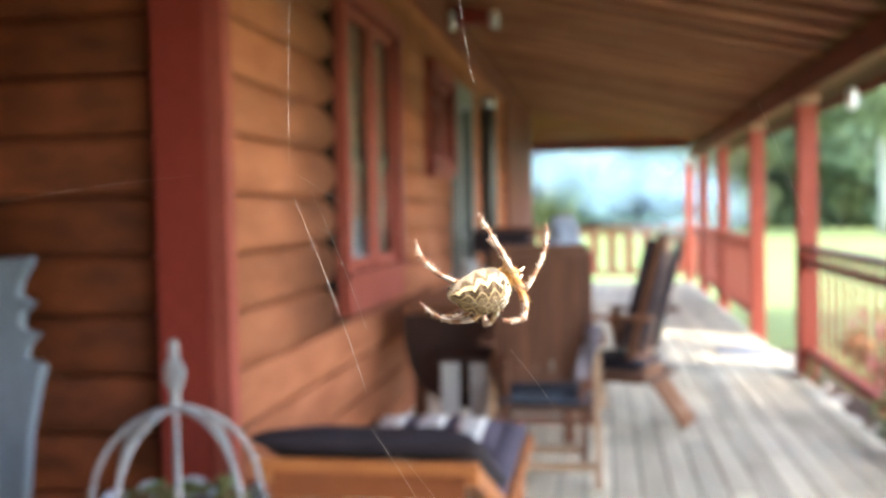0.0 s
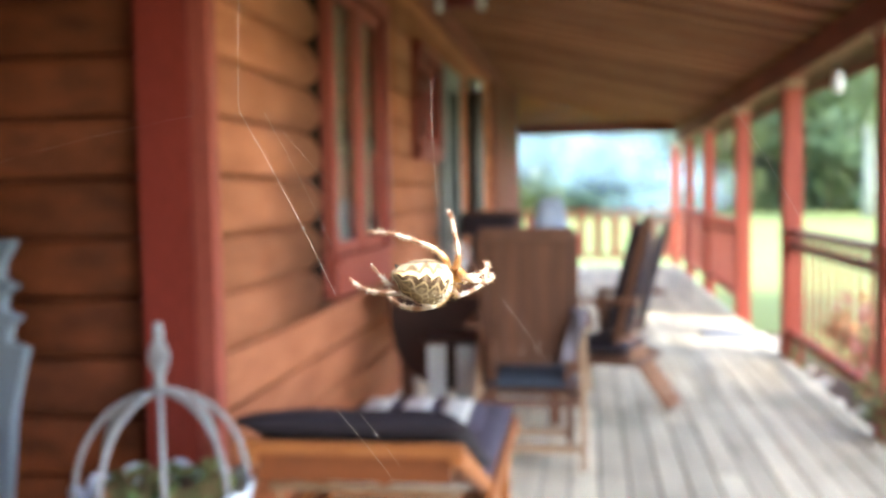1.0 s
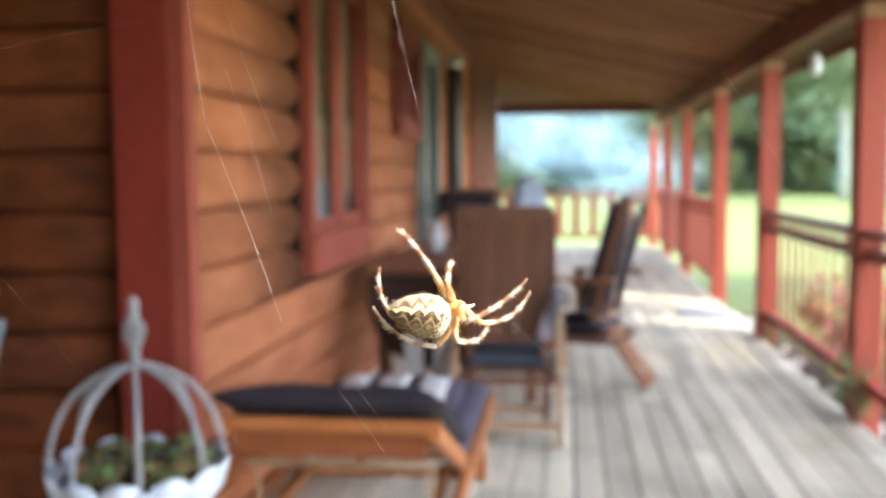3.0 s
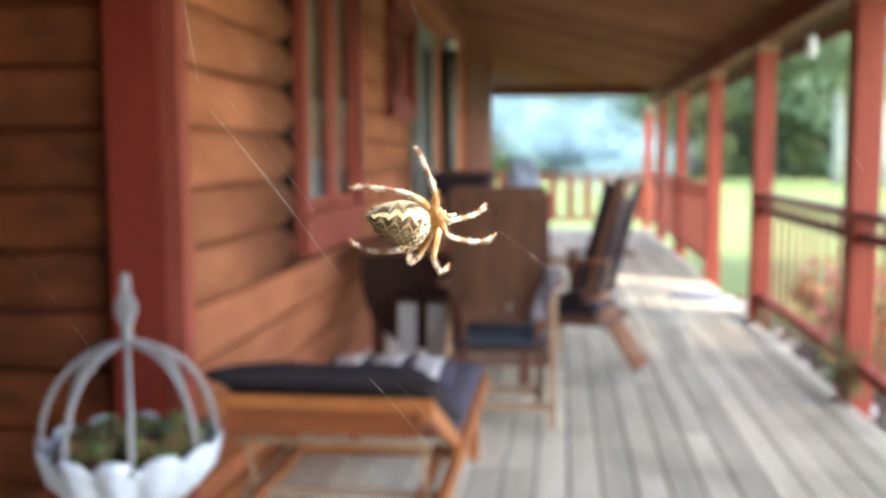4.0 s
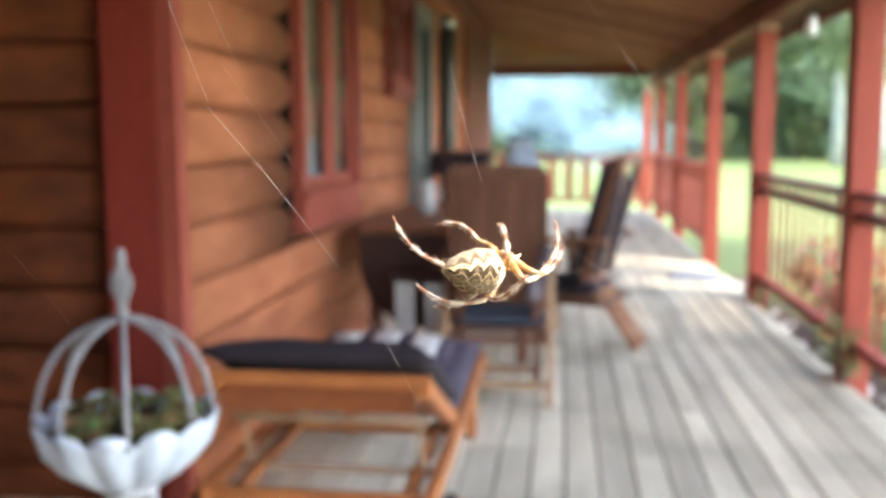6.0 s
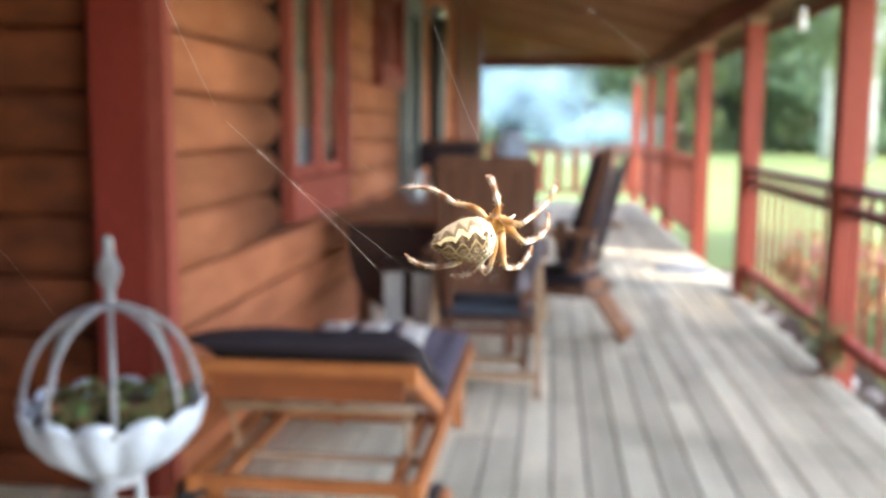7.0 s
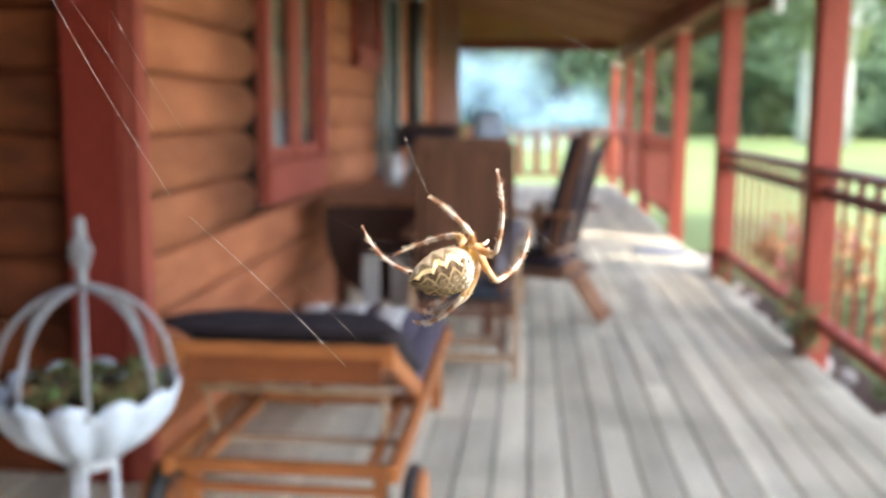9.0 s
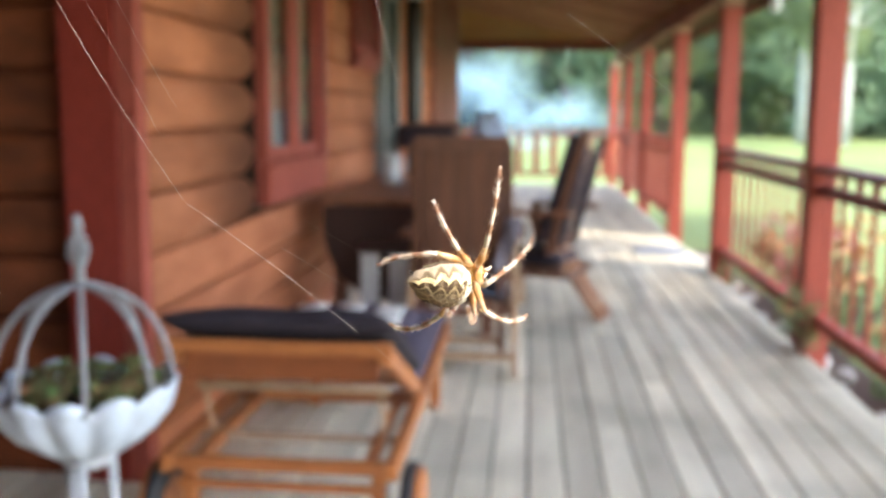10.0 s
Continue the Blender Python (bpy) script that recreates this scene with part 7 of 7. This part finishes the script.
THREAD_J = [
    (0, 0.11798, 0.17678, 1.26693, 103.7, 69.2, 3.7),
    (0.5, 0.11434, 0.18575, 1.25708, 102.2, 57.7, 4.5),
    (1, 0.11749, 0.18325, 1.26055, 102.1, 59.9, 3.1),
    (1.5, 0.12281, 0.18365, 1.25431, 102.6, 59.0, 2.3),
    (2, 0.12611, 0.18347, 1.24805, 102.7, 57.3, 1.8),
    (2.5, 0.11414, 0.18400, 1.26160, 100.3, 58.5, 0.9),
    (4, 0.13096, 0.19549, 1.24272, 102.4, 56.1, -1.2),
    (4.5, 0.10845, 0.19603, 1.24984, 100.2, 42.2, 1.8),
    (5, 0.10892, 0.19143, 1.24679, 99.3, 39.7, 1.9),
    (6.5, 0.09954, 0.20116, 1.23592, 89.1, 60.9, -5.9),
    (7, 0.10237, 0.19645, 1.23519, 96.9, 38.4, 0.6),
    (7.5, 0.10363, 0.19832, 1.23339, 95.9, 43.9, -1.0),
    (9, 0.10821, 0.20029, 1.21729, 95.1, 27.6, 0.8),
    (10, 0.11553, 0.20044, 1.21317, 95.2, 36.6, -1.0),
]
THREAD_K = [
    (0, 0.06116, 0.16608, 1.24054, -85.3, -27.6, -171.6),
    (1, 0.06064, 0.17325, 1.24081, -83.6, -41.3, -174.1),
    (2.5, 0.06401, 0.17457, 1.22758, -80.1, -45.3, -176.4),
    (4.5, 0.05592, 0.18539, 1.21228, -73.7, -53.7, 179.0),
    (6.5, 0.07402, 0.19371, 1.20037, -81.8, -30.9, -177.3),
    (8.5, 0.08194, 0.19230, 1.18841, -81.8, -22.4, -177.8),
    (9, 0.08486, 0.19340, 1.18445, -79.8, -24.4, -178.6),
    (9.5, 0.08225, 0.19471, 1.18558, -78.6, -22.2, -178.3),
    (10, 0.08789, 0.19236, 1.17456, -78.2, -27.9, -179.3),
]
THREAD_L = [
    (0, -0.00188, 0.15584, 1.25168, 94.1, -6.8, 9.9),
    (0.5, -0.00244, 0.16695, 1.25179, 95.8, -10.5, 9.5),
    (1, 0.00093, 0.16468, 1.25313, 97.9, -12.6, 9.6),
    (1.5, -0.00023, 0.16521, 1.25542, 99.3, -13.3, 9.5),
    (2, -0.00076, 0.16584, 1.25576, 100.0, -12.2, 9.0),
    (2.5, -0.00055, 0.16807, 1.25972, 100.7, -11.1, 8.7),
    (4, -0.01220, 0.17810, 1.24950, 104.5, -13.4, 8.5),
    (10, -0.00920, 0.19018, 1.21969, 106.7, -15.1, 7.4),
]
THREAD_P = [
    (0, -0.00645, 0.15467, 1.24185, 64.8, 50.9, 6.8),
    (2.5, -0.00052, 0.16613, 1.23356, 62.9, 50.2, 2.8),
    (4, 0.00598, 0.17706, 1.21579, 61.4, 51.6, 0.1),
    (4.5, 0.00567, 0.17942, 1.21605, 62.1, 49.2, 0.2),
    (5, 0.00902, 0.17498, 1.21306, 61.1, 49.7, -0.3),
    (6.5, 0.00526, 0.18563, 1.20190, 59.5, 49.2, -1.3),
    (10, 0.01420, 0.18739, 1.18596, 56.3, 48.8, -4.4),
]

THREADS = [
    (build_thread(0.0333, 0.000019), THREAD_A),
    (build_thread(0.0381, 0.000015), THREAD_B),
    (build_thread(0.0238, 0.000010), THREAD_C),
    (build_thread(0.0219, 0.000008), THREAD_D),
    (build_thread(0.0181, 0.000012), THREAD_E),
    (build_thread(0.0114, 0.000009), THREAD_F),
    (build_thread(0.0200, 0.000014), THREAD_G),
    (build_thread(0.0124, 0.000012), THREAD_H),
    (build_thread(0.0209, 0.000011), THREAD_J),
    (build_thread(0.0143, 0.0000045), THREAD_K),
    (build_thread(0.0324, 0.000004), THREAD_L),
    (build_thread(0.0238, 0.0000035), THREAD_P),
]


def motions():
    plume, veil, low = SMOKE
    walk(plume, [(0.0, pose(1.6, 36, 1.6, 0, 25, 0)), (1.2, pose(0.9, 36, 2.0, 0, 28, 0)), (2.5, pose(0.5, 36, 1.9, 0, 28, 0)), (4.5, pose(0.3, 36, 1.75, 0, 24, 0)),
                 (6.5, pose(-0.5, 36, 2.1, 0, 24, 0)), (8.0, pose(-0.9, 36, 1.9, 0, 26, 0)), (10.0, pose(-1.9, 36, 1.5, 0, 25, 0))])
    walk(veil, [(0.0, pose(-0.3, 38, 2.6, 0, 5, 0)), (2.5, pose(-1.6, 38, 2.5, 0, 12, 0)), (5.0, pose(-1.6, 38, 2.4, 0, 14, 0)), (7.0, pose(-2.2, 38, 2.2, 0, 15, 0)), (10.0, pose(-3.6, 38, 2.0, 0, 20, 0))])
    walk(low, [(0.0, pose(2.8, 34, 1.6, 0, 10, 0)), (2.5, pose(2.2, 34, 1.5, 0, 8, 0)), (5.0, pose(1.7, 34, 1.4, 0, 8, 0)), (7.5, pose(1.2, 34, 1.25, 0, 6, 0)), (10.0, pose(0.7, 34, 1.0, 0, 3, 0))])
    walk(SPIDER, [(t, pose(*p)) for t, *p in SPIDER_ROWS])
    rows = {"L1": (FEMUR_L1, SHIN_L1), "L2": (FEMUR_L2, SHIN_L2), "L3": (FEMUR_L3, SHIN_L3), "L4": (FEMUR_L4, SHIN_L4),
            "R1": (FEMUR_R1, SHIN_R1), "R2": (FEMUR_R2, SHIN_R2), "R3": (FEMUR_R3, SHIN_R3), "R4": (FEMUR_R4, SHIN_R4)}
    for name, (upper, lower) in LEGS.items():
        x, y = COXAE[name[1]]
        side = 1 if name[0] == "L" else -1
        walk(upper, [(t, pose(0.0056 + x * 0.001, side * y * 0.001, -0.0029, *r)) for t, *r in rows[name][0]])
        walk(lower, [(t, pose(LEG_SIZES[name[1]][0], 0, 0, *r)) for t, *r in rows[name][1]])
    for thread, rows in THREADS:
        walk(thread, [(t, pose(*p)) for t, *p in rows])


motions()
